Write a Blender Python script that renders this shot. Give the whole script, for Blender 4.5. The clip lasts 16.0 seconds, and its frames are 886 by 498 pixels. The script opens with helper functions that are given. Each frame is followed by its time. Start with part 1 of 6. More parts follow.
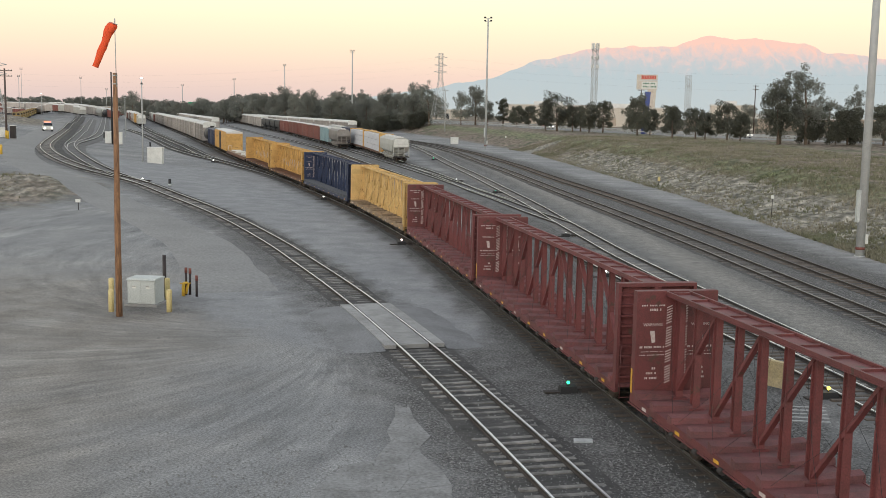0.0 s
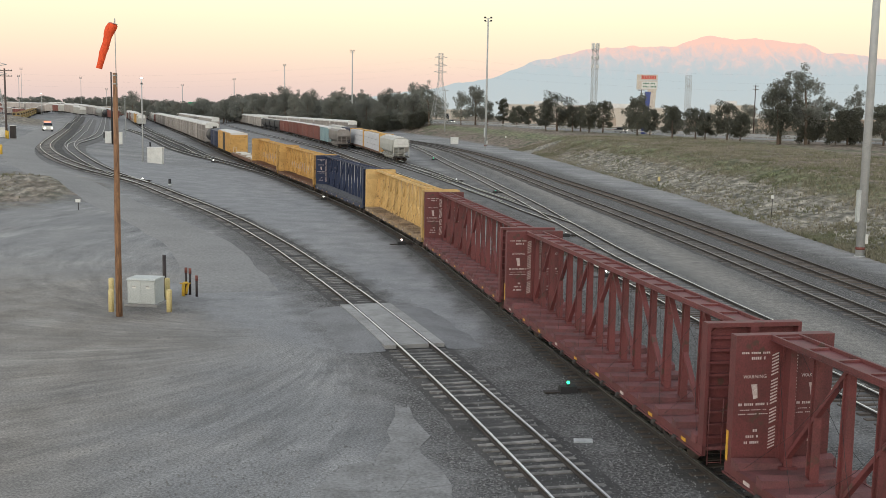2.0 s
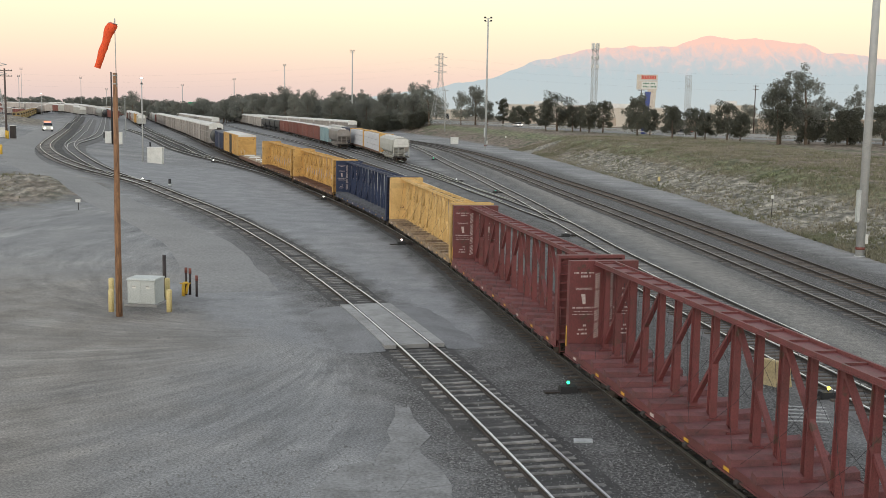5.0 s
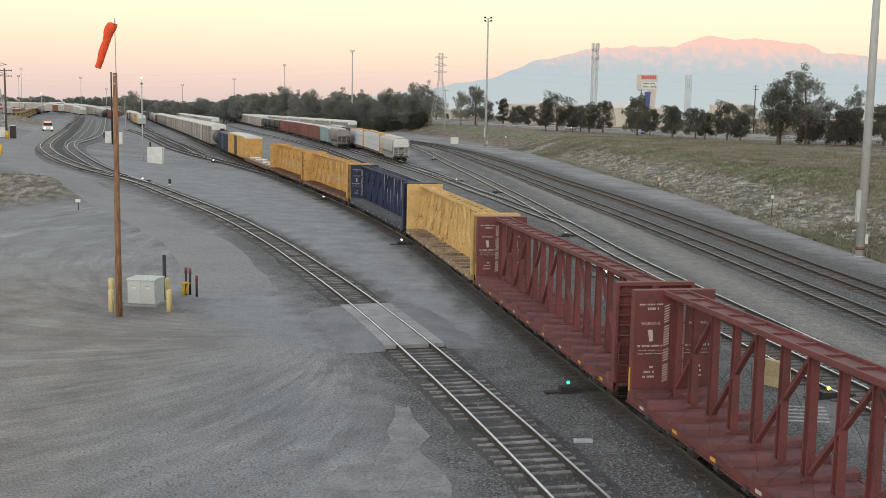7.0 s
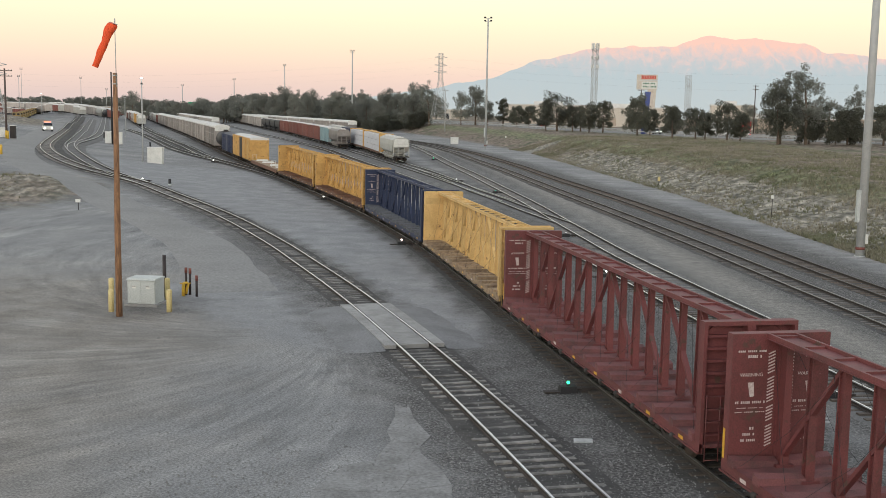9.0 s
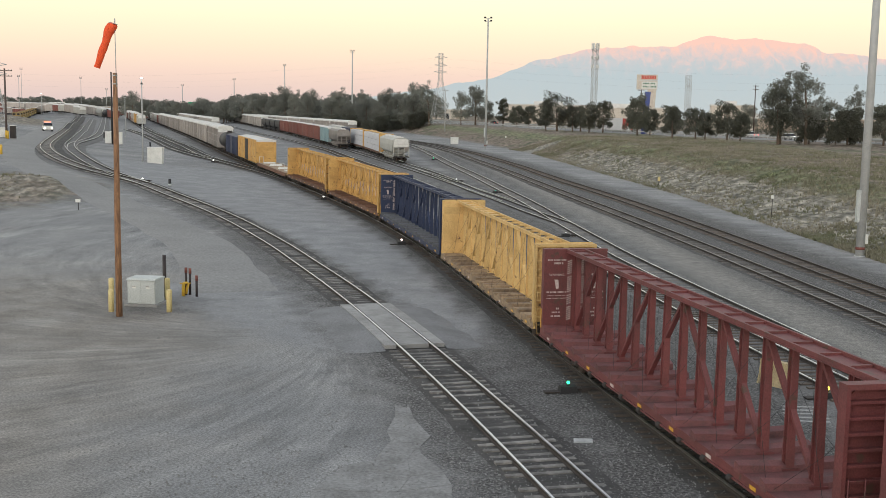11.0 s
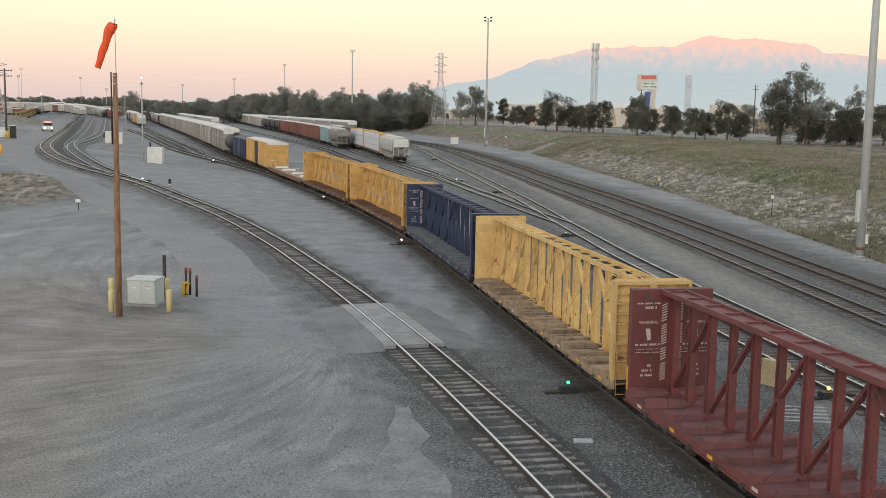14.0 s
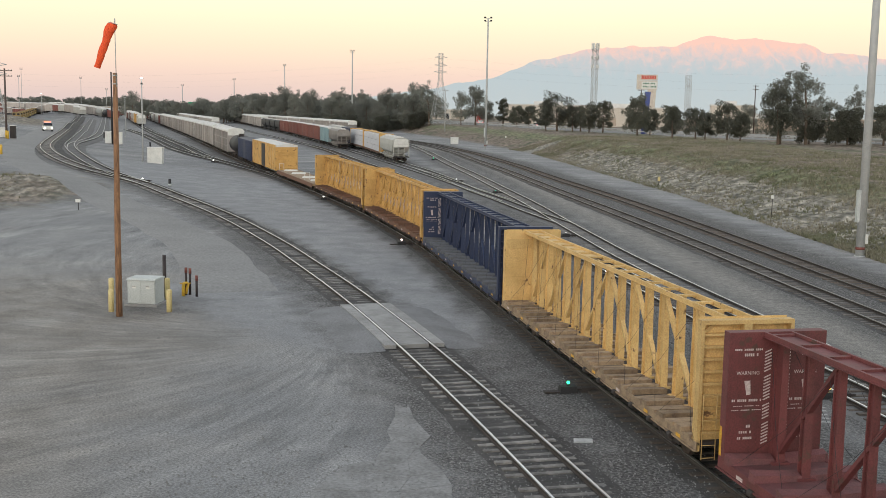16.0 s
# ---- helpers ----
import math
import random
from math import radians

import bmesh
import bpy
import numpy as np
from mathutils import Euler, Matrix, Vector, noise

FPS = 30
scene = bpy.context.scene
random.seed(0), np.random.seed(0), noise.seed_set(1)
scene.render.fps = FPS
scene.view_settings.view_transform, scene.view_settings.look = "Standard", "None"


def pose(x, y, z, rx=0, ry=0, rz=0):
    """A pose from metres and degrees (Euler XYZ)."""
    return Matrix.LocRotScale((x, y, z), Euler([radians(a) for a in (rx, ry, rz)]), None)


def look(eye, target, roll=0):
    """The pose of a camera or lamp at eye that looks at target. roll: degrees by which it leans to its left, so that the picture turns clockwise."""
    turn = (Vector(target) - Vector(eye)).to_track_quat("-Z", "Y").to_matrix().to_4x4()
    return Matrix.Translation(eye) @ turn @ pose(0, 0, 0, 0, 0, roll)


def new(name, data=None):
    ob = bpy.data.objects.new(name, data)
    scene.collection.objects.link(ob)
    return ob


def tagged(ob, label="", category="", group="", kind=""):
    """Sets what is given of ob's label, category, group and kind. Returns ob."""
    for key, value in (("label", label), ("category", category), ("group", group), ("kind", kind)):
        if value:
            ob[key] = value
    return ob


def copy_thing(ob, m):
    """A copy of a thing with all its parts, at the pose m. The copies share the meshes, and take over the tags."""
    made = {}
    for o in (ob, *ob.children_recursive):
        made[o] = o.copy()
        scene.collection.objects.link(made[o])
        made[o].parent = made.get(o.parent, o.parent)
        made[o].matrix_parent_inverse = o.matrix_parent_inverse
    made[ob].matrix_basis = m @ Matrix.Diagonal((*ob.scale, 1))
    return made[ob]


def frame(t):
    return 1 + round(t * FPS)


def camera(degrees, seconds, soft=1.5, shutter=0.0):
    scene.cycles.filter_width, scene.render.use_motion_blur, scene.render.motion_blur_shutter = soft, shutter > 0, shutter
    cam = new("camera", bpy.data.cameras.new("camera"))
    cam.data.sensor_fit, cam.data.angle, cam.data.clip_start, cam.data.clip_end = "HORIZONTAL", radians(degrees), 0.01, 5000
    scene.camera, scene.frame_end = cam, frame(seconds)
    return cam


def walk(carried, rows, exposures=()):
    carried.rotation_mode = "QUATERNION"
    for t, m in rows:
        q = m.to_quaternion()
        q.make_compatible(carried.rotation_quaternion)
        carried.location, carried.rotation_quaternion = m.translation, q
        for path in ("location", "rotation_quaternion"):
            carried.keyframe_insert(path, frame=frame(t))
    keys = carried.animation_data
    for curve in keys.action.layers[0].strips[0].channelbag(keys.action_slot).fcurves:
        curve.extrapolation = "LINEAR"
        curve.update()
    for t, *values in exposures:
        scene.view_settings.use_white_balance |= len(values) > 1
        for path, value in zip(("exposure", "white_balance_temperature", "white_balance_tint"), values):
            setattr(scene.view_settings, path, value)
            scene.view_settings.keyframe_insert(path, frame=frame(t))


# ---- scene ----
cam = camera(45.22, 16.0, soft=0.7)
EYE = (0.0, 0.0, 10.138)
AIM = look(EYE, (0.0, math.cos(radians(7.181)), 10.138 - math.sin(radians(7.181))), 0.998)
walk(cam, [(0.0, AIM), (16.0, AIM)])
scene.view_settings.exposure = 0.0

# ---- light: a clear dusk sky, the sun just set behind the camera ----
world = bpy.data.worlds.new("dusk_sky")
scene.world = world
world.use_nodes = True
wn, wl = world.node_tree.nodes, world.node_tree.links
wn.clear()
w_out, w_bg, w_bg2, w_add = wn.new("ShaderNodeOutputWorld"), wn.new("ShaderNodeBackground"), wn.new("ShaderNodeBackground"), wn.new("ShaderNodeAddShader")
w_sky = wn.new("ShaderNodeTexSky")
w_sky.sky_type, w_sky.sun_disc = "NISHITA", False
w_sky.sun_elevation, w_sky.sun_rotation = radians(2.0), radians(200)
w_tex, w_sep, w_ramp = wn.new("ShaderNodeTexCoord"), wn.new("ShaderNodeSeparateXYZ"), wn.new("ShaderNodeValToRGB")
wl.new(w_tex.outputs["Generated"], w_sep.inputs[0])
wl.new(w_sep.outputs["Z"], w_ramp.inputs[0])
SKY = ((0.0, (0.70, 0.59, 0.57)), (0.012, (0.77, 0.61, 0.575)), (0.035, (0.90, 0.69, 0.60)), (0.06, (1.0, 0.82, 0.63)), (0.085, (1.02, 0.94, 0.68)),
       (0.115, (1.05, 1.03, 0.77)), (0.4, (0.84, 0.87, 0.90)), (1.0, (0.55, 0.61, 0.71)))
while len(w_ramp.color_ramp.elements) < len(SKY):
    w_ramp.color_ramp.elements.new(0.5)
for e, (at, c) in zip(w_ramp.color_ramp.elements, SKY):
    e.position, e.color = at, (*c, 1)
wl.new(w_ramp.outputs[0], w_bg.inputs[0])
w_bg.inputs[1].default_value = 1.0
wl.new(w_sky.outputs[0], w_bg2.inputs[0])
w_bg2.inputs[1].default_value = 0.03
wl.new(w_bg.outputs[0], w_add.inputs[0])
wl.new(w_bg2.outputs[0], w_add.inputs[1])
wl.new(w_add.outputs[0], w_out.inputs[0])
sun = new("sun", bpy.data.lights.new("sun", "SUN"))
sun.data.energy, sun.data.angle, sun.data.color = 1.15, radians(40), (1.0, 0.95, 0.9)
sun.matrix_world = look((-34, -80, 17), (0, 0, 0))


# ---- materials ----
def material(name, colour, rough=0.8, metal=0.0, dark=None, scale=4.0, amount=0.5, bump=0.0, bump_scale=None, fine=40.0, emit=0.0, spread=0.0, stretch=(1, 1, 1), coord="Object", spots=None):
    """A surface with large stains, fine grain, relief and a little spread from piece to piece."""
    m = bpy.data.materials.new(name)
    m.use_nodes = True
    n, l = m.node_tree.nodes, m.node_tree.links
    b = n["Principled BSDF"]
    tex, mp = n.new("ShaderNodeTexCoord"), n.new("ShaderNodeMapping")
    mp.inputs["Scale"].default_value = stretch
    l.new(tex.outputs[coord], mp.inputs[0])
    big, small = n.new("ShaderNodeTexNoise"), n.new("ShaderNodeTexNoise")
    big.inputs["Scale"].default_value, small.inputs["Scale"].default_value = scale, fine
    big.inputs["Detail"].default_value, small.inputs["Detail"].default_value = 6, 3
    big.inputs["Roughness"].default_value = 0.65
    l.new(mp.outputs[0], big.inputs[0])
    l.new(mp.outputs[0], small.inputs[0])
    dark = dark or tuple(c * 0.55 for c in colour)
    mix = n.new("ShaderNodeMix")
    mix.data_type = "RGBA"
    mix.inputs[6].default_value, mix.inputs[7].default_value = (*colour, 1), (*dark, 1)
    rng = n.new("ShaderNodeMapRange")
    rng.inputs[1].default_value, rng.inputs[2].default_value, rng.inputs[4].default_value = 0.42, 0.68, amount
    l.new(big.outputs[0], rng.inputs[0])
    l.new(rng.outputs[0], mix.inputs[0])
    grain = n.new("ShaderNodeMix")
    grain.data_type, grain.blend_type = "RGBA", "OVERLAY"
    grain.inputs[0].default_value = 0.5
    l.new(mix.outputs[2], grain.inputs[6])
    l.new(small.outputs[0], grain.inputs[7])
    last = grain.outputs[2]
    if spots:
        sp_noise, sp_rng, sp_mix = n.new("ShaderNodeTexNoise"), n.new("ShaderNodeMapRange"), n.new("ShaderNodeMix")
        sp_noise.inputs["Scale"].default_value, sp_noise.inputs["Detail"].default_value = spots[1], 5
        l.new(mp.outputs[0], sp_noise.inputs[0])
        sp_rng.inputs[1].default_value, sp_rng.inputs[2].default_value = spots[2], spots[2] + 0.06
        l.new(sp_noise.outputs[0], sp_rng.inputs[0])
        sp_mix.data_type = "RGBA"
        l.new(sp_rng.outputs[0], sp_mix.inputs[0])
        l.new(last, sp_mix.inputs[6])
        sp_mix.inputs[7].default_value = (*spots[0], 1)
        last = sp_mix.outputs[2]
    if spread:
        info, hsv, add = n.new("ShaderNodeObjectInfo"), n.new("ShaderNodeHueSaturation"), n.new("ShaderNodeMapRange")
        add.inputs[3].default_value, add.inputs[4].default_value = 1 - spread, 1 + spread
        l.new(info.outputs["Random"], add.inputs[0])
        l.new(add.outputs[0], hsv.inputs["Value"])
        l.new(last, hsv.inputs["Color"])
        last = hsv.outputs[0]
    l.new(last, b.inputs["Base Color"])
    b.inputs["Roughness"].default_value, b.inputs["Metallic"].default_value = rough, metal
    if bump:
        bn, bp = n.new("ShaderNodeTexNoise"), n.new("ShaderNodeBump")
        bn.inputs["Scale"].default_value, bn.inputs["Detail"].default_value = bump_scale or fine, 4
        l.new(mp.outputs[0], bn.inputs[0])
        l.new(bn.outputs[0], bp.inputs["Height"])
        bp.inputs["Strength"].default_value, bp.inputs["Distance"].default_value = min(1.0, bump), 0.03
        l.new(bp.outputs[0], b.inputs["Normal"])
    if emit:
        l.new(last, b.inputs["Emission Color"])
        b.inputs["Emission Strength"].default_value = emit
    return m


def lamp_glow(name, colour, power):
    m = bpy.data.materials.new(name)
    m.use_nodes = True
    b = m.node_tree.nodes["Principled BSDF"]
    b.inputs["Base Color"].default_value = (*colour, 1)
    b.inputs["Emission Color"].default_value, b.inputs["Emission Strength"].default_value = (*colour, 1), power
    return m


RED = material("red_car_paint", (0.172, 0.05, 0.049), 0.6, dark=(0.105, 0.04, 0.038), scale=0.9, fine=25, amount=0.85, spots=((0.10, 0.055, 0.042), 2.2, 0.62), spread=0.1)
RED_DECK = material("red_deck_paint", (0.185, 0.068, 0.068), 0.7, dark=(0.10, 0.052, 0.05), scale=1.6, fine=30, amount=0.9, spread=0.15)
YELLOW = material("yellow_car_paint", (0.66, 0.45, 0.185), 0.6, dark=(0.48, 0.305, 0.11), scale=0.9, fine=20, amount=0.85, spots=((0.16, 0.09, 0.045), 3.2, 0.66), spread=0.1)
AMBER = material("amber_car_paint", (0.61, 0.37, 0.12), 0.6, dark=(0.44, 0.25, 0.075), scale=0.9, fine=20, amount=0.85, spots=((0.15, 0.08, 0.04), 3.0, 0.62), spread=0.1)
WOOD_DECK = material("weathered_deck", (0.34, 0.25, 0.16), 0.85, dark=(0.15, 0.10, 0.07), scale=2.6, fine=25, amount=0.9, spread=0.25)
RUST_DECK = material("rusty_deck", (0.16, 0.085, 0.055), 0.85, dark=(0.09, 0.05, 0.035), scale=1.6, fine=25, spread=0.25)
BLUE = material("navy_car_paint", (0.025, 0.038, 0.085), 0.5, dark=(0.018, 0.024, 0.05), scale=0.8, fine=22, spread=0.05)
BLUE_DECK = material("grey_blue_deck", (0.11, 0.115, 0.125), 0.75, dark=(0.07, 0.07, 0.08), scale=1.5, fine=30)
UNDER = material("dark_running_gear", (0.045, 0.038, 0.034), 0.8, dark=(0.025, 0.02, 0.02), scale=2, fine=30)
WHEEL = material("worn_wheel_steel", (0.11, 0.085, 0.07), 0.55, 0.6, scale=4, fine=30)
WHITE_PAINT = material("white_stencil", (0.62, 0.55, 0.52), 0.7, dark=(0.42, 0.3, 0.28), scale=7, fine=60, amount=0.8)
FADED_PAINT = material("faded_road_paint", (0.40, 0.40, 0.39), 0.85, dark=(0.26, 0.26, 0.255), scale=3, fine=30, amount=1.0)
REFLECT = material("yellow_reflector", (0.75, 0.42, 0.05), 0.4, fine=40)
RAIL_TOP = material("polished_rail_head", (0.78, 0.80, 0.82), 0.3, 1.0, dark=(0.62, 0.62, 0.62), scale=0.6, fine=20)
RAIL_SIDE = material("rusty_rail_side", (0.052, 0.043, 0.037), 0.85, dark=(0.033, 0.028, 0.026), scale=2, fine=30)
TIE = material("grey_concrete_tie", (0.25, 0.238, 0.22), 0.9, dark=(0.095, 0.09, 0.085), scale=1.6, fine=30, spread=0.35, amount=1.0)
TIE_DARK = material("dark_timber_tie", (0.115, 0.095, 0.08), 0.9, dark=(0.07, 0.06, 0.05), scale=2, fine=30, spread=0.3)
TIE_WORN = material("worn_grey_timber_tie", (0.19, 0.175, 0.16), 0.9, dark=(0.075, 0.068, 0.06), scale=1.1, fine=30, spread=0.35, amount=1.0)
RAIL_DULL = material("dull_grey_rail_head", (0.36, 0.35, 0.34), 0.45, 0.8, dark=(0.24, 0.22, 0.2), scale=0.6, fine=20)
RAIL_BROWN = material("dull_brown_rail_head", (0.17, 0.16, 0.152), 0.5, 0.6, dark=(0.11, 0.095, 0.085), scale=0.6, fine=20)
CONCRETE = material("worn_concrete", (0.29, 0.285, 0.275), 0.9, dark=(0.2, 0.197, 0.19), scale=0.9, fine=30, bump=0.3, spread=0.08)
GALV = material("galvanised_steel", (0.46, 0.47, 0.46), 0.5, 0.0, dark=(0.3, 0.31, 0.32), scale=1.5, fine=20)
TIMBER = material("brown_timber_pole", (0.34, 0.185, 0.095), 0.85, dark=(0.11, 0.06, 0.042), amount=0.95, scale=2.6, fine=14, stretch=(6, 6, 0.5), bump=0.5)
TIMBER_GREY = material("grey_timber_pole", (0.11, 0.085, 0.075), 0.85, scale=2.0, fine=14, stretch=(6, 6, 0.5))
WHITE = material("white_painted_metal", (0.72, 0.72, 0.68), 0.6, dark=(0.5, 0.5, 0.47), scale=1.2, fine=15, amount=0.5)
PALE = material("pale_grey_cabinet", (0.52, 0.55, 0.53), 0.55, dark=(0.42, 0.44, 0.42), scale=1.2, fine=15)
BOLLARD = material("cream_yellow_post", (0.68, 0.56, 0.26), 0.6, dark=(0.5, 0.4, 0.2), scale=3, fine=20)
PIPE_DARK = material("dark_brown_pipe", (0.03, 0.02, 0.02), 0.5, fine=20)
YELLOW_SAFE = material("safety_yellow", (0.72, 0.45, 0.05), 0.5, fine=20)
SOCK = material("orange_windsock_cloth", (0.85, 0.10, 0.025), 0.8, dark=(0.7, 0.07, 0.02), scale=5, fine=30)
BLACK = material("black_paint", (0.02, 0.02, 0.022), 0.6, fine=20)
GLASS_DARK = material("dark_window_glass", (0.02, 0.025, 0.03), 0.1, fine=20)
HOPPER = material("light_grey_hopper_paint", (0.44, 0.44, 0.405), 0.6, dark=(0.3, 0.28, 0.25), scale=0.5, fine=12, spread=0.12, amount=0.7)
AUTORACK = material("zinc_autorack_panel", (0.36, 0.335, 0.31), 0.55, 0.1, dark=(0.22, 0.17, 0.145), scale=0.4, fine=10, spread=0.45, amount=0.7)
ROOF_PALE = material("pale_car_roof", (0.66, 0.65, 0.62), 0.6, dark=(0.45, 0.43, 0.4), scale=0.5, fine=12)
BOX_RED = material("brown_red_boxcar_paint", (0.20, 0.065, 0.05), 0.65, dark=(0.12, 0.05, 0.04), scale=0.5, fine=12, spread=0.2)
BOX_TEAL = material("pale_teal_car_paint", (0.27, 0.38, 0.40), 0.65, scale=0.5, fine=12, spread=0.1)
WRAP = material("white_lumber_wrap", (0.66, 0.66, 0.68), 0.5, dark=(0.42, 0.42, 0.45), scale=1.5, fine=8, amount=0.8)
LOCO_YELLOW = material("locomotive_yellow", (0.30, 0.21, 0.085), 0.6, dark=(0.10, 0.08, 0.055), scale=0.7, fine=12)
TRAIN_Y = (-60, 0, 27.7, 42.2, 59.2, 77, 90, 103, 121, 142, 166, 212, 318, 563, 1000)
TRAIN_X = (26.4, 14.4, 8.8, 6.0, 2.95, -0.5, -3.7, -7.35, -13.2, -20.3, -28.4, -43.5, -76, -153, -290)
TOE_Y = (-80, 60, 85, 132, 170, 240, 300, 330, 370, 450, 600, 900, 2000)
TOE_X = (33, 31.8, 30.6, 28.6, 24.8, 18, 9, 4, -4, -26, -70, -170, -560)


def soft_ramp(v, k):
    return k * np.log1p(np.exp(np.clip(v / k, -40, 40)))


def smooth(v, a, b):
    s = np.clip((v - a) / (b - a), 0, 1)
    return s * s * (3 - 2 * s)


def ground_z(x, y):
    """Height of the ground: flat yard, the lead climbing to the west, the bank and field to the east."""
    x, y = np.asarray(x, float), np.asarray(y, float)
    west = np.minimum(np.interp(y, TRAIN_Y, TRAIN_X) - x, 55)
    z = 0.012 * soft_ramp(np.minimum(y, 230) - 70, 10.0) + 0.005 * soft_ramp(np.minimum(y, 700) - 230, 20.0) + 0.1 * soft_ramp(west - 5, 4.0) * smooth(y, 60, 155)
    z = z + 3.6 * smooth(x - np.interp(y, TOE_Y, TOE_X), 0, 17)
    z = z + 1.3 * np.exp(-((x + 43) / 6) ** 2 - ((y - 108) / 9) ** 2)
    z = z - 4.5 * smooth(-x / np.maximum(y, 1), 0.352, 0.395) * smooth(y, 290, 400) * smooth(-y, -800, -700)
    return z + 1.8 * np.exp(-((x + 114) / 11) ** 2 - ((y - 265) / 40) ** 2)


# ---- mesh helpers ----
def part(name, bm, mat, parent, label=""):
    """Links a bmesh as one mesh object under a thing or a part."""
    bmesh.ops.recalc_face_normals(bm, faces=bm.faces)
    me = bpy.data.meshes.new(name)
    bm.to_mesh(me)
    bm.free()
    for one in mat if isinstance(mat, (list, tuple)) else (mat,):
        me.materials.append(one)
    ob = new(name, me)
    ob.parent = parent
    return tagged(ob, label)


def alike(ob, m, parent=None):
    """Another piece on the same mesh, at pose m in its parent's space."""
    o = new(ob.name.split(".")[0], ob.data)
    o.parent, o.matrix_basis = parent or ob.parent, m
    return o


def thing(name, label, category, group="", m=None):
    ob = tagged(new(name), label, category, group)
    ob.empty_display_size = 0.3
    if m is not None:
        ob.matrix_world = m
    return ob


def box(bm, x0, x1, y0, y1, z0, z1, mat=0, taper=None):
    """An upright box; taper shrinks its top in x and y."""
    v = []
    cx, cy = (x0 + x1) / 2, (y0 + y1) / 2
    for z in (z0, z1):
        tx, ty = taper if taper and z == z1 else (1, 1)
        for x, y in ((x0, y0), (x1, y0), (x1, y1), (x0, y1)):
            v.append(bm.verts.new((cx + (x - cx) * tx, cy + (y - cy) * ty, z)))
    for f in ((3, 2, 1, 0), (4, 5, 6, 7), (0, 1, 5, 4), (1, 2, 6, 5), (2, 3, 7, 6), (3, 0, 4, 7)):
        bm.faces.new([v[i] for i in f]).material_index = mat
    return v


def bar(bm, p, q, w, d=None, mat=0, roll=0.0):
    """A square bar from p to q."""
    p, q = Vector(p), Vector(q)
    t = (q - p).to_track_quat("Z", "Y").to_matrix().to_4x4() @ pose(0, 0, 0, 0, 0, roll)
    d = d or w
    v = []
    for base in (p, q):
        for x, y in ((-w, -d), (w, -d), (w, d), (-w, d)):
            v.append(bm.verts.new(base + t.to_3x3() @ Vector((x / 2, y / 2, 0))))
    for f in ((3, 2, 1, 0), (4, 5, 6, 7), (0, 1, 5, 4), (1, 2, 6, 5), (2, 3, 7, 6), (3, 0, 4, 7)):
        bm.faces.new([v[i] for i in f]).material_index = mat


def tube(bm, pts, radii, n=8, cap=True, mat=0, smooth_on=True):
    """A round tube through points."""
    rings = []
    pts = [Vector(p) for p in pts]
    for i, p in enumerate(pts):
        d = (pts[min(i + 1, len(pts) - 1)] - pts[max(i - 1, 0)]).normalized()
        side = d.orthogonal().normalized() if i == 0 else (side - d * side.dot(d)).normalized()
        up = d.cross(side)
        r = radii[i] if isinstance(radii, (list, tuple)) else radii
        rings.append([bm.verts.new(p + (side * math.cos(a) + up * math.sin(a)) * r) for a in (2 * math.pi * k / n for k in range(n))])
    for a, b in zip(rings, rings[1:]):
        for k in range(n):
            f = bm.faces.new((a[k], a[(k + 1) % n], b[(k + 1) % n], b[k]))
            f.material_index, f.smooth = mat, smooth_on
    if cap:
        bm.faces.new(rings[0][::-1]).material_index = mat
        bm.faces.new(rings[-1]).material_index = mat


def catmull(pts, step):
    """A smooth line through plan points."""
    pts = [np.array(p, float) for p in pts]
    out = []
    for i in range(len(pts) - 1):
        a, b, c, d = pts[max(i - 1, 0)], pts[i], pts[i + 1], pts[min(i + 2, len(pts) - 1)]
        length = np.linalg.norm(c - b)
        m1 = (c - a) / (length + np.linalg.norm(b - a)) * length
        m2 = (d - b) / (length + np.linalg.norm(d - c)) * length
        n = max(2, int(length / step))
        for k in range(n):
            t = k / n
            out.append((2 * t**3 - 3 * t**2 + 1) * b + (t**3 - 2 * t**2 + t) * m1 + (3 * t**2 - 2 * t**3) * c + (t**3 - t**2) * m2)
    out.append(pts[-1])
    return np.array(out)


def crown_z(p):
    """Ground height under a plan line, taken at its higher side."""
    d = np.gradient(p, axis=0)
    d /= np.linalg.norm(d, axis=1)[:, None]
    return np.max([ground_z(p[:, 0] - d[:, 1] * o, p[:, 1] + d[:, 0] * o) for o in (-1.4, 0.0, 1.4)], axis=0)


class Line:
    """A track's centre line, measured along its length from its first point."""

    def __init__(self, pts, step=2.0):
        self.p = catmull(pts, step)
        self.s = np.r_[0, np.cumsum(np.linalg.norm(np.diff(self.p, axis=0), axis=1))]
        self.z = crown_z(self.p)

    def at(self, s, lift=0.0):
        return Vector((np.interp(s, self.s, self.p[:, 0]), np.interp(s, self.s, self.p[:, 1]), np.interp(s, self.s, self.z) + lift))

    def placed(self, s, half=6.0, lift=0.215):
        """The pose of a car whose middle is at s; x points along the line."""
        a, b = self.at(s - half, lift), self.at(s + half, lift)
        d = (b - a).normalized()
        side = Vector((0, 0, 1)).cross(d).normalized()
        m = Matrix((d, side, d.cross(side))).transposed().to_4x4()
        m.translation = (a + b) / 2
        return m

    def near(self, x, y):
        return float(self.s[np.argmin((self.p[:, 0] - x) ** 2 + (self.p[:, 1] - y) ** 2)])


RAIL_TRAIN = Line(list(zip(TRAIN_X, TRAIN_Y))[::-1])


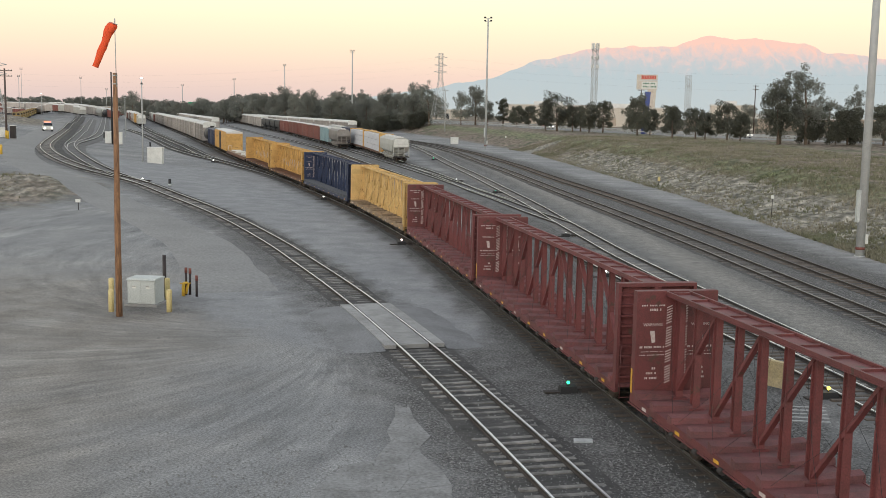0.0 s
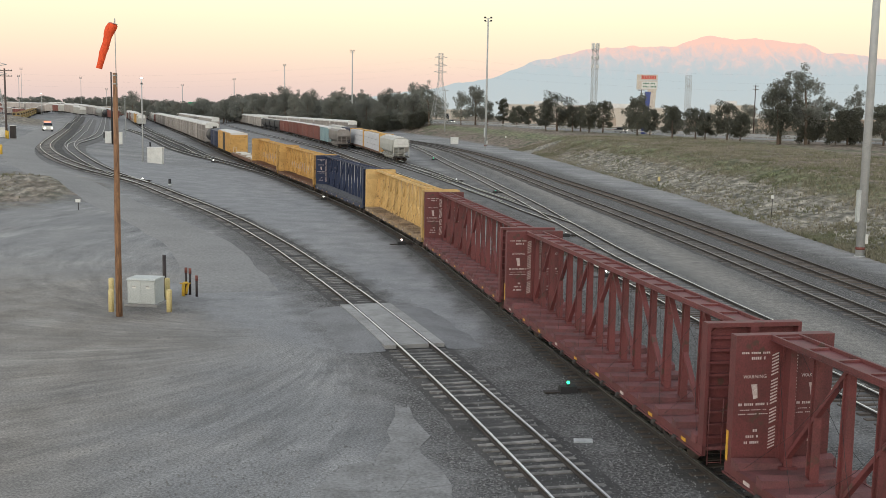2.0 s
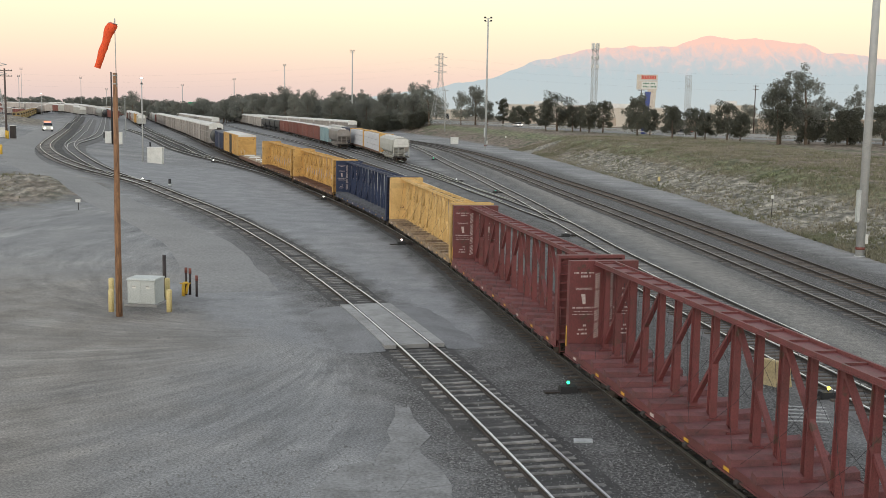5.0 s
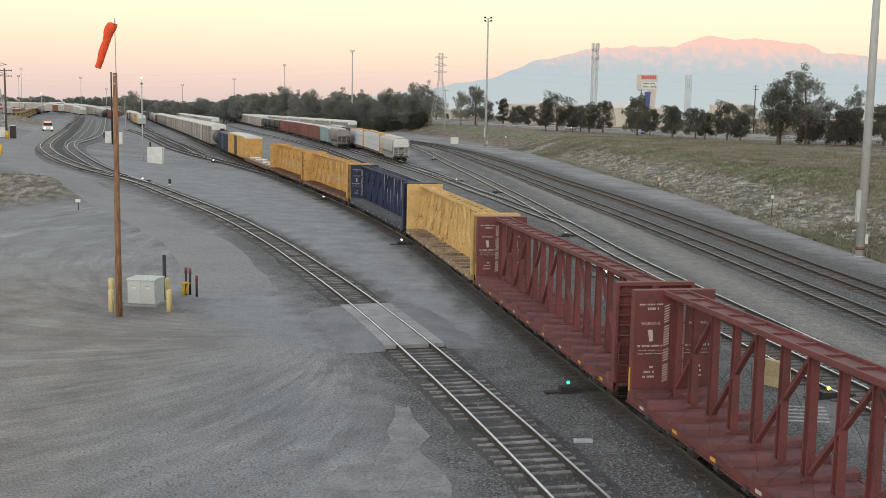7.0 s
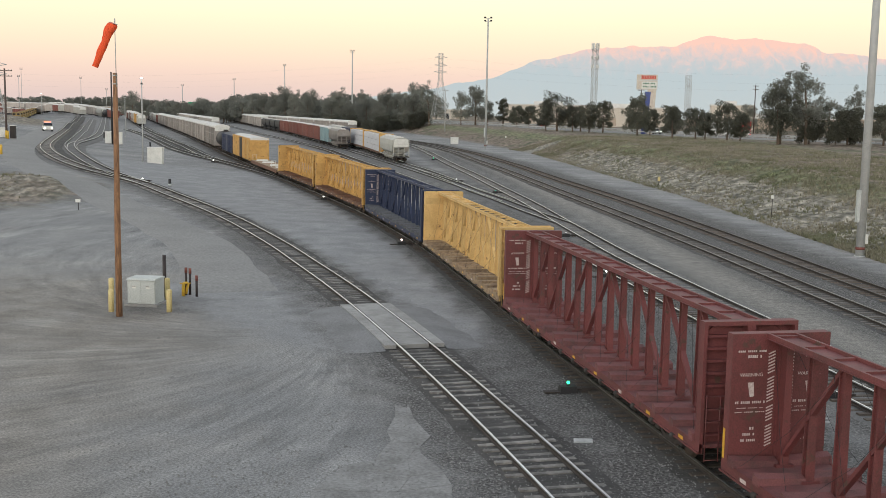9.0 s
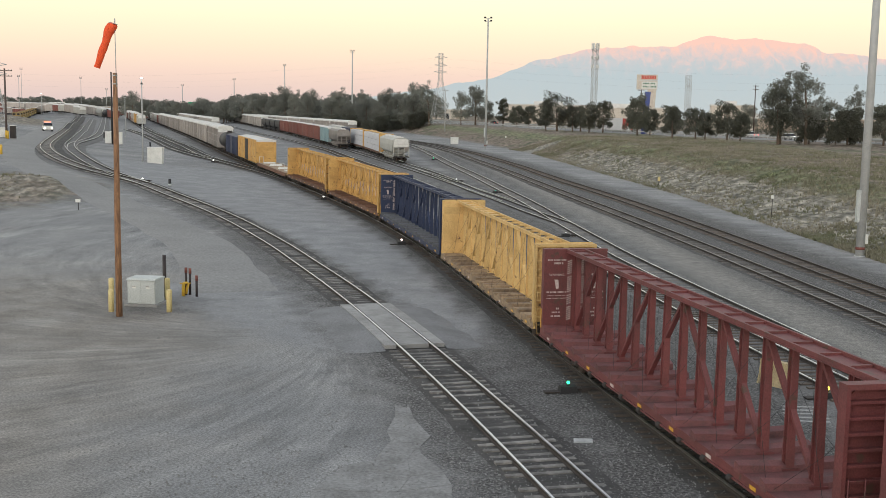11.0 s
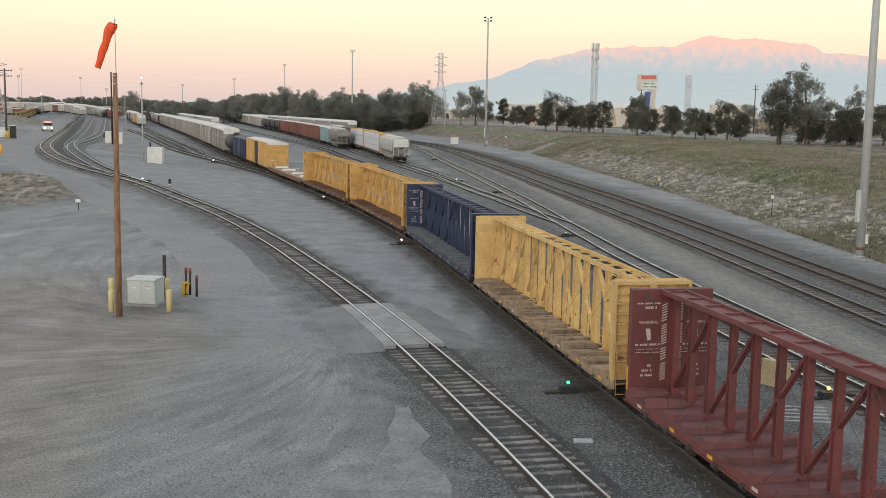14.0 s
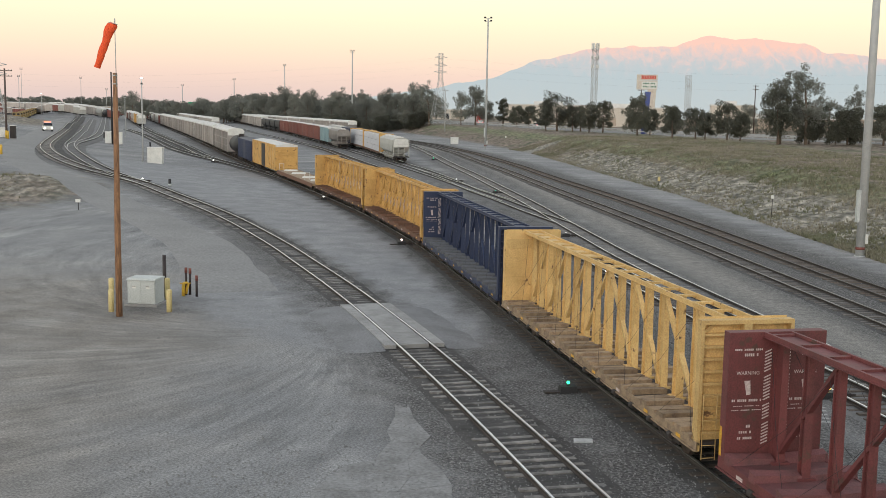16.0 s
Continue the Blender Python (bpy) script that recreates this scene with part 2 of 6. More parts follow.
# ---- ground, one sheet to the horizon ----
def ground_material():
    """Grey yard gravel with tyre-swept bands, rough grass on the bank and field."""
    m = bpy.data.materials.new("yard_gravel_and_grass")
    m.use_nodes = True
    n, l = m.node_tree.nodes, m.node_tree.links
    b = n["Principled BSDF"]
    tex = n.new("ShaderNodeTexCoord")

    def noise_of(scale, detail=5, stretch=None, turn=0.0):
        src = tex.outputs["Object"]
        if stretch:
            mp = n.new("ShaderNodeMapping")
            mp.inputs["Scale"].default_value, mp.inputs["Rotation"].default_value = stretch, (0, 0, turn)
            l.new(src, mp.inputs[0])
            src = mp.outputs[0]
        t = n.new("ShaderNodeTexNoise")
        t.inputs["Scale"].default_value, t.inputs["Detail"].default_value, t.inputs["Roughness"].default_value = scale, detail, 0.62
        l.new(src, t.inputs[0])
        return t.outputs[0]

    def ramp(src, stops):
        r = n.new("ShaderNodeValToRGB")
        while len(r.color_ramp.elements) < len(stops):
            r.color_ramp.elements.new(0.5)
        for e, (at, c) in zip(r.color_ramp.elements, stops):
            e.position, e.color = at, (*c, 1)
        l.new(src, r.inputs[0])
        return r.outputs[0]

    def blend(fac, a, c, mode="MIX"):
        x = n.new("ShaderNodeMix")
        x.data_type, x.blend_type = "RGBA", mode
        if isinstance(fac, float):
            x.inputs[0].default_value = fac
        else:
            l.new(fac, x.inputs[0])
        l.new(a, x.inputs[6])
        l.new(c, x.inputs[7])
        return x.outputs[2]

    gravel = ramp(noise_of(0.09, 7), ((0.35, (0.18, 0.183, 0.185)), (0.5, (0.228, 0.23, 0.229)), (0.66, (0.285, 0.282, 0.274))))
    # wheel sweeps: fine bands that fan out from the crossing
    sep, dx, dy, flat, rad = n.new("ShaderNodeSeparateXYZ"), n.new("ShaderNodeMath"), n.new("ShaderNodeMath"), n.new("ShaderNodeCombineXYZ"), n.new("ShaderNodeVectorMath")
    l.new(tex.outputs["Object"], sep.inputs[0])
    dx.operation, dy.operation = "ADD", "SUBTRACT"
    dx.inputs[1].default_value, dy.inputs[0].default_value = 5.5, 48.5
    l.new(sep.outputs["X"], dx.inputs[0])
    l.new(sep.outputs["Y"], dy.inputs[1])
    l.new(dx.outputs[0], flat.inputs[0])
    l.new(dy.outputs[0], flat.inputs[1])
    rad.operation = "LENGTH"
    l.new(flat.outputs[0], rad.inputs[0])
    angle, bend, slow, arc = n.new("ShaderNodeMath"), n.new("ShaderNodeMath"), n.new("ShaderNodeMath"), n.new("ShaderNodeCombineXYZ")
    angle.operation, bend.operation, slow.operation = "ARCTAN2", "MULTIPLY_ADD", "MULTIPLY"
    l.new(dx.outputs[0], angle.inputs[0])
    l.new(dy.outputs[0], angle.inputs[1])
    l.new(rad.outputs["Value"], bend.inputs[0])
    bend.inputs[1].default_value = 0.02
    l.new(angle.outputs[0], bend.inputs[2])
    turn = n.new("ShaderNodeMath")
    turn.operation, turn.inputs[1].default_value = "MULTIPLY", 9.5
    l.new(bend.outputs[0], turn.inputs[0])
    slow.inputs[1].default_value = 0.1
    l.new(rad.outputs["Value"], slow.inputs[0])
    l.new(turn.outputs[0], arc.inputs[0])
    l.new(slow.outputs[0], arc.inputs[1])
    bands = n.new("ShaderNodeTexNoise")
    bands.inputs["Scale"].default_value, bands.inputs["Detail"].default_value, bands.inputs["Roughness"].default_value = 1.7, 9, 0.72
    bands.inputs["Distortion"].default_value = 0.12
    l.new(arc.outputs[0], bands.inputs[0])
    swept = ramp(bands.outputs[0], ((0.36, (0.31, 0.31, 0.315)), (0.5, (0.5, 0.5, 0.5)), (0.64, (0.72, 0.715, 0.705))))
    gravel = blend(ramp(noise_of(0.16, 5), ((0.38, (0.15, 0.15, 0.15)), (0.6, (0.95, 0.95, 0.95)))), gravel, blend(1.0, gravel, swept, "OVERLAY"))
    specks = ramp(noise_of(13.0, 3), ((0.36, (0.2, 0.2, 0.2)), (0.5, (0.5, 0.5, 0.5)), (0.64, (0.84, 0.83, 0.82))))
    gravel = blend(0.55, gravel, specks, "OVERLAY")
    stony = ramp(noise_of(9.0, 4), ((0.36, (0.04, 0.038, 0.037)), (0.5, (0.088, 0.086, 0.084)), (0.66, (0.21, 0.205, 0.198))))
    stony = blend(0.6, stony, specks, "OVERLAY")
    grass = ramp(noise_of(0.13, 7), ((0.34, (0.095, 0.105, 0.055)), (0.45, (0.165, 0.135, 0.10)), (0.56, (0.215, 0.165, 0.13)), (0.68, (0.105, 0.125, 0.058))))
    tufts = ramp(noise_of(1.1, 6, (1, 0.5, 1)), ((0.38, (0.2, 0.2, 0.18)), (0.52, (0.5, 0.5, 0.5)), (0.66, (0.82, 0.8, 0.76))))
    grass = blend(0.85, grass, tufts, "OVERLAY")
    fresh = ramp(noise_of(0.5, 6), ((0.32, (0.10, 0.125, 0.055)), (0.5, (0.145, 0.172, 0.075)), (0.7, (0.205, 0.185, 0.12))))
    fresh = blend(0.8, fresh, tufts, "OVERLAY")
    dirt = ramp(noise_of(1.3, 7, (1, 0.45, 1)), ((0.34, (0.115, 0.105, 0.08)), (0.48, (0.225, 0.21, 0.172)), (0.64, (0.36, 0.335, 0.285))))
    dirt = blend(1.0, dirt, tufts, "OVERLAY")

    def mask(name, soft=0.22, scale=0.5):
        at, mix, mr = n.new("ShaderNodeAttribute"), n.new("ShaderNodeMath"), n.new("ShaderNodeMapRange")
        at.attribute_name = name
        mix.operation = "MULTIPLY_ADD"
        l.new(noise_of(scale, 5), mix.inputs[0])
        mix.inputs[1].default_value = 0.9
        l.new(at.outputs["Fac"], mix.inputs[2])
        mr.inputs[1].default_value, mr.inputs[2].default_value = 0.95 - soft, 0.95 + soft
        l.new(mix.outputs[0], mr.inputs[0])
        return mr.outputs[0]

    field = blend(mask("bare"), blend(mask("fresh", 0.35, 0.2), grass, fresh), dirt)
    earthy = ramp(noise_of(0.35, 6), ((0.34, (0.17, 0.152, 0.13)), (0.52, (0.235, 0.215, 0.188)), (0.68, (0.30, 0.28, 0.25))))
    earthy = blend(0.5, blend(ramp(noise_of(0.2, 5), ((0.4, (0.1, 0.1, 0.1)), (0.6, (0.9, 0.9, 0.9)))), earthy, blend(1.0, earthy, swept, "OVERLAY")), specks, "OVERLAY")
    gravel = blend(mask("earth", 0.45, 0.25), gravel, earthy)
    paved = ramp(noise_of(0.5, 6), ((0.34, (0.205, 0.209, 0.214)), (0.52, (0.252, 0.256, 0.26)), (0.68, (0.30, 0.302, 0.302))))
    gravel = blend(mask("paved", 0.25, 0.6), gravel, blend(0.35, paved, specks, "OVERLAY"))
    gravel = blend(mask("stony", 0.3, 0.8), gravel, stony)
    dusty = ramp(noise_of(2.2, 6), ((0.32, (0.165, 0.158, 0.144)), (0.5, (0.225, 0.215, 0.195)), (0.68, (0.29, 0.278, 0.252))))
    gravel = blend(mask("lane", 0.45, 0.7), gravel, blend(0.5, dusty, specks, "OVERLAY"))
    colour = blend(mask("field"), gravel, field)
    l.new(colour, b.inputs["Base Color"])
    b.inputs["Roughness"].default_value = 0.95
    bump, h = n.new("ShaderNodeBump"), noise_of(6.0, 6)
    l.new(h, bump.inputs["Height"])
    bump.inputs["Strength"].default_value, bump.inputs["Distance"].default_value = 0.35, 0.06
    l.new(bump.outputs[0], b.inputs["Normal"])
    return m


def steps(*runs):
    out = []
    for a, b, d in runs:
        out += list(np.arange(a, b, d))
    return np.array(out + [runs[-1][1]])


def build_ground():
    xs = steps((-4600, -600, 400), (-600, -160, 22), (-160, -70, 4.5), (-70, -25, 1.5), (-25, 22, 1.2), (22, 70, 0.8), (70, 140, 5), (140, 600, 40), (600, 4600, 400))
    ys = steps((-400, 0, 40), (0, 20, 4), (20, 60, 1.6), (60, 240, 1.3), (240, 420, 5), (420, 900, 24), (900, 4800, 300))
    X, Y = np.meshgrid(xs, ys)
    Z = ground_z(X, Y)
    off = X - np.interp(Y, TOE_Y, TOE_X)
    field = np.clip(off / 6.0 + 0.3, 0, 1)
    lump = np.array([noise.noise(Vector((x * 0.35, y * 0.22, 0))) + 0.6 * noise.noise(Vector((x * 1.1, y * 0.8, 3))) for x, y in zip(X.ravel(), Y.ravel())]).reshape(X.shape)
    Z = Z + lump * 0.22 * np.clip(off / 4, 0, 1) * (np.abs(X) < 140)
    bare = np.exp(-((off - 5) / 6.0) ** 2) * smooth(Y, 250, 190) * 0.9
    fresh = 0.7 * np.exp(-((off - 12.0) / 3.2) ** 2) + 0.5 * np.exp(-((off - 40) / 12) ** 2) * smooth(Y, 150, 210)
    path = np.abs(X - np.interp(Y, (216, 219.7, 231, 242, 247.7, 252), (5.5, 8.5, 14.5, 18.3, 22, 26)))
    bare = np.where((Y > 216) & (Y < 253), np.maximum(bare, np.clip(2.2 - path / 2.0, 0, 1)), bare)
    mound = np.exp(-((X + 46) / 10) ** 2 - ((Y - 106) / 13) ** 2)
    field = np.maximum(field, np.clip(mound * 1.5, 0, 1))
    bare = np.maximum(bare, np.clip(mound * 0.9, 0, 0.55))
    west = np.exp(-((X + 116) / 16) ** 2 - ((Y - 265) / 45) ** 2)
    field = np.maximum(field, np.clip(west * 1.5, 0, 1))
    bare = np.maximum(bare, np.clip(west, 0, 0.5))
    stony = np.zeros_like(X)
    for pts, reach, gain in ((LEAD, 3.4, 0.8), (TRAIN, 3.2, 0.85), (YARD_A, 2.8, 0.75), (MAIN_A, 4.2, 1.0), (MAIN_B, 4.2, 0.85), (YARD_D, 2.6, 0.75), (YARD_C, 2.6, 0.8), (YARD_B, 2.6, 0.8)):
        p = catmull(pts, 2.0)
        p = p[np.argsort(p[:, 1])]
        lat = np.abs(X - np.interp(Y, p[:, 1], p[:, 0]))
        stony = np.maximum(stony, gain * np.clip(1.6 - lat / reach, 0, 1))
    lx, tx = catmull(LEAD, 2.0), catmull(TRAIN, 2.0)
    lo, hi = np.interp(Y, lx[::-1, 1], lx[::-1, 0]), np.interp(Y, tx[::-1, 1], tx[::-1, 0])
    stony = np.maximum(stony, 0.7 * smooth(X, lo - 3.5, lo - 0.5) * smooth(-X, -hi - 2, -hi) * smooth(-Y, -50, -44))
    apron = smooth(X, lo + 1.7, lo + 3.0) * smooth(-X, -hi + 2.0, -hi + 3.2) * smooth(Y, 45, 50) * smooth(-Y, -166, -150)
    stony = np.where(Y > 300, 0.3, stony * (1 - 0.9 * apron))
    lane = np.exp(-((X - np.interp(Y, (0, 30, 60, 90, 118, 150, 190, 232, 300), (22.8, 20.2, 18.2, 16.4, 14.0, 11.3, 7.2, 2.2, -12.5))) / 1.6) ** 2) * (Y < 300)
    stony = np.maximum(stony, 0.62 * np.exp(-((X + 14.6) / 3.6) ** 2 - ((Y - 54.2) / 3.4) ** 2))
    earth = 0.75 * smooth(-X, 5, 15) * smooth(-Y, -75, -55)
    along = np.clip(((X + 11.5) * 9.0 + (Y - 59.5) * -10.0) / 181.0, 0, 1)
    paved = np.clip(1.75 - np.hypot(X + 11.5 - 9.0 * along, Y - 59.5 + 10.0 * along) / 4.2, 0, 0.9)
    paved = np.maximum(paved, 0.95 * apron)
    behind = X - np.interp(Y, TRAIN_Y, TRAIN_X)
    paved = np.maximum(paved, 0.95 * smooth(behind, 1.2, 2.4) * smooth(-behind, -6.4, -5.0) * smooth(Y, 26, 30) * smooth(-Y, -50, -44))
    ny, nx = X.shape
    me = bpy.data.meshes.new("ground")
    idx = np.arange(nx * ny).reshape(ny, nx)
    faces = np.stack([idx[:-1, :-1], idx[:-1, 1:], idx[1:, 1:], idx[1:, :-1]], -1).reshape(-1, 4)
    me.from_pydata(np.stack([X, Y, Z], -1).reshape(-1, 3).tolist(), [], faces.tolist())
    for name, values in (("field", field), ("bare", bare), ("fresh", fresh), ("lane", lane), ("stony", stony), ("earth", earth), ("paved", paved)):
        me.attributes.new(name, "FLOAT", "POINT").data.foreach_set("value", values.ravel().astype(np.float32))
    me.polygons.foreach_set("use_smooth", [True] * len(me.polygons))
    me.materials.append(ground_material())
    return tagged(new("ground", me), "grey gravel yard with a rough grass bank and field", "ground", kind="structure")


def sheet(name, pts, lift, mat, label, category="ground"):
    """A thin flush patch of ground with the outline pts, laid on the ground."""
    bm = bmesh.new()
    top = [bm.verts.new((x, y, float(ground_z(x, y)) + lift)) for x, y in pts]
    low = [bm.verts.new((v.co.x, v.co.y, v.co.z - 0.1)) for v in top]
    bm.faces.new(top)
    for i in range(len(top)):
        j = (i + 1) % len(top)
        bm.faces.new((top[i], low[i], low[j], top[j]))
    bmesh.ops.triangulate(bm, faces=bm.faces)
    return tagged(part(name, bm, mat, None), label, category, kind="structure")


def strip(name, pts, left, right, lift, mat, label, category, step=3.0, edge=0.0, drop=0.0, follow=False):
    """A band laid along a plan line, with sloping shoulders where drop is given."""
    p = catmull(pts, step)
    d = np.gradient(p, axis=0)
    d /= np.linalg.norm(d, axis=1)[:, None]
    nrm = np.stack([-d[:, 1], d[:, 0]], 1)
    zc = crown_z(p)
    cols = [(-left - edge, lift - drop), (-left, lift), (0.0, lift), (right, lift), (right + edge, lift - drop)] if edge else [(-left, lift), (0.0, lift), (right, lift)]
    bm = bmesh.new()
    rows = []
    for i in range(len(p)):
        row = []
        for o, h in cols:
            wob = 0.25 * noise.noise(Vector((p[i][0] * 0.3, p[i][1] * 0.3, o))) if edge else 0.0
            x, y = p[i] - nrm[i] * (o + (wob if abs(o) > 1.2 else 0))
            z = zc[i] if edge and not follow else float(ground_z(x, y)) - (0.08 if i in (0, len(p) - 1) else 0.0)
            row.append(bm.verts.new((x, y, z + h)))
        rows.append(row)
    for a, b in zip(rows, rows[1:]):
        for k in range(len(cols) - 1):
            bm.faces.new((a[k], a[k + 1], b[k + 1], b[k])).smooth = True
    return tagged(part(name, bm, mat, None), label, category, kind="structure")


ASPHALT_PALE = material("pale_dusty_asphalt", (0.255, 0.252, 0.245), 0.9, dark=(0.2, 0.198, 0.192), scale=0.2, fine=6, amount=0.8, bump=0.3, bump_scale=8)
ASPHALT_DARK = material("dark_worn_asphalt", (0.205, 0.207, 0.21), 0.85, dark=(0.155, 0.156, 0.158), scale=0.5, fine=12, amount=1.0, bump=0.3, bump_scale=8)
BALLAST = material("dark_ballast", (0.165, 0.162, 0.158), 0.95, dark=(0.085, 0.083, 0.08), scale=0.5, fine=9, amount=0.8, bump=0.9, bump_scale=7)
BALLAST_OIL = material("oily_ballast", (0.075, 0.072, 0.069), 0.95, dark=(0.032, 0.031, 0.03), scale=0.6, fine=9, amount=0.9, bump=0.9, bump_scale=7)
BALLAST_MAIN = material("dark_main_ballast", (0.085, 0.082, 0.08), 0.95, dark=(0.04, 0.038, 0.037), scale=0.5, fine=7, amount=0.9, bump=0.9, bump_scale=6)

# ---- tracks: plan lines, from far to near ----
LEAD = [(-168, 492.6), (-130, 377.2), (-83.7, 233.9), (-70, 189.8), (-62.5, 167), (-56.2, 151.6), (-50.5, 140.7), (-44.6, 132.1), (-39.3, 126.2), (-33.8, 119.5),
        (-28.6, 111.2), (-23.9, 103.4), (-19.4, 95), (-15.55, 86.6), (-11.88, 77.7), (-8.9, 69.5), (-6.34, 62.2), (-4.04, 55.1), (-1.63, 47.1), (0.99, 37.7),
        (3.3, 28.8), (5.4, 20), (7.5, 10), (9.4, 0), (12.8, -20), (15.8, -45)]
SPUR_A = [(-149.1, 451.3), (-90.8, 269.6), (-73.9, 214.7), (-63.8, 181.7), (-57.5, 164.7), (-49.8, 146.9), (-44.8, 136.9), (-39.3, 127.6), (-33.8, 119.5)]
SPUR_B = [(-168.3, 528.2), (-102.7, 320.4), (-79.5, 245.4), (-72.6, 220.6), (-68.8, 204.5), (-63.8, 183.5), (-57.5, 164.7)]
LADDER_A = [(-99.1, 333.5), (-82, 291.4), (-56.3, 218.5), (-46.5, 196.3), (-37.9, 180.3), (-30.2, 164.3), (-22.1, 146), (-14.2, 124)]
LADDER_B = [(-139.1, 480.9), (-98.2, 353.6), (-74.6, 283.6), (-54.6, 225.5), (-44.2, 195.5), (-37.9, 180.3)]
YARD_A = [(-60, 520), (-20, 335), (-9.8, 281), (-6.2, 253), (-1.9, 215), (1.3, 186), (4.2, 163.5), (6.9, 139.3), (9.5, 115.8), (11.1, 97.3), (12.2, 85.4), (13.0, 76.7),
          (14.6, 63), (16.2, 50), (18.6, 30), (22, 0), (26, -30)]
YARD_B = [(-100, 560), (-56, 400), (-29, 290), (-22.0, 257), (-8.0, 190.6), (-2.6, 167), (1.1, 148), (3.5, 133.4), (6.1, 121.4), (8.8, 107.6), (11.1, 97.3)]
YARD_C = [(-150, 735), (-81.5, 471), (-49.5, 351), (-24.6, 248.6), (-12.5, 201.5), (-1.6, 157.5), (2.6, 138.6), (7.2, 118)]
YARD_D = [(-139, 640), (-73, 400), (-33, 262), (-15, 190), (-5, 150), (1.0, 122), (5.0, 102), (7.9, 88), (11.1, 70), (13.5, 52), (17.4, 25), (21, 0)]
MAIN_A = [(-260, 1150), (-120, 690), (-60, 470), (-22, 340), (-5.7, 283), (1.7, 236), (6.0, 202.8), (10.2, 171), (14.7, 131.8), (17.65, 106.9), (20.35, 81.3), (22.45, 54.7), (24.7, 25), (26.3, 0), (27.4, -30)]
MAIN_B = [(-255, 1150), (-115, 690), (-55, 470), (-20, 350), (-10.4, 315), (-1.9, 280), (6.8, 229), (12.6, 190.5), (16.7, 154.2), (20.7, 123.6), (23.6, 94.9), (25.9, 64), (28.3, 30), (29.8, 0), (31, -30)]
TRAIN = list(zip(TRAIN_X, TRAIN_Y))[::-1]


build_ground()


def rail_mesh(line, side, name, head=None):
    """One rail: foot, web and polished head, swept along the track."""
    prof = [(-0.065, 0.0, 0), (-0.012, 0.03, 0), (-0.012, 0.115, 0), (-0.036, 0.13, 1), (-0.036, 0.17, 1), (0.036, 0.17, 1), (0.036, 0.13, 0), (0.012, 0.115, 0), (0.012, 0.03, 0), (0.065, 0.0, 0)]
    p = line.p
    d = np.gradient(p, axis=0)
    d /= np.linalg.norm(d, axis=1)[:, None]
    nrm = np.stack([-d[:, 1], d[:, 0]], 1)
    verts, faces, mats = [], [], []
    k = len(prof)
    for i in range(len(p)):
        for o, h, _ in prof:
            x, y = p[i] + nrm[i] * (side * 0.738 + o)
            verts.append((x, y, line.z[i] + h + 0.045))
    for i in range(len(p) - 1):
        for j in range(k - 1):
            faces.append((i * k + j, i * k + j + 1, (i + 1) * k + j + 1, (i + 1) * k + j))
            mats.append(prof[j][2])
    me = bpy.data.meshes.new(name)
    me.from_pydata(verts, [], faces)
    me.materials.append(RAIL_SIDE)
    me.materials.append(head or RAIL_TOP)
    me.polygons.foreach_set("material_index", mats)
    return me


def tie_mesh(mat):
    bm = bmesh.new()
    box(bm, -0.12, 0.12, -1.28, 1.28, -0.12, 0.055, taper=(0.88, 0.99))
    me = bpy.data.meshes.new("tie")
    bm.to_mesh(me)
    bm.free()
    me.materials.append(mat)
    return me


PALE_TIE, OLD_TIE, WORN_TIE = tie_mesh(TIE), tie_mesh(TIE_DARK), tie_mesh(TIE_WORN)


def track(label, pts, ballast=BALLAST, ties=None, single=None, spacing=0.6, step=2.0, shoulder=1.5, head=None):
    """A track with ballast bed, two rails and ties; single: the stretch (by y) whose ties are pieces of their own."""
    line = Line(pts, step)
    bed = strip("ballast", pts, shoulder, shoulder, 0.012, ballast, "", "", step=step, edge=1.0, drop=0.3)
    top = tagged(new("track"), label, "track", "yard tracks", "structure")
    bed.parent = top
    for side in (-1, 1):
        new("rail", rail_mesh(line, side, "rail", head)).parent = top
    if ties:
        rng = random.Random(len(pts))
        rest_v, rest_f = [], []
        base = [v.co.copy() for v in ties.vertices]
        polys = [tuple(p.vertices) for p in ties.polygons]
        count = 0
        for s in np.arange(0.3, line.s[-1], spacing):
            m = line.placed(s, 0.5, 0.0) @ pose(0, rng.uniform(-0.05, 0.05), rng.uniform(-0.05, -0.004) if ties is PALE_TIE else rng.uniform(-0.025, 0.008), rng.uniform(-1.3, 1.3), 0, rng.uniform(-2.0, 2.0))
            y = m.translation.y
            if not (20 < y < 260):
                continue
            if single and single[0] < y < single[1] and count < 300:
                o = new("tie", ties)
                o.parent, o.matrix_basis = top, m
                count += 1
            else:
                k = len(rest_v)
                rest_v += [tuple(m @ v) for v in base]
                rest_f += [tuple(k + i for i in f) for f in polys]
        if rest_v:
            me = bpy.data.meshes.new("ties")
            me.from_pydata(rest_v, [], rest_f)
            me.materials.append(ties.materials[0])
            o = tagged(new("ties", me), kind="stuff")
            o.parent = top
    return top


track("running track with pale worn ties and bright rails", LEAD, BALLAST_OIL, PALE_TIE, (22, 100), 0.58)
track("branch track with pale rails on grey ballast", SPUR_A, BALLAST, shoulder=1.1)
track("short branch track on grey gravel", SPUR_B, BALLAST, shoulder=1.1)
track("oily track under the moving train", TRAIN, BALLAST_OIL, OLD_TIE)
track("ladder track beside the train", LADDER_A, BALLAST_OIL)
track("ladder track on grey gravel", LADDER_B, BALLAST_OIL)
track("yard track with weathered timber ties behind the train", YARD_A, BALLAST, PALE_TIE)
track("yard track holding a string of parked cars", YARD_B, BALLAST)
track("yard track with parked hopper cars", YARD_C, BALLAST)
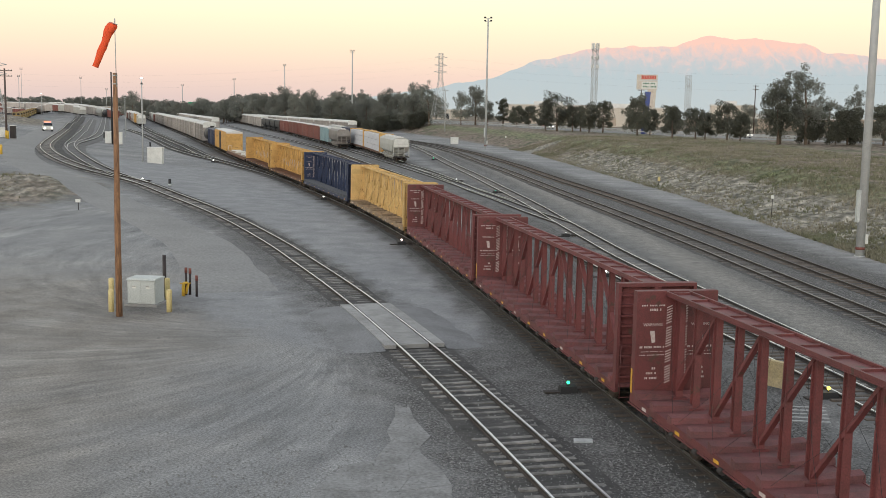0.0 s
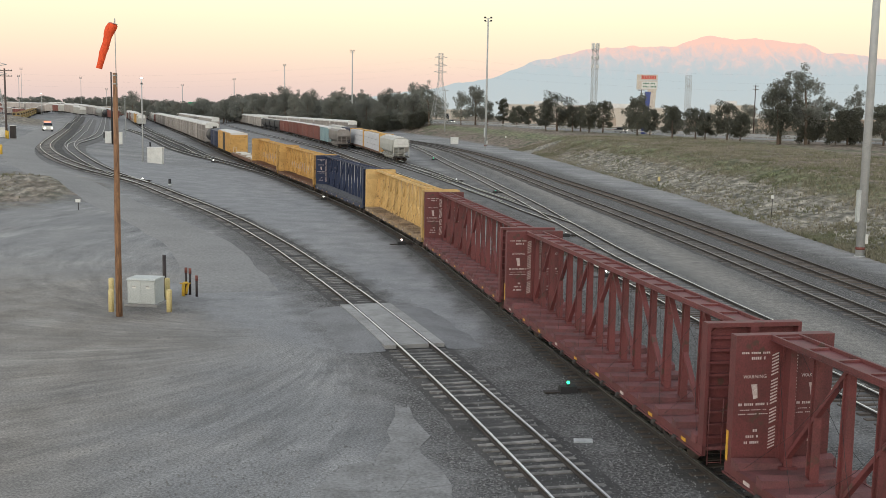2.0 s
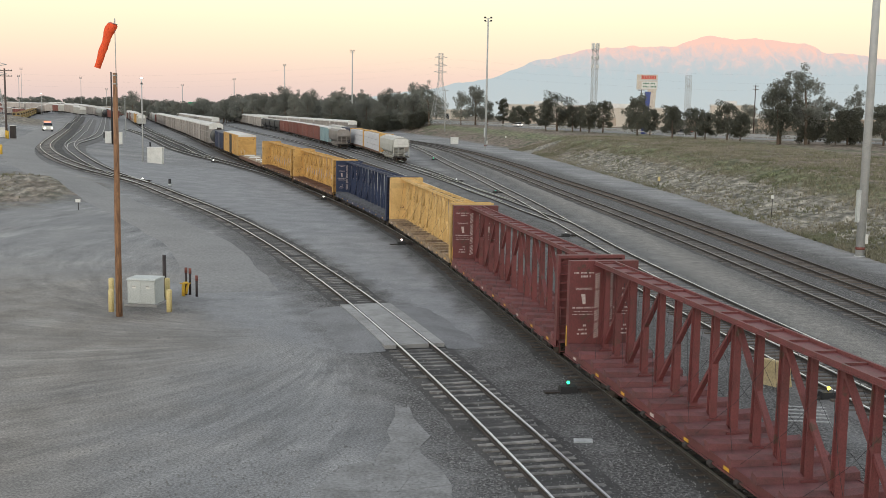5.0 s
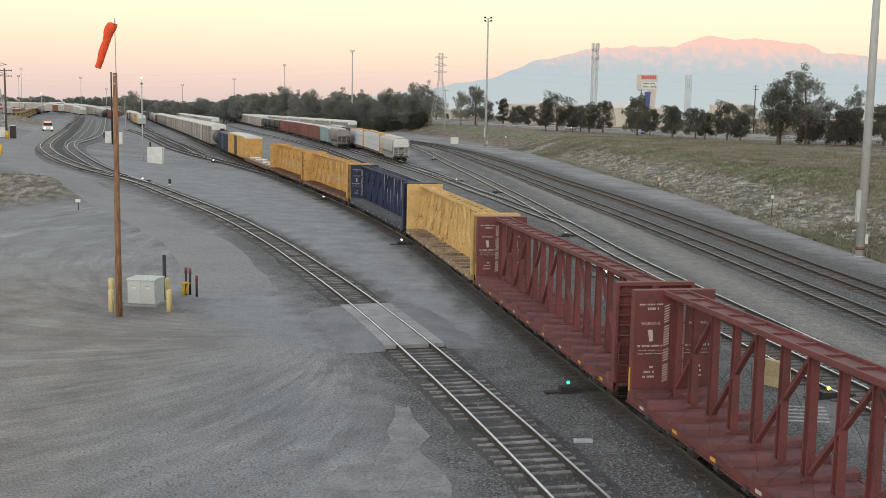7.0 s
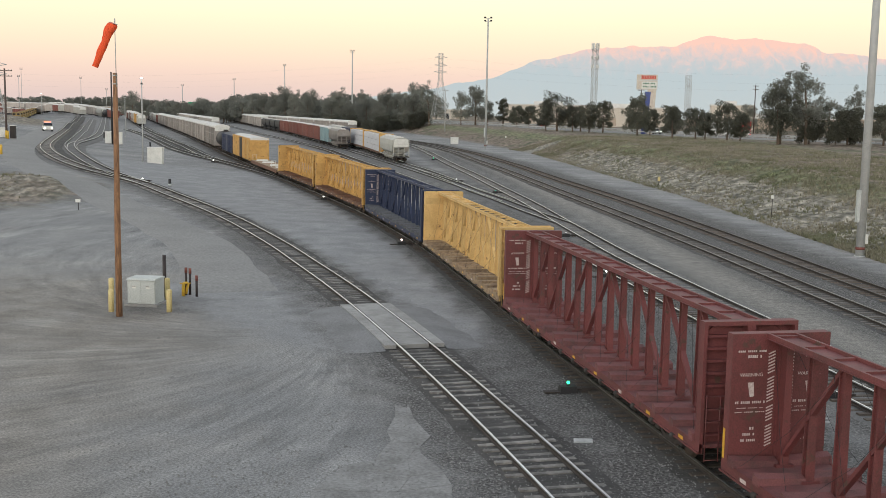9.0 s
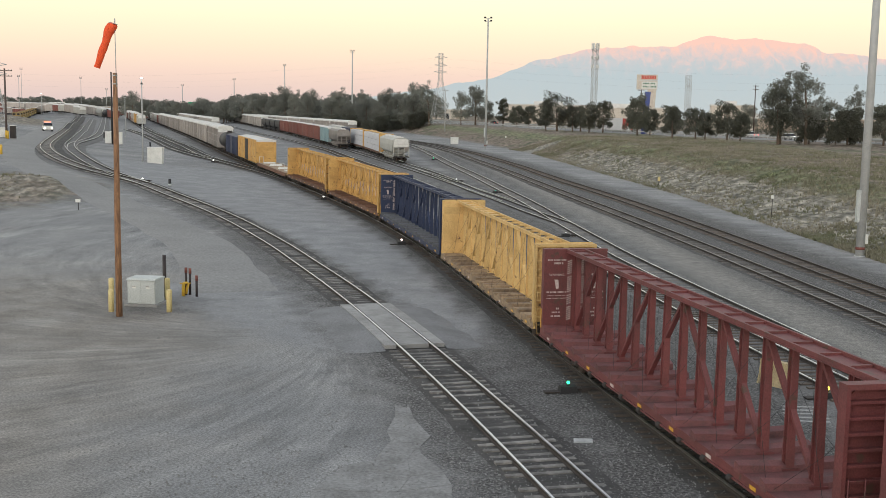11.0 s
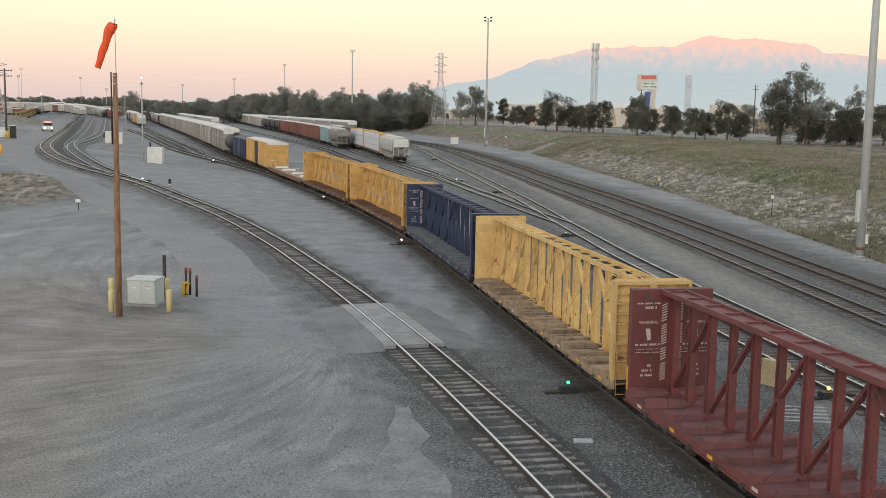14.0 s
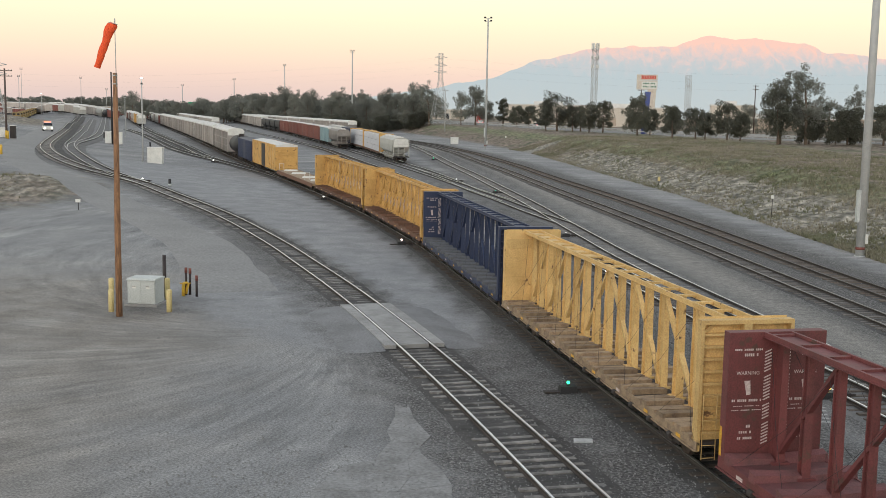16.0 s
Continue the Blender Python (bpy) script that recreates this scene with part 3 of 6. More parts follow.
track("yard track beside the gravel lane", YARD_D, BALLAST, OLD_TIE)
track("main track with brown ties on dark ballast", MAIN_A, BALLAST_MAIN, WORN_TIE, head=RAIL_DULL)
track("main track along the grass bank", MAIN_B, BALLAST_MAIN, OLD_TIE, head=RAIL_BROWN)


# ---- rail cars; x along the car, z from the rail head ----
def letters(text, size, mat, m, parent, name="stencil", label=""):
    """Painted lettering on a surface, as a thin mesh."""
    cu = bpy.data.curves.new(name, "FONT")
    cu.body, cu.size, cu.align_x, cu.align_y, cu.extrude = text, size, "CENTER", "CENTER", 0.002
    tmp = bpy.data.objects.new(name, cu)
    scene.collection.objects.link(tmp)
    me = bpy.data.meshes.new_from_object(tmp.evaluated_get(bpy.context.evaluated_depsgraph_get()))
    bpy.data.objects.remove(tmp)
    bpy.data.curves.remove(cu)
    me.materials.clear()
    me.materials.append(mat)
    ob = new(name, me)
    ob.parent, ob.matrix_basis = parent, m
    return tagged(ob, label)


def wheel_truck(parent, x, gauge=0.76):
    """A two-axle truck: side frames, bolster, four wheels, axles, springs."""
    bm = bmesh.new()
    box(bm, x - 0.2, x + 0.2, -1.05, 1.05, 0.42, 0.72)
    truck = part("wheel_truck", bm, UNDER, parent)
    for side in (-1, 1):
        bm = bmesh.new()
        y = side * 1.0
        box(bm, x - 1.2, x + 1.2, y - 0.07, y + 0.07, 0.52, 0.72, taper=(0.75, 1))
        box(bm, x - 0.5, x + 0.5, y - 0.06, y + 0.06, 0.2, 0.36)
        bar(bm, (x - 1.0, y, 0.55), (x - 0.4, y, 0.28), 0.12)
        bar(bm, (x + 1.0, y, 0.55), (x + 0.4, y, 0.28), 0.12)
        for o in (-0.89, 0.89):
            box(bm, x + o - 0.16, x + o + 0.16, y - 0.1, y + 0.1, 0.34, 0.62)
        for o in (-0.18, 0, 0.18):
            tube(bm, [(x + o, y, 0.34), (x + o, y, 0.52)], 0.07, 8)
        part("side_frame", bm, UNDER, truck)
        for o in (-0.89, 0.89):
            bm = bmesh.new()
            yy = side * gauge
            tube(bm, [(x + o, yy - side * 0.06, 0.44), (x + o, yy - side * 0.04, 0.44), (x + o, yy - side * 0.04, 0.44), (x + o, yy + side * 0.06, 0.44)], [0.47, 0.47, 0.43, 0.42], 16)
            tube(bm, [(x + o, 0, 0.44), (x + o, yy, 0.44)], 0.08, 8)
            part("wheel", bm, WHEEL, truck)
    return truck


def couplers(parent, end):
    for side in (-1, 1):
        bm = bmesh.new()
        box(bm, min(side * (end - 0.9), side * (end + 0.42)), max(side * (end - 0.9), side * (end + 0.42)), -0.1, 0.1, 0.75, 0.95)
        box(bm, min(side * (end + 0.25), side * (end + 0.5)), max(side * (end + 0.25), side * (end + 0.5)), -0.17, 0.17, 0.7, 1.0)
        part("coupler", bm, UNDER, parent)


POSTS = 16
BAY = 21.8 / POSTS


def centerbeam(label, paint, deck_mat, lettered=True, worn_top=False, boarded=False, graffiti=False):
    """A bulkhead flat car with a tall ladder-topped truss along its middle."""
    car = thing("centerbeam_flat_car", label, "freight car", "cars of the moving train")
    end, top, floor = 11.45, 4.44, 0.98
    bm = bmesh.new()
    box(bm, -end, end, -1.36, 1.36, floor - 0.1, floor)
    part("deck", bm, UNDER if boarded else deck_mat, car)
    for side in (-1, 1):
        bm = bmesh.new()
        box(bm, -end, end, side * 1.36 - 0.03, side * 1.36 + 0.03, floor - 0.24, floor + 0.02)
        box(bm, -end, end, side * 1.40 - 0.05, side * 1.40 + 0.05, floor - 0.26, floor - 0.21)
        part("side_sill", bm, deck_mat if boarded else paint, car)
    bm = bmesh.new()
    box(bm, -end, end, -0.35, 0.35, 0.45, floor - 0.1)
    for k in range(-5, 6):
        box(bm, k * 2.1 - 0.06, k * 2.1 + 0.06, -1.3, 1.3, 0.6, floor - 0.1, taper=(1, 1))
    part("center_sill", bm, UNDER, car)
    plank_rng = random.Random(31)
    for k in range(33 if boarded else 0):
        for side in (-1, 1):
            bm = bmesh.new()
            x, w = -10.9 + k * 0.68, plank_rng.uniform(0.22, 0.29)
            lo, hi = sorted((side * 0.14, side * plank_rng.uniform(1.36, 1.46)))
            h = plank_rng.uniform(0.03, 0.09) + (0.05 if k % 2 else 0.0)
            v = box(bm, x - w, x + w, lo, hi, floor + 0.005, floor + h)
            for q in v[4:]:
                q.co.z += 0.05 * (q.co.x > x) + plank_rng.uniform(-0.012, 0.012)
            part("plank", bm, deck_mat, car)
    for k in range(0 if boarded else POSTS + 1):
        x = (k - POSTS / 2) * BAY
        for side in (-1, 1):
            bm = bmesh.new()
            w = 0.30 if boarded else 0.16
            lo, hi = sorted((side * 0.12, side * 1.42))
            v = box(bm, x - w, x + w, lo, hi, floor - 0.02, floor + (0.10 if boarded else 0.13), taper=(0.75, 1))
            for q in v[4:]:
                q.co.z += 0.07 * (abs(q.co.y) > 1) + (0.07 if q.co.x < x else 0.0)
            part("deck_riser", bm, deck_mat, car)
    for side in (-1, 1):
        x0, x1 = sorted((side * (end - 0.32), side * (end - 0.26)))
        bm = bmesh.new()
        box(bm, x0, x1, -1.38, 1.38, floor, top)
        bh = part("bulkhead", bm, paint, car)
        bm = bmesh.new()
        a, b = sorted((side * (end - 0.26), side * end))
        for y in (-1.38, 1.28):
            box(bm, a, b, y, y + 0.10, floor - 0.25, top)
        box(bm, a, b, -1.28, 1.28, top - 0.12, top)
        box(bm, a, b, -0.12, 0.12, floor, top - 0.12)
        for y, s2 in ((-1.28, 1), (1.28, -1)):
            bar(bm, (a + 0.02, y, top - 0.45), (a + 0.02, y + s2 * 0.4, top - 0.12), 0.05, 0.12)
        part("edge_frame", bm, paint, bh)
        for k in range(9):
            z = floor + 0.2 + k * 0.35
            bm = bmesh.new()
            box(bm, a + 0.003, b - 0.1, -1.28, 1.28, z, z + 0.07)
            part("rib", bm, paint, bh)
        if boarded:
            for k in range(7):
                z = floor + 0.3 + k * 0.46
                bm = bmesh.new()
                o0, o1 = sorted((side * (end - 0.32), side * (end - 0.345)))
                box(bm, o0, o1, -1.3, 1.3, z, z + 0.45)
                part("board", bm, paint, bh)
        if lettered:
            face = Matrix.Translation((side * (end - 0.325), 0, 0)) @ Matrix(((0, 0, -side), (-side, 0, 0), (0, 1, 0))).to_4x4()
            for yc in (-0.78, 0.78):
                at = lambda u, z: face @ pose(u, z, 0)
                flip = yc * side
                letters("WARNING", 0.135, WHITE_PAINT, at(-flip * 1.05, 3.35), bh, label="white stencilled warning")
                bm = bmesh.new()
                for u, z, w, h in ((0.0, 3.98, 0.8, 0.05), (0.05, 3.84, 0.45, 0.075), (0.0, 2.62, 0.85, 0.065), (0.0, 2.47, 0.75, 0.022), (0.0, 2.36, 0.85, 0.025), (0.05, 1.92, 0.2, 0.075), (0.0, 1.76, 0.36, 0.065), (0.02, 1.6, 0.48, 0.065)):
                    n = max(2, int(w / 0.052))
                    for i in range(n):
                        if (i * 7 + int(z * 100)) % 6 == 0:
                            continue
                        u0 = u - w / 2 + w * i / n
                        box(bm, u0, u0 + w / n * 0.72, z - h / 2, z + h / 2, 0, 0.004)
                v = [bm.verts.new(c) for c in ((-0.1, 3.15, 0.004), (0.07, 3.15, 0.004), (0.1, 2.78, 0.004), (-0.02, 2.76, 0.004))]
                bm.faces.new(v)
                st = tagged(part("stencil", bm, WHITE_PAINT, bh, "rows of faded white stencilled marks"), kind="stuff")
                st.matrix_basis = face @ pose(-flip * 1.05, 0, 0)
            bm = bmesh.new()
            for i in range(30):
                if i in (7, 13, 22):
                    continue
                bar(bm, (-0.095, 1.43 + i * 0.085, 0.002), (0.095, 1.51 + i * 0.085, 0.002), 0.036, 0.003)
            for u in (-0.27, 0.27):
                st = tagged(part("stencil", bm.copy(), WHITE_PAINT, bh), kind="stuff")
                st.matrix_basis = face @ pose(u, 0, 0)
            bm.free()
    for k in range(POSTS + 1):
        x = (k - POSTS / 2) * BAY
        bm = bmesh.new()
        wide = (0.22 if k % 2 == 0 else 0.17) if boarded else 0.115 if k % 2 == 0 else 0.095
        if k in (0, POSTS):
            wide = 0.2
        box(bm, x - wide, x + wide, -0.035, 0.035, floor, top - 0.1)
        for s2 in (-1, 1):
            box(bm, x + s2 * wide - 0.02, x + s2 * wide + 0.02, -0.12, 0.12, floor, top - 0.1, taper=(1, 0.7))
        box(bm, x - wide - 0.08, x + wide + 0.08, -0.24, 0.24, floor, floor + 0.07)
        part("post", bm, paint, car)
        if k % 2 == 0 and k not in (POSTS,):
            up = 1 if k < POSTS / 2 else -1
            a, b = (x, x + 2 * BAY) if up > 0 else (x + 2 * BAY, x)
            bm = bmesh.new()
            bar(bm, (a, 0, floor + 0.1), (b, 0, top - 0.2), 0.16, 0.1)
            part("diagonal", bm, paint, car)
    bm = bmesh.new()
    for y in (-0.38, 0.38):
        box(bm, -end + 0.3, end - 0.3, y - 0.035, y + 0.035, top - 0.13, top)
        box(bm, -end + 0.3, end - 0.3, y - 0.07, y + 0.07, top - 0.15, top - 0.131)
    chord = part("top_chord", bm, paint, car)
    bays = 17
    for k in range(bays + 1):
        x = -end + 0.5 + (2 * end - 1.0) * k / bays
        bm = bmesh.new()
        box(bm, x - 0.05, x + 0.05, -0.33, 0.33, top - 0.1, top - 0.03)
        part("rung", bm, paint, chord)
    if not worn_top:
        bm = bmesh.new()
        box(bm, -end + 0.32, end - 0.32, -0.34, 0.34, top - 0.12, top - 0.09)
        part("top_plate", bm, paint, chord)
    else:
        bm = bmesh.new()
        box(bm, -end + 0.32, -2.0, -0.34, 0.34, top - 0.12, top - 0.09)
        part("top_plate", bm, paint, chord)
    for k in range(0, POSTS, 2):
        x = (k - POSTS / 2) * BAY
        bm = bmesh.new()
        for s2 in (-1, 1):
            tube(bm, [(x, s2 * 0.3, top - 0.4), (x + BAY * 0.9, s2 * 0.75, 2.2), (x + BAY * 1.9, s2 * 1.25, floor + 0.1)], 0.006, 5)
            tube(bm, [(x + 2 * BAY, s2 * 0.3, top - 0.6), (x + BAY * 1.1, s2 * 0.7, 2.3), (x + BAY * 0.2, s2 * 1.25, floor + 0.1)], 0.005, 5)
        part("tie_down_cable", bm, BLACK, car, "thin dark tie-down cables")
    for k in range(9):
        x = -10.2 + k * 2.55
        for s2 in (-1, 1):
            bm = bmesh.new()
            box(bm, x - 0.16, x + 0.16, min(s2 * 1.391, s2 * 1.398), max(s2 * 1.391, s2 * 1.398), floor - 0.2, floor - 0.1)
            part("reflector", bm, REFLECT if k % 3 else WHITE_PAINT, car)
    for s2 in (-1, 1):
        bm = bmesh.new()
        box(bm, -end + 0.02, -end + 0.14, min(s2 * 1.383, s2 * 1.39), max(s2 * 1.383, s2 * 1.39), floor + 0.1, floor + 0.9)
        part("reflector", bm, REFLECT, car, "yellow reflective strip at the car end")
        bm = bmesh.new()
        for x in np.arange(-9.6, 10, 1.6):
            tube(bm, [(x, s2 * 1.43, floor - 0.28), (x + 0.22, s2 * 1.43, floor - 0.28)], 0.09, 8)
        tagged(part("winch", bm, UNDER, car), kind="stuff")
    for s2 in (-1, 1):
        bm = bmesh.new()
        for y in (-1.25, -0.85):
            tube(bm, [(s2 * (end + 0.06), y * s2, 0.5), (s2 * (end + 0.06), y * s2, 2.4)], 0.016, 5)
        for z in np.arange(0.55, 2.4, 0.36):
            tube(bm, [(s2 * (end + 0.06), -1.25 * s2, z), (s2 * (end + 0.06), -0.85 * s2, z)], 0.014, 5)
        part("ladder", bm, paint, car)
    if graffiti:
        bm = bmesh.new()
        rng = random.Random(4)
        for k in range(2, 15):
            x = (k - POSTS / 2) * BAY
            for side in (-1, 1):
                for j in range(3):
                    z = 2.0 + rng.uniform(-0.5, 0.5)
                    bar(bm, (x - 0.2 + 0.02 * j, side * 0.123, z), (x + rng.choice((-0.2, 0.2)), side * 0.112, z + rng.uniform(0.25, 0.7)), 0.05, 0.006)
        tagged(part("graffiti", bm, WHITE_PAINT, car, "scrawled white paint marks"), kind="stuff")
    wheel_truck(car, -8.6)
    wheel_truck(car, 8.6)
    couplers(car, end)
    return car


def bulkhead_flat(label):
    car = thing("flat_car", label, "freight car", "cars of the moving train")
    bm = bmesh.new()
    box(bm, -11.6, 11.6, -1.45, 1.45, 0.8, 1.1)
    part("deck", bm, WOOD_DECK, car)
    bm = bmesh.new()
    box(bm, -11.6, 11.6, -0.4, 0.4, 0.45, 0.8)
    part("center_sill", bm, UNDER, car)
    for s2 in (-1, 1):
        bm = bmesh.new()
        box(bm, -11.62, 11.62, min(s2 * 1.452, s2 * 1.5), max(s2 * 1.452, s2 * 1.5), 0.65, 1.12)
        part("side_sill", bm, RUST_DECK, car)
    for x in (-9.5, -4, 3, 8):
        bm = bmesh.new()
        box(bm, x - 0.25, x + 0.25, -0.9, 0.9, 1.1, 1.3, taper=(0.8, 0.9))
        part("load_stop", bm, WHITE, car)
    for x in (-11.4, 6.0):
        bm = bmesh.new()
        tube(bm, [(x, -1.2, 1.1), (x, -1.2, 2.0), (x, -0.6, 2.0), (x, -0.6, 1.1)], 0.03, 6)
        part("hand_brake", bm, WHITE, car)
    wheel_truck(car, -8.6)
    wheel_truck(car, 8.6)
    couplers(car, 11.6)
    return car


def boxcar(label, paint, length=22.0, height=5.0, roof=ROOF_PALE, group="cars of the moving train", door=BLACK, ribs=14, gear=True):
    car = thing("boxcar", label, "freight car", group)
    h = length / 2 - 0.5
    bm = bmesh.new()
    box(bm, -h, h, -1.5, 1.5, 0.95, height - 0.18)
    part("body", bm, paint, car)
    bm = bmesh.new()
    for y0, y1, z0, z1 in ((-1.52, 0, height - 0.2, height), (0, 1.52, height, height - 0.2)):
        v = [bm.verts.new(c) for c in ((-h - 0.03, y0, z0), (h + 0.03, y0, z0), (h + 0.03, y1, z1), (-h - 0.03, y1, z1))]
        bm.faces.new(v)
    for s2 in (-1, 1):
        bm.faces.new([bm.verts.new(c) for c in ((s2 * (h + 0.03), -1.52, height - 0.2), (s2 * (h + 0.03), 0, height), (s2 * (h + 0.03), 1.52, height - 0.2), (s2 * (h + 0.03), 1.52, height - 0.45), (s2 * (h + 0.03), -1.52, height - 0.45))])
    part("roof", bm, roof, car)
    for s2 in (-1, 1):
        for k in range(ribs):
            x = -h + 0.3 + (2 * h - 0.6) * k / (ribs - 1)
            if abs(x) < 1.6:
                continue
            bm = bmesh.new()
            box(bm, x - 0.07, x + 0.07, min(s2 * 1.5, s2 * 1.56), max(s2 * 1.5, s2 * 1.56), 0.95, height - 0.3)
            part("side_post", bm, paint, car)
        bm = bmesh.new()
        box(bm, -1.5, 1.5, min(s2 * 1.5, s2 * 1.55), max(s2 * 1.5, s2 * 1.55), 1.0, height - 0.35)
        part("door", bm, door, car)
        for k in range(7):
            z = 1.3 + k * (height - 2.0) / 6
            bm = bmesh.new()
            box(bm, min(s2 * h, s2 * (h + 0.08)), max(s2 * h, s2 * (h + 0.08)), -1.4, 1.4, z, z + 0.12)
            part("end_rib", bm, paint, car)
    if gear:
        bm = bmesh.new()
        box(bm, -h, h, -0.4, 0.4, 0.45, 0.95)
        part("center_sill", bm, UNDER, car)
        wheel_truck(car, -h + 2.2)
        wheel_truck(car, h - 2.2)
        couplers(car, h)
    return car


def tank_car(label, paint, length=16.0, group="cars of the moving train"):
    car = thing("tank_car", label, "freight car", group)
    h = length / 2 - 0.8
    bm = bmesh.new()
    tube(bm, [(-h, 0, 2.55), (-h + 0.12, 0, 2.55), (-h + 0.45, 0, 2.55), (h - 0.45, 0, 2.55), (h - 0.12, 0, 2.55), (h, 0, 2.55)], [0.7, 1.15, 1.48, 1.48, 1.15, 0.7], 24)
    part("barrel", bm, paint, car)
    bm = bmesh.new()
    tube(bm, [(0, 0, 3.9), (0, 0, 4.45)], 0.5, 14)
    box(bm, -1.3, 1.3, -0.9, 0.9, 4.05, 4.1)
    part("dome", bm, UNDER, car)
    bm = bmesh.new()
    box(bm, -h - 0.3, h + 0.3, -0.35, 0.35, 0.6, 1.1)
    part("center_sill", bm, UNDER, car)
    wheel_truck(car, -h + 1.6)
    wheel_truck(car, h - 1.6)
    couplers(car, h + 0.1)
    return car


def autorack(label, group="cars of the moving train", gear=True, paint=None, roof=None, end_paint=None):
    paint, roof, end_paint = paint or AUTORACK, roof or ROOF_PALE, end_paint or WHITE
    car = thing("autorack", label, "freight car", group)
    h = 13.25
    bm = bmesh.new()
    box(bm, -h, h, -1.48, 1.48, 0.85, 4.55)
    part("body", bm, paint, car)
    bm = bmesh.new()
    ring = [(1.52, 4.5), (1.5, 4.75), (1.15, 5.05), (0.5, 5.2), (-0.5, 5.2), (-1.15, 5.05), (-1.5, 4.75), (-1.52, 4.5)]
    rows = [[bm.verts.new((x, y, z)) for y, z in ring] for x in (-h - 0.02, h + 0.02)]
    for k in range(len(ring) - 1):
        bm.faces.new((rows[0][k], rows[0][k + 1], rows[1][k + 1], rows[1][k]))
    bm.faces.new(rows[0])
    bm.faces.new(rows[1])
    part("roof", bm, roof, car)
    for s2 in (-1, 1):
        bm = bmesh.new()
        rows = [[bm.verts.new((s2 * x, y * 1.02, z + 0.03)) for y, z in ring] for x in (h - 1.3, h + 0.09)]
        for k in range(len(ring) - 1):
            bm.faces.new((rows[0][k], rows[0][k + 1], rows[1][k + 1], rows[1][k]))
        bm.faces.new(rows[1])
        part("end_cap", bm, end_paint, car, "white painted end cap")
        for k in range(13):
            x = -h + 0.25 + (2 * h - 0.5) * k / 12
            bm = bmesh.new()
            box(bm, x - 0.08, x + 0.08, min(s2 * 1.48, s2 * 1.55), max(s2 * 1.48, s2 * 1.55), 0.9, 4.55)
            part("side_post", bm, paint, car)
        for z in (1.9, 3.2):
            bm = bmesh.new()
            box(bm, -h, h, min(s2 * 1.482, s2 * 1.52), max(s2 * 1.482, s2 * 1.52), z, z + 0.1)
            part("side_rail", bm, paint, car)
        bm = bmesh.new()
        x0, x1 = sorted((s2 * h, s2 * (h + 0.06)))
        box(bm, x0, x1, -1.45, -0.03, 1.0, 3.9)
        box(bm, x0, x1, 0.03, 1.45, 1.0, 3.9)
        part("end_door", bm, paint, car)
        bm = bmesh.new()
        for y in (-1, 1):
            bm.faces.new([bm.verts.new((s2 * (h + 0.07), y * a, b)) for a, b in ((0.04, 3.9), (1.45, 3.9), (1.45, 4.72), (1.12, 5.0), (0.04, 5.15))])
        box(bm, min(s2 * h, s2 * (h + 0.06)), max(s2 * h, s2 * (h + 0.06)), -1.45, 1.45, 3.92, 4.7)
        part("end_hood", bm, end_paint, car, "white painted end hood")
    if gear:
        bm = bmesh.new()
        box(bm, -h, h, -0.6, 0.6, 0.45, 0.85)
        part("center_sill", bm, UNDER, car)
        wheel_truck(car, -h + 3.2)
        wheel_truck(car, h - 3.2)
        couplers(car, h)
    return car


def far_rack(label, paint, group, h=13.5, top=4.9):
    """A long closed car seen from far off: body, rounded roof, end hoods, trucks."""
    car = thing("autorack", label, "freight car", group)
    bm = bmesh.new()
    box(bm, -h, h, -1.48, 1.48, 0.85, top - 0.55)
    for k in range(9):
        x = -h + 0.3 + (2 * h - 0.6) * k / 8
        for s2 in (-1, 1):
            box(bm, x - 0.12, x + 0.12, min(s2 * 1.48, s2 * 1.56), max(s2 * 1.48, s2 * 1.56), 0.9, top - 0.56)
    part("body", bm, paint, car)
    bm = bmesh.new()
    ring = [(1.52, top - 0.56), (1.15, top - 0.12), (0.5, top), (-0.5, top), (-1.15, top - 0.12), (-1.52, top - 0.56)]
    rows = [[bm.verts.new((x, y, z)) for y, z in ring] for x in (-h - 0.02, h + 0.02)]
    for k in range(len(ring) - 1):
        bm.faces.new((rows[0][k], rows[0][k + 1], rows[1][k + 1], rows[1][k]))
    bm.faces.new(rows[0])
    bm.faces.new(rows[1])
    part("roof", bm, ROOF_PALE, car)
    for s2 in (-1, 1):
        bm = bmesh.new()
        box(bm, min(s2 * h, s2 * (h + 0.07)), max(s2 * h, s2 * (h + 0.07)), -1.4, 1.4, top - 1.5, top - 0.3, taper=(1, 0.85))
        part("end_hood", bm, WHITE, car)
        bm = bmesh.new()
        x = s2 * (h - 3)
        box(bm, x - 1.2, x + 1.2, -1.0, 1.0, 0.3, 0.85, taper=(0.8, 1))
        for o in (-0.89, 0.89):
            for y in (-0.76, 0.76):
                tube(bm, [(x + o, y - 0.06, 0.44), (x + o, y + 0.06, 0.44)], 0.44, 10)
        part("wheel_truck", bm, UNDER, car)
    return car


SPEED = 3.43
red_label = "weathered brick-red centerbeam flat car with white stencilled bulkheads"
red_car = centerbeam(red_label, RED, RED_DECK)
red_two, red_three = copy_thing(red_car, Matrix()), copy_thing(red_car, Matrix())
yellow_a = centerbeam("rust-flecked yellow centerbeam flat car with a weathered board deck", YELLOW, WOOD_DECK, False, True, True)
blue_car = centerbeam("navy blue centerbeam flat car with white stencils and grey deck", BLUE, BLUE_DECK)
amber_a = centerbeam("amber yellow centerbeam flat car with scrawled paint and rusty deck", AMBER, RUST_DECK, False, True, True, True)
amber_b = copy_thing(amber_a, Matrix())
amber_b["label"] = "amber yellow centerbeam flat car with a rusty brown deck"
PITCH = 24.2
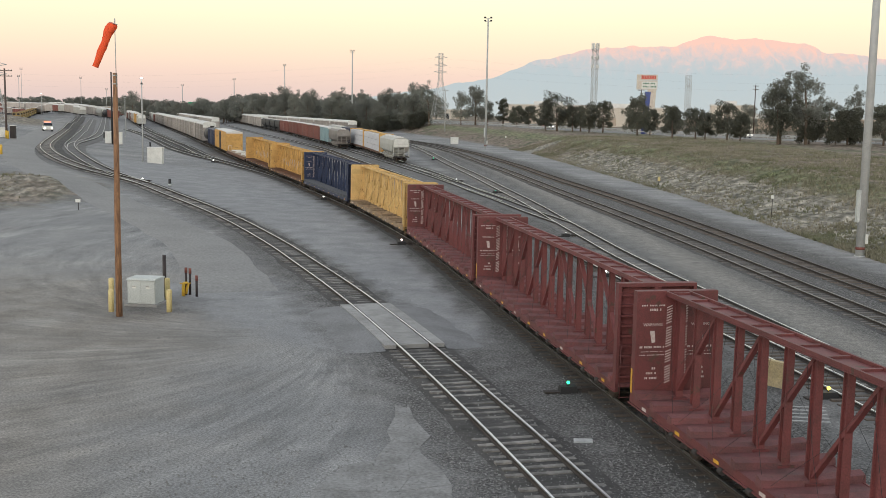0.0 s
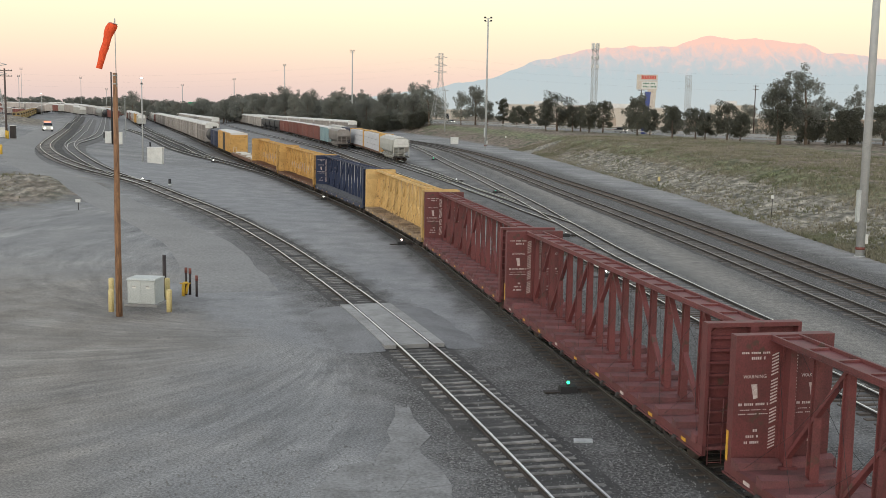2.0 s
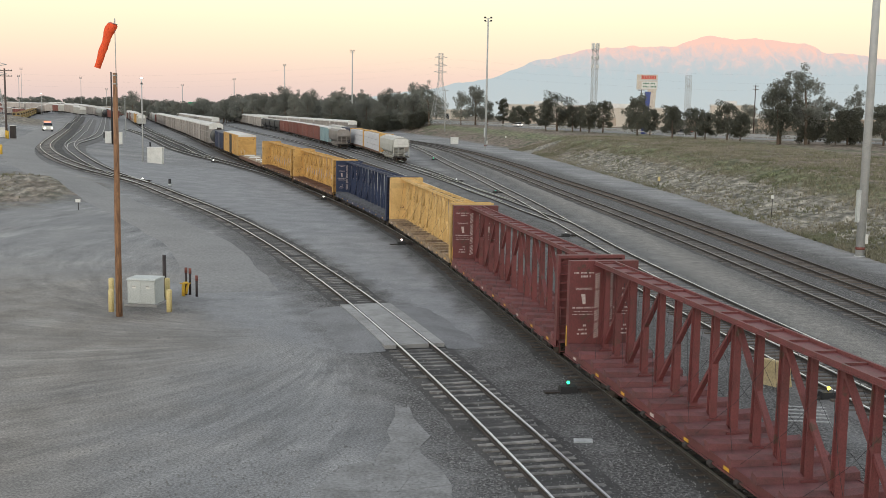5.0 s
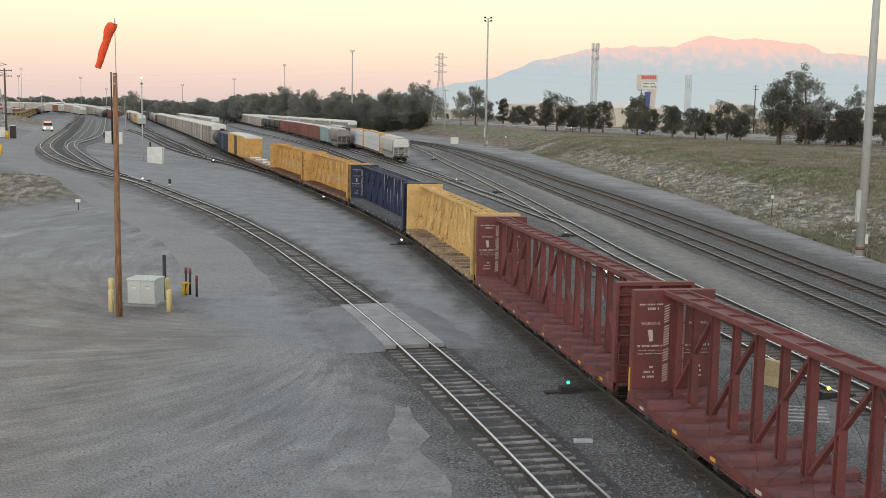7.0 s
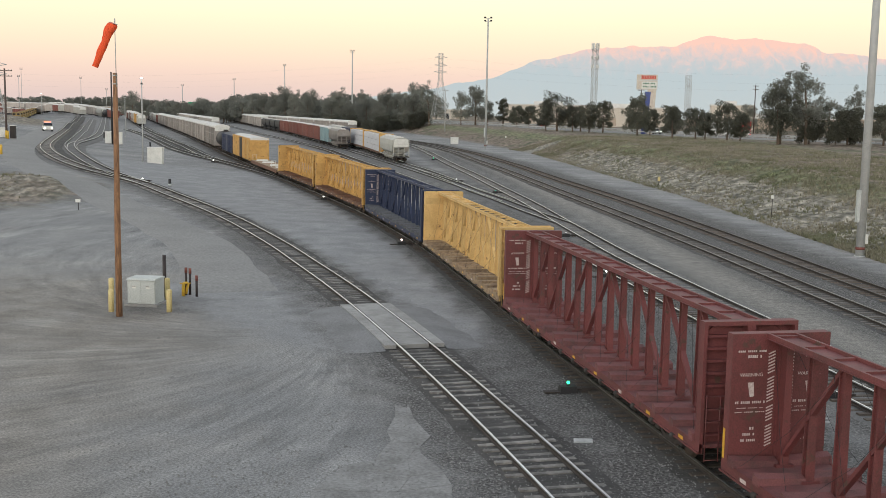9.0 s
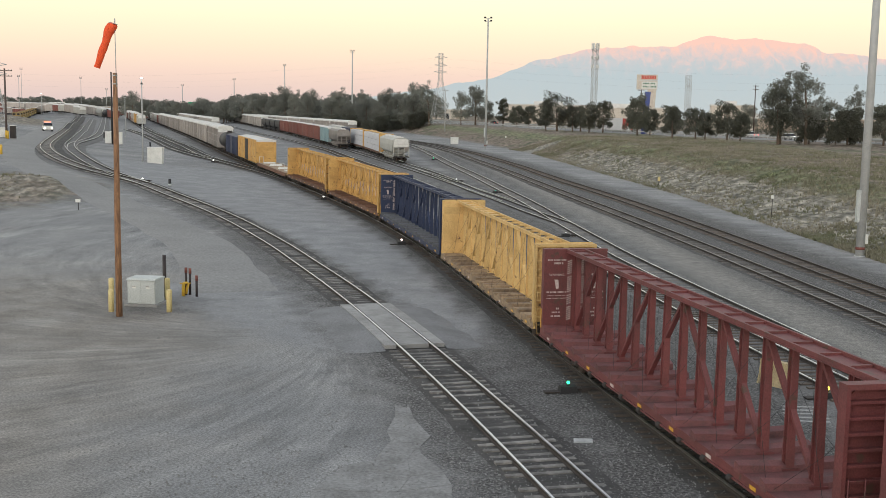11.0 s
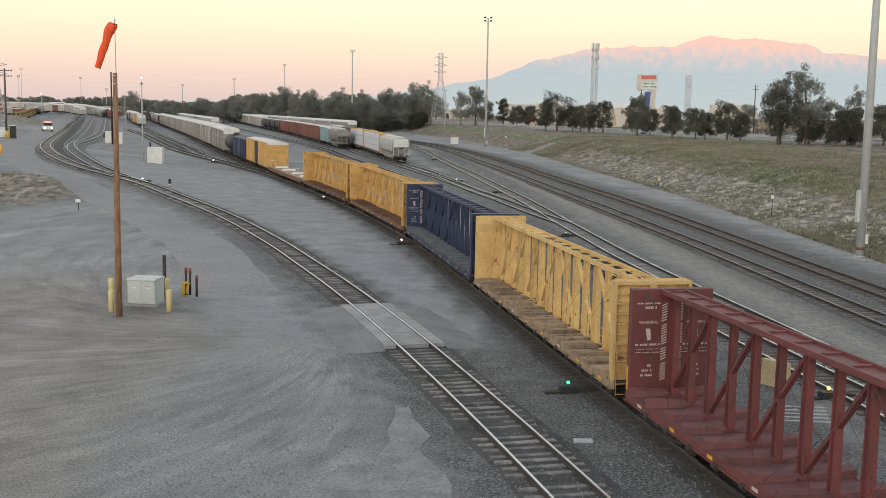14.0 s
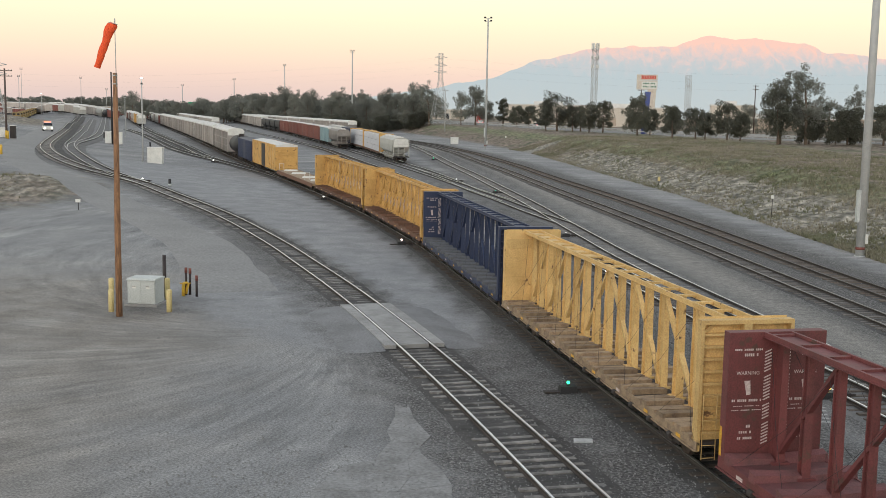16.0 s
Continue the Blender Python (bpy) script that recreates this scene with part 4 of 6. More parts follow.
S_RED = 974.1
CONSIST = [(red_three, S_RED + 2 * PITCH), (red_two, S_RED + PITCH), (red_car, S_RED), (yellow_a, S_RED - PITCH), (blue_car, S_RED - 2 * PITCH), (amber_a, S_RED - 3 * PITCH), (amber_b, S_RED - 4 * PITCH)]
CONSIST.append((bulkhead_flat("low flat car with a weathered brown deck"), 853.1))
CONSIST.append((boxcar("amber yellow boxcar with a white roof and dark door", AMBER, 22.0, 4.6), 830.0))
CONSIST.append((boxcar("dark navy blue boxcar with faded white marks", BLUE, 17.0, 4.25, BLUE_DECK, door=BLUE), 810.5))
CONSIST.append((tank_car("black tank car with a dull barrel", BLACK, 13.0), 795.5))
rack = autorack("pale grey autorack with a white rounded end hood")
RACKS = [rack] + [copy_thing(rack, Matrix()) for _ in range(9)]
for i, one in enumerate(RACKS):
    CONSIST.append((one, 774.9 - 28.4 * i))
SLAB = material("cracked_dusty_slab", (0.26, 0.26, 0.255), 0.9, dark=(0.175, 0.173, 0.168), scale=0.9, fine=9, amount=1.0, bump=0.4, bump_scale=8)


# ---- yard ground details ----
strip("service_road", [(-11.4, 58.5), (-13.8, 66), (-18.0, 78), (-23.2, 88), (-30.0, 99.5), (-38.5, 112), (-49.0, 128), (-57.5, 143.5), (-66, 166), (-75, 196), (-92, 250), (-108, 300)], 2.3, 2.3, 0.045, ASPHALT_PALE, "pale dusty asphalt service road curving beside the track", "road", step=1.5, edge=0.3, drop=0.09, follow=True)
slab = tagged(new("concrete_slab"), "broken pale concrete slab flush in the gravel", "concrete", kind="structure")


def slab_pieces():
    """Cracked pieces of old concrete with ragged outline and hairline gaps."""
    rng = random.Random(17)
    rows = [(26.4, -3.4, 0.3), (27.9, -3.1, 0.15), (29.3, -2.7, 0.0), (30.6, -2.2, -0.3), (31.7, -1.5, -0.35), (33.0, -1.45, -0.5), (34.5, -1.55, -0.7), (36.2, -1.6, -1.1)]
    grid = [[(a + (b - a) * f + rng.uniform(-0.3, 0.3) * min(1, b - a), y + rng.uniform(-0.5, 0.5)) for f in (0, 0.3, 0.62, 1.0)] for y, a, b in rows]
    for lo, hi in zip(grid, grid[1:]):
        for k in range(3):
            pts = [lo[k], lo[k + 1], hi[k + 1], hi[k]]
            cx, cy = sum(p[0] for p in pts) / 4, sum(p[1] for p in pts) / 4
            shrink = rng.uniform(0.982, 0.996)
            o = sheet("slab", [(cx + (x - cx) * shrink, cy + (y - cy) * shrink) for x, y in pts], 0.012 + rng.uniform(0, 0.008), SLAB, "")
            for key in ("category", "kind"):
                del o[key]
            o.parent = slab


slab_pieces()

PANEL = material("pale_crossing_panel", (0.33, 0.328, 0.318), 0.85, dark=(0.21, 0.208, 0.2), scale=1.2, fine=25, amount=0.8, bump=0.3, spread=0.1)
lead = Line(LEAD)
crossing = tagged(new("grade_crossing"), "worn concrete panels of a track crossing", "crossing", kind="structure")
for lo, hi in ((-1.34, -0.83), (-0.64, 0.64), (0.83, 1.34)):
    s0 = lead.near(-4.25, 55.7)
    for k in range(4):
        a, b = s0 + k * 2.53, s0 + k * 2.53 + 2.5
        bm = bmesh.new()
        va = [lead.placed(a, 0.5, 0.0) @ Vector((0, -o, h)) for o in (lo, hi) for h in (0.03, 0.21)]
        vb = [lead.placed(b, 0.5, 0.0) @ Vector((0, -o, h)) for o in (lo, hi) for h in (0.03, 0.21)]
        v = [bm.verts.new(q) for q in (va[0], va[2], va[3], va[1], vb[0], vb[2], vb[3], vb[1])]
        for f in ((0, 1, 2, 3), (7, 6, 5, 4), (0, 4, 5, 1), (1, 5, 6, 2), (2, 6, 7, 3), (3, 7, 4, 0)):
            bm.faces.new([v[i] for i in f])
        part("panel", bm, PANEL, crossing)


for side in (-1, 1):
    bm = bmesh.new()
    rows = []
    for k in range(9):
        m = lead.placed(s0 - 0.4 + k * 10.9 / 8, 0.5, 0.0)
        wob = 0.35 * noise.noise(Vector((k * 0.9, side * 3.0, 1.0)))
        end = 0.0 if 0 < k < 8 else -0.14
        row = [m @ Vector((0, side * o, h)) for o, h in ((1.36, 0.185 + end), (2.2, 0.14 + end), (3.3 + wob, -0.05))]
        row[2].z = float(ground_z(row[2].x, row[2].y)) - 0.02
        rows.append([bm.verts.new(q) for q in row])
    for a, b in zip(rows, rows[1:]):
        for k in range(2):
            bm.faces.new((a[k], a[k + 1], b[k + 1], b[k])).smooth = True
    tagged(part("asphalt_ramp", bm, ASPHALT_DARK, None), "dark worn asphalt ramp beside the crossing panels", "asphalt", kind="structure")


def on_ground(x, y, turn=0.0):
    return pose(x, y, float(ground_z(x, y)), 0, 0, turn)


# ---- windsock pole and the cabinet beside it ----
pole = thing("timber_pole", "tall brown timber pole carrying a windsock mast", "pole", m=on_ground(-15.9, 51.6))
bm = bmesh.new()
tube(bm, [(0, 0, -0.3), (0, 0, 4), (0.02, 0, 8), (0.03, 0, 11.85)], [0.16, 0.15, 0.13, 0.105], 14)
part("shaft", bm, TIMBER, pole)
bm = bmesh.new()
tube(bm, [(0.12, -0.1, 11.2), (0.1, -0.1, 14.35)], 0.022, 6)
tube(bm, [(0.1, -0.1, 13.9), (0.1, -0.1, 14.4)], 0.035, 6)
part("mast", bm, GALV, pole, "thin steel mast")
for z in (11.3, 11.7):
    bm = bmesh.new()
    tube(bm, [(0.03, 0, z), (0.03, 0, z + 0.05)], 0.118, 14)
    part("band", bm, GALV, pole)
SOCK_PIVOT = Vector((-15.86, 51.5, 14.08))


def cone_piece(bm, stations, n=20):
    """A thin-walled cloth sleeve along -z through (z, radius, x offset)."""
    rows = []
    for z, r, dx in stations:
        rows.append([bm.verts.new((dx + r * math.cos(a) * (1 + 0.10 * math.sin(3 * a + z * 5)), r * 0.85 * math.sin(a), z)) for a in (2 * math.pi * k / n for k in range(n))])
    for a, b in zip(rows, rows[1:]):
        for k in range(n):
            bm.faces.new((a[k], a[(k + 1) % n], b[(k + 1) % n], b[k])).smooth = True


windsock = thing("windsock", "bright orange cloth windsock hanging half limp", "windsock")
bm = bmesh.new()
cone_piece(bm, [(0.12, 0.15, -0.05), (0.02, 0.235, -0.06), (-0.2, 0.255, -0.08), (-0.4, 0.23, -0.1), (-0.55, 0.20, -0.1), (-0.66, 0.175, -0.1), (-0.72, 0.19, -0.1), (-0.85, 0.165, -0.1), (-0.98, 0.18, -0.1)])
part("sleeve", bm, SOCK, windsock)
bm = bmesh.new()
ring = [(-0.05 + 0.2 * math.cos(a), 0.17 * math.sin(a), 0.1 + 0.02 * math.cos(a)) for a in (2 * math.pi * k / 16 for k in range(17))]
tube(bm, ring, 0.015, 6, cap=False)
tube(bm, [(0.14, 0, 0.1), (0.02, 0, 0.1)], 0.014, 6)
part("hoop", bm, GALV, windsock)
SOCK_JOINT = Vector((-0.1, 0, -0.95))
bm = bmesh.new()
cone_piece(bm, [(0.03, 0.165, 0), (-0.2, 0.185, 0.01), (-0.45, 0.18, 0.0), (-0.7, 0.16, 0.01), (-0.95, 0.145, 0.0), (-1.2, 0.15, 0.0)])
sock_tail = part("tail", bm, SOCK, windsock)
SOCK_SWING = [(0, 24.7, 0), (0.5, 22.2, 0), (1, 18.9, 0), (1.5, 19.4, 0), (2, 20.4, 0), (2.5, 24.7, 0), (3, 27.2, 0), (3.5, 26.6, 0), (4, 24.7, 0), (5.2, 22, 8), (6.5, 21.5, 18), (7.5, 22, 14), (8.5, 25.3, 6), (10, 23.5, 4),
              (11.5, 22, 4), (12.5, 20.2, 0), (14, 22, 4), (15.5, 21.5, 10), (16, 22.5, 10)]


def sock_pose(lean, turn):
    return Matrix.Translation(SOCK_PIVOT) @ pose(0, 0, 0, 0, lean - 2.5, 0) @ pose(0, 0, 0, 0, 0, turn)


cabinet = thing("utility_cabinet", "pale grey metal cabinet on a concrete pad", "cabinet", m=on_ground(-15.5, 54.9, -8))
bm = bmesh.new()
box(bm, -0.9, 0.9, -0.72, 0.78, -0.1, 0.12)
part("pad", bm, CONCRETE, cabinet)
bm = bmesh.new()
box(bm, -0.75, 0.75, -0.58, 0.62, 0.12, 1.36)
bmesh.ops.bevel(bm, geom=bm.edges, offset=0.02, segments=2, affect="EDGES")
part("body", bm, PALE, cabinet)
bm = bmesh.new()
box(bm, -0.79, 0.79, -0.64, 0.66, 1.362, 1.45, taper=(0.97, 0.92))
part("lid", bm, PALE, cabinet)
for x0 in (-0.735, 0.012):
    bm = bmesh.new()
    box(bm, x0, x0 + 0.722, -0.605, -0.583, 0.16, 1.33)
    door = part("door", bm, PALE, cabinet)
    bm = bmesh.new()
    box(bm, x0 + 0.26, x0 + 0.46, -0.62, -0.607, 0.93, 1.07)
    part("sign_plate", bm, WHITE, door)
    bm = bmesh.new()
    tube(bm, [(x0 + 0.27, -0.64, 1.05), (x0 + 0.45, -0.64, 1.05)], 0.014, 6)
    part("handle", bm, BLACK, door)


def bollard(x, y, tall=1.15, lean=0.0):
    ob = thing("bollard", "cream yellow painted steel bollard", "bollard", "bollards round the cabinet", on_ground(x, y) @ pose(0, 0, 0, lean, lean / 2, 0))
    bm = bmesh.new()
    tube(bm, [(0, 0, -0.2), (0, 0, tall - 0.06), (0, 0, tall - 0.02), (0, 0, tall)], [0.14, 0.14, 0.12, 0.07], 14)
    part("post", bm, BOLLARD, ob)


for x, y in ((-16.65, 52.75), (-17.75, 56.3), (-13.78, 52.95), (-14.82, 56.6)):
    bollard(x, y)


def stand_pipe(x, y, tall, red_top):
    ob = thing("stand_pipe", "dark brown steel pipe standing in gravel", "pipe", "pipes by the cabinet", on_ground(x, y))
    bm = bmesh.new()
    tube(bm, [(0, 0, -0.2), (0, 0, tall)], 0.1 if tall > 1.6 else 0.065, 12)
    part("pipe", bm, PIPE_DARK, ob)
    if red_top:
        bm = bmesh.new()
        tube(bm, [(0, 0, tall - 0.28), (0, 0, tall + 0.02)], 0.078, 12)
        part("cap", bm, BOX_RED, ob, "faded red cap")


stand_pipe(-15.15, 57.3, 2.3, False)
stand_pipe(-14.15, 58.0, 1.5, True)
stand_pipe(-13.95, 58.1, 1.45, True)
stand_pipe(-13.45, 57.5, 1.15, True)
hydrant = thing("yard_hydrant", "yellow hydrant with a hose reel", "hydrant", m=on_ground(-14.2, 57.6))
bm = bmesh.new()
tube(bm, [(0, 0, -0.1), (0, 0, 0.55), (0.05, 0, 0.72), (0.25, 0, 0.74)], [0.1, 0.1, 0.09, 0.06], 10)
part("barrel", bm, YELLOW_SAFE, hydrant)
bm = bmesh.new()
tube(bm, [(0.12, 0.1, 0.1), (0.24, 0.12, 0.66)], 0.07, 8)
tube(bm, [(-0.2, 0, 0.7), (0.4, 0, 0.72)], 0.03, 8)
part("arm", bm, YELLOW_SAFE, hydrant)


# ---- masts, poles, towers ----
def light_mast(x, y, tall, lit=False, heads=2, r=0.22, boxes=False, label="tall grey steel yard light mast"):
    ob = thing("light_mast", label, "light mast", "yard light masts", on_ground(x, y))
    bm = bmesh.new()
    tube(bm, [(0, 0, -0.3), (0, 0, tall * 0.5), (0, 0, tall)], [r, r * 0.85, r * 0.6], 12)
    part("shaft", bm, GALV, ob)
    bm = bmesh.new()
    tube(bm, [(0, 0, 0), (0, 0, 0.1)], r * 1.25, 12)
    part("base_plate", bm, GALV, ob)
    bm = bmesh.new()
    reach = 1.0 if heads > 1 else 0.3
    box(bm, -reach, reach, -0.06, 0.06, tall - 0.1, tall)
    box(bm, -0.8 * reach, 0.8 * reach, -0.06, 0.06, tall - 0.9, tall - 0.8)
    part("crossarm", bm, GALV, ob)
    for k in range(heads):
        for z in (0.0, -0.8):
            bm = bmesh.new()
            u, g = (-0.75 + 1.5 * k, 1.0) if heads > 1 else (0.0, 0.5)
            box(bm, u - 0.28 * g, u + 0.28 * g, -0.3 * g, 0.2 * g, tall + z + 0.02, tall + z + 0.02 + 0.3 * g, taper=(0.8, 0.7))
            part("floodlight", bm, LAMP_WHITE if lit and z == 0.0 else BLACK, ob)
    if boxes:
        bm = bmesh.new()
        box(bm, -0.48, -0.2, -0.18, 0.18, 2.6, 5.0)
        part("panel_box", bm, PALE, ob, "pale grey equipment box")
        bm = bmesh.new()
        box(bm, 0.22, 0.5, -0.14, 0.14, 1.0, 1.7)
        tube(bm, [(0.36, 0, 1.7), (0.36, 0, 2.7)], 0.03, 6)
        part("switch_box", bm, WHITE, ob)
        bm = bmesh.new()
        tube(bm, [(0, 0, 0.55), (0, 0, 0.75)], r * 1.03, 14)
        part("band", bm, BOX_RED, ob, "faded orange band")


LAMP_WHITE = lamp_glow("lit_white_lamp", (1.0, 0.95, 0.85), 6.0)
light_mast(31.15, 78.9, 32, r=0.33, boxes=True, label="thick grey steel mast with equipment boxes")
light_mast(10.2, 268.4, 32, r=0.28, boxes=True)
light_mast(-45.6, 524.2, 36.8, r=0.4)
light_mast(-115.2, 769, 37, r=0.45)
light_mast(-44.3, 156.6, 12.2, True, 1, 0.11, label="slim mast with a lit white lamp")
light_mast(-151, 767, 29, r=0.4)
light_mast(-188, 767, 24, r=0.4)
light_mast(-76.8, 257, 9.5, False, 1, 0.1, label="slim grey lamp mast beside the tracks")
for x, y, tall in ((-300, 760, 30), (-290, 730, 26), (-258, 760, 24), (-240, 760, 18)):
    light_mast(x, y, tall, False, 2, 0.2)
light_mast(-226, 600, 12, True, 1, 0.2, label="distant mast with a lit white lamp")


def utility_pole(x, y, tall, arms, mat, turn=0.0):
    ob = thing("utility_pole", "weathered timber utility pole with crossarms", "utility pole", "utility poles", on_ground(x, y, turn))
    bm = bmesh.new()
    tube(bm, [(0, 0, -0.3), (0, 0, tall)], [0.2, 0.13], 10)
    part("shaft", bm, mat, ob)
    for z in arms:
        bm = bmesh.new()
        box(bm, -1.2, 1.2, -0.07, 0.07, tall - z - 0.12, tall - z)
        arm = part("crossarm", bm, mat, ob)
        for u in (-1.1, -0.6, 0.6, 1.1):
            bm = bmesh.new()
            tube(bm, [(u, 0, tall - z), (u, 0, tall - z + 0.18)], 0.05, 6)
            part("insulator", bm, PALE, arm)


utility_pole(-74.4, 181.4, 11.7, (0.3, 1.2), TIMBER_GREY, 20)
utility_pole(-0.1, 384, 15, (0.4,), GALV)
utility_pole(60.0, 330, 14, (0.4, 1.4), TIMBER_GREY, 30)
utility_pole(95.0, 330, 15, (0.4, 1.4), TIMBER_GREY, 30)
utility_pole(-64.2, 206.3, 13.8, (), BLACK)


def lattice_tower(x, y, tall, base, neck, arms, label, straight=False, name="lattice_tower", turn=15):
    """Four legs, X bracing panel by panel, crossarms."""
    ob = thing(name, label, "tower", "lattice towers", on_ground(x, y, turn))

    def half(z):
        return neck if straight else base + (neck - base) * min(1, z / (tall * 0.62))

    levels = [tall * (1 - (1 - k / 14) ** 1.0) for k in range(15)]
    for sx, sy in ((-1, -1), (1, -1), (1, 1), (-1, 1)):
        bm = bmesh.new()
        tube(bm, [(sx * half(a), sy * half(a), a) for a in levels], 0.065, 4, smooth_on=False)
        part("leg", bm, GALV, ob)
    for k, (a, b) in enumerate(zip(levels, levels[1:])):
        bm = bmesh.new()
        for (ux, uy), (vx, vy) in zip(((-1, -1), (1, -1), (1, 1), (-1, 1)), ((1, -1), (1, 1), (-1, 1), (-1, -1))):
            bar(bm, (ux * half(a), uy * half(a), a), (vx * half(b), vy * half(b), b), 0.06)
            bar(bm, (vx * half(a), vy * half(a), a), (ux * half(b), uy * half(b), b), 0.06)
            bar(bm, (ux * half(b), uy * half(b), b), (vx * half(b), vy * half(b), b), 0.06)
        tagged(part("bracing", bm, GALV, ob), kind="stuff")
    for z, reach in arms:
        bm = bmesh.new()
        for s2 in (-1, 1):
            bar(bm, (0, 0, z + 0.5), (s2 * reach, 0, z), 0.14)
            bar(bm, (0, 0, z - 0.4), (s2 * reach, 0, z), 0.14)
        part("crossarm", bm, GALV, ob)


lattice_tower(-2.1, 420, 27.5, 3.6, 0.75, ((26, 2.6), (23, 2.6), (20.4, 2.6)), "grey lattice pylon with three crossarms")
lattice_tower(43.0, 312, 25.2, 0.9, 0.7, ((23.5, 0.9), (21, 0.9)), "pale lattice cell tower with antenna rings", True, "cell_tower")
lattice_tower(100.5, 446, 21.5, 1.2, 0.95, ((17, 1.5),), "grey lattice tower beyond the trees", True)
lattice_tower(-97, 232, 14, 1.9, 0.5, ((13, 2.2), (11, 2.2)), "grey lattice pylon by the yard road")
for z in (18.4, 20.9, 23.6, 24.6):
    for a in range(6):
        c, s2 = math.cos(a * 1.047), math.sin(a * 1.047)
        bm = bmesh.new()
        box(bm, 43 + 1.0 * c - 0.14, 43 + 1.0 * c + 0.14, 312 + 1.0 * s2 - 0.14, 312 + 1.0 * s2 + 0.14, z + 5.9, z + 6.9)
        part("antenna", bm, WHITE, bpy.data.objects["cell_tower"]).matrix_parent_inverse = on_ground(43.0, 312, 15).inverted()


def wire(name, a, b, sag, r):
    bm = bmesh.new()
    a, b = Vector(a), Vector(b)
    tube(bm, [a.lerp(b, k / 12) - Vector((0, 0, sag * 4 * (k / 12) * (1 - k / 12))) for k in range(13)], r, 4, cap=False)
    tagged(part(name, bm, BLACK, None), "thin dark overhead power wire", "wire", "overhead wires")


for dz in (26.0, 23.0, 20.4):
    for dx in (-2.4, 2.4):
        wire("power_wire", (-2.1 + dx, 420, dz + 6), (-330, 620, dz + 8), 7, 0.004)
        wire("power_wire", (-2.1 + dx, 420, dz + 6), (240, 340, dz + 4), 5, 0.004)


# ---- small yard equipment ----
BARRIER = material("cream_concrete", (0.50, 0.40, 0.22), 0.85, dark=(0.3, 0.26, 0.2), scale=2, fine=15)


def switch_stand(x, y, colour, turn=0.0, lens=0.09):
    lens *= 0.42
    ob = thing("switch_indicator", "low dark switch machine with a lit %s lens" % colour[0], "switch indicator", "switch indicators", on_ground(x, y, turn))
    bm = bmesh.new()
    box(bm, -0.35, 0.35, -0.2, 0.2, 0.0, 0.26, taper=(0.85, 0.8))
    part("machine", bm, BLACK, ob)
    bm = bmesh.new()
    box(bm, 0.35, 1.1, -0.05, 0.05, 0.08, 0.14)
    box(bm, -0.9, -0.35, -0.16, 0.16, 0.02, 0.07)
    box(bm, 0.5, 0.85, -0.14, 0.14, 0.0, 0.2)
    part("throw_rod", bm, UNDER, ob)
    bm = bmesh.new()
    tube(bm, [(0, 0, 0.24), (0, 0, 0.32)], 0.03, 8)
    part("stem", bm, BLACK, ob)
    bm = bmesh.new()
    bmesh.ops.create_uvsphere(bm, u_segments=12, v_segments=8, radius=lens, matrix=Matrix.Translation((0, -0.02, 0.32 + lens)))
    part("lens", bm, colour[1], ob)


GREEN_GLOW, RED_GLOW = ("green", lamp_glow("green_lens", (0.04, 1.0, 0.38), 2.4)), ("pink-white", lamp_glow("pink_white_lens", (1.0, 0.78, 0.72), 7.0))
WHITE_GLOW, AMBER_GLOW = ("white", lamp_glow("white_lens", (1.0, 0.98, 0.92), 6.0)), ("amber", lamp_glow("amber_lens", (1.0, 0.72, 0.08), 4.0))
switch_stand(4.72, 38.5, GREEN_GLOW, 10, 0.15)
switch_stand(-3.2, 81.2, RED_GLOW, 15, 0.17)
switch_stand(-13.2, 116.4, WHITE_GLOW, 15, 0.16)
switch_stand(-38.4, 177, WHITE_GLOW, 20, 0.2)
switch_stand(-35.0, 123.4, WHITE_GLOW, 30, 0.18)
switch_stand(-2.1, 202, GREEN_GLOW, 10, 0.2)
switch_stand(1.7, 148.5, WHITE_GLOW, 10, 0.14)
switch_stand(6.3, 130.2, GREEN_GLOW, 10, 0.12)
switch_stand(10.2, 88.2, WHITE_GLOW, 10, 0.09)
switch_stand(10.4, 67.0, WHITE_GLOW, 10, 0.12)
switch_stand(14.3, 38.3, AMBER_GLOW, 10, 0.16)
for x, y in ((12.9, 40.2),):
    ob = thing("concrete_barrier", "short cream painted concrete barrier block", "barrier", "barrier blocks", on_ground(x, y, 128))
    bm = bmesh.new()
    box(bm, -0.6, 0.6, -0.3, 0.3, 0, 0.35, taper=(1, 0.6))
    box(bm, -0.6, 0.6, -0.18, 0.18, 0.35, 0.95, taper=(0.98, 0.7))
    part("block", bm, BARRIER, ob)
plate = tagged(sheet("steel_plate", [(4.2, 32.35), (4.25, 32.75), (4.85, 32.75), (4.8, 32.35)], 0.03, GALV, "pale bluish steel cover plate in gravel"), "", "plate")

marks = tagged(new("road_marking"), "worn white painted hatch lines on asphalt", "road marking", kind="structure")
for k in range(5):
    y = 35.2 + 0.46 * k
    x = 11.75 + 0.12 * k
    bar_mark = sheet("painted_line", [(x, y), (x + 1.5, y - 0.12), (x + 1.5, y + 0.02), (x, y + 0.14)], 0.016, FADED_PAINT, "")
    for key in ("category", "kind"):
        del bar_mark[key]
    bar_mark.parent = marks

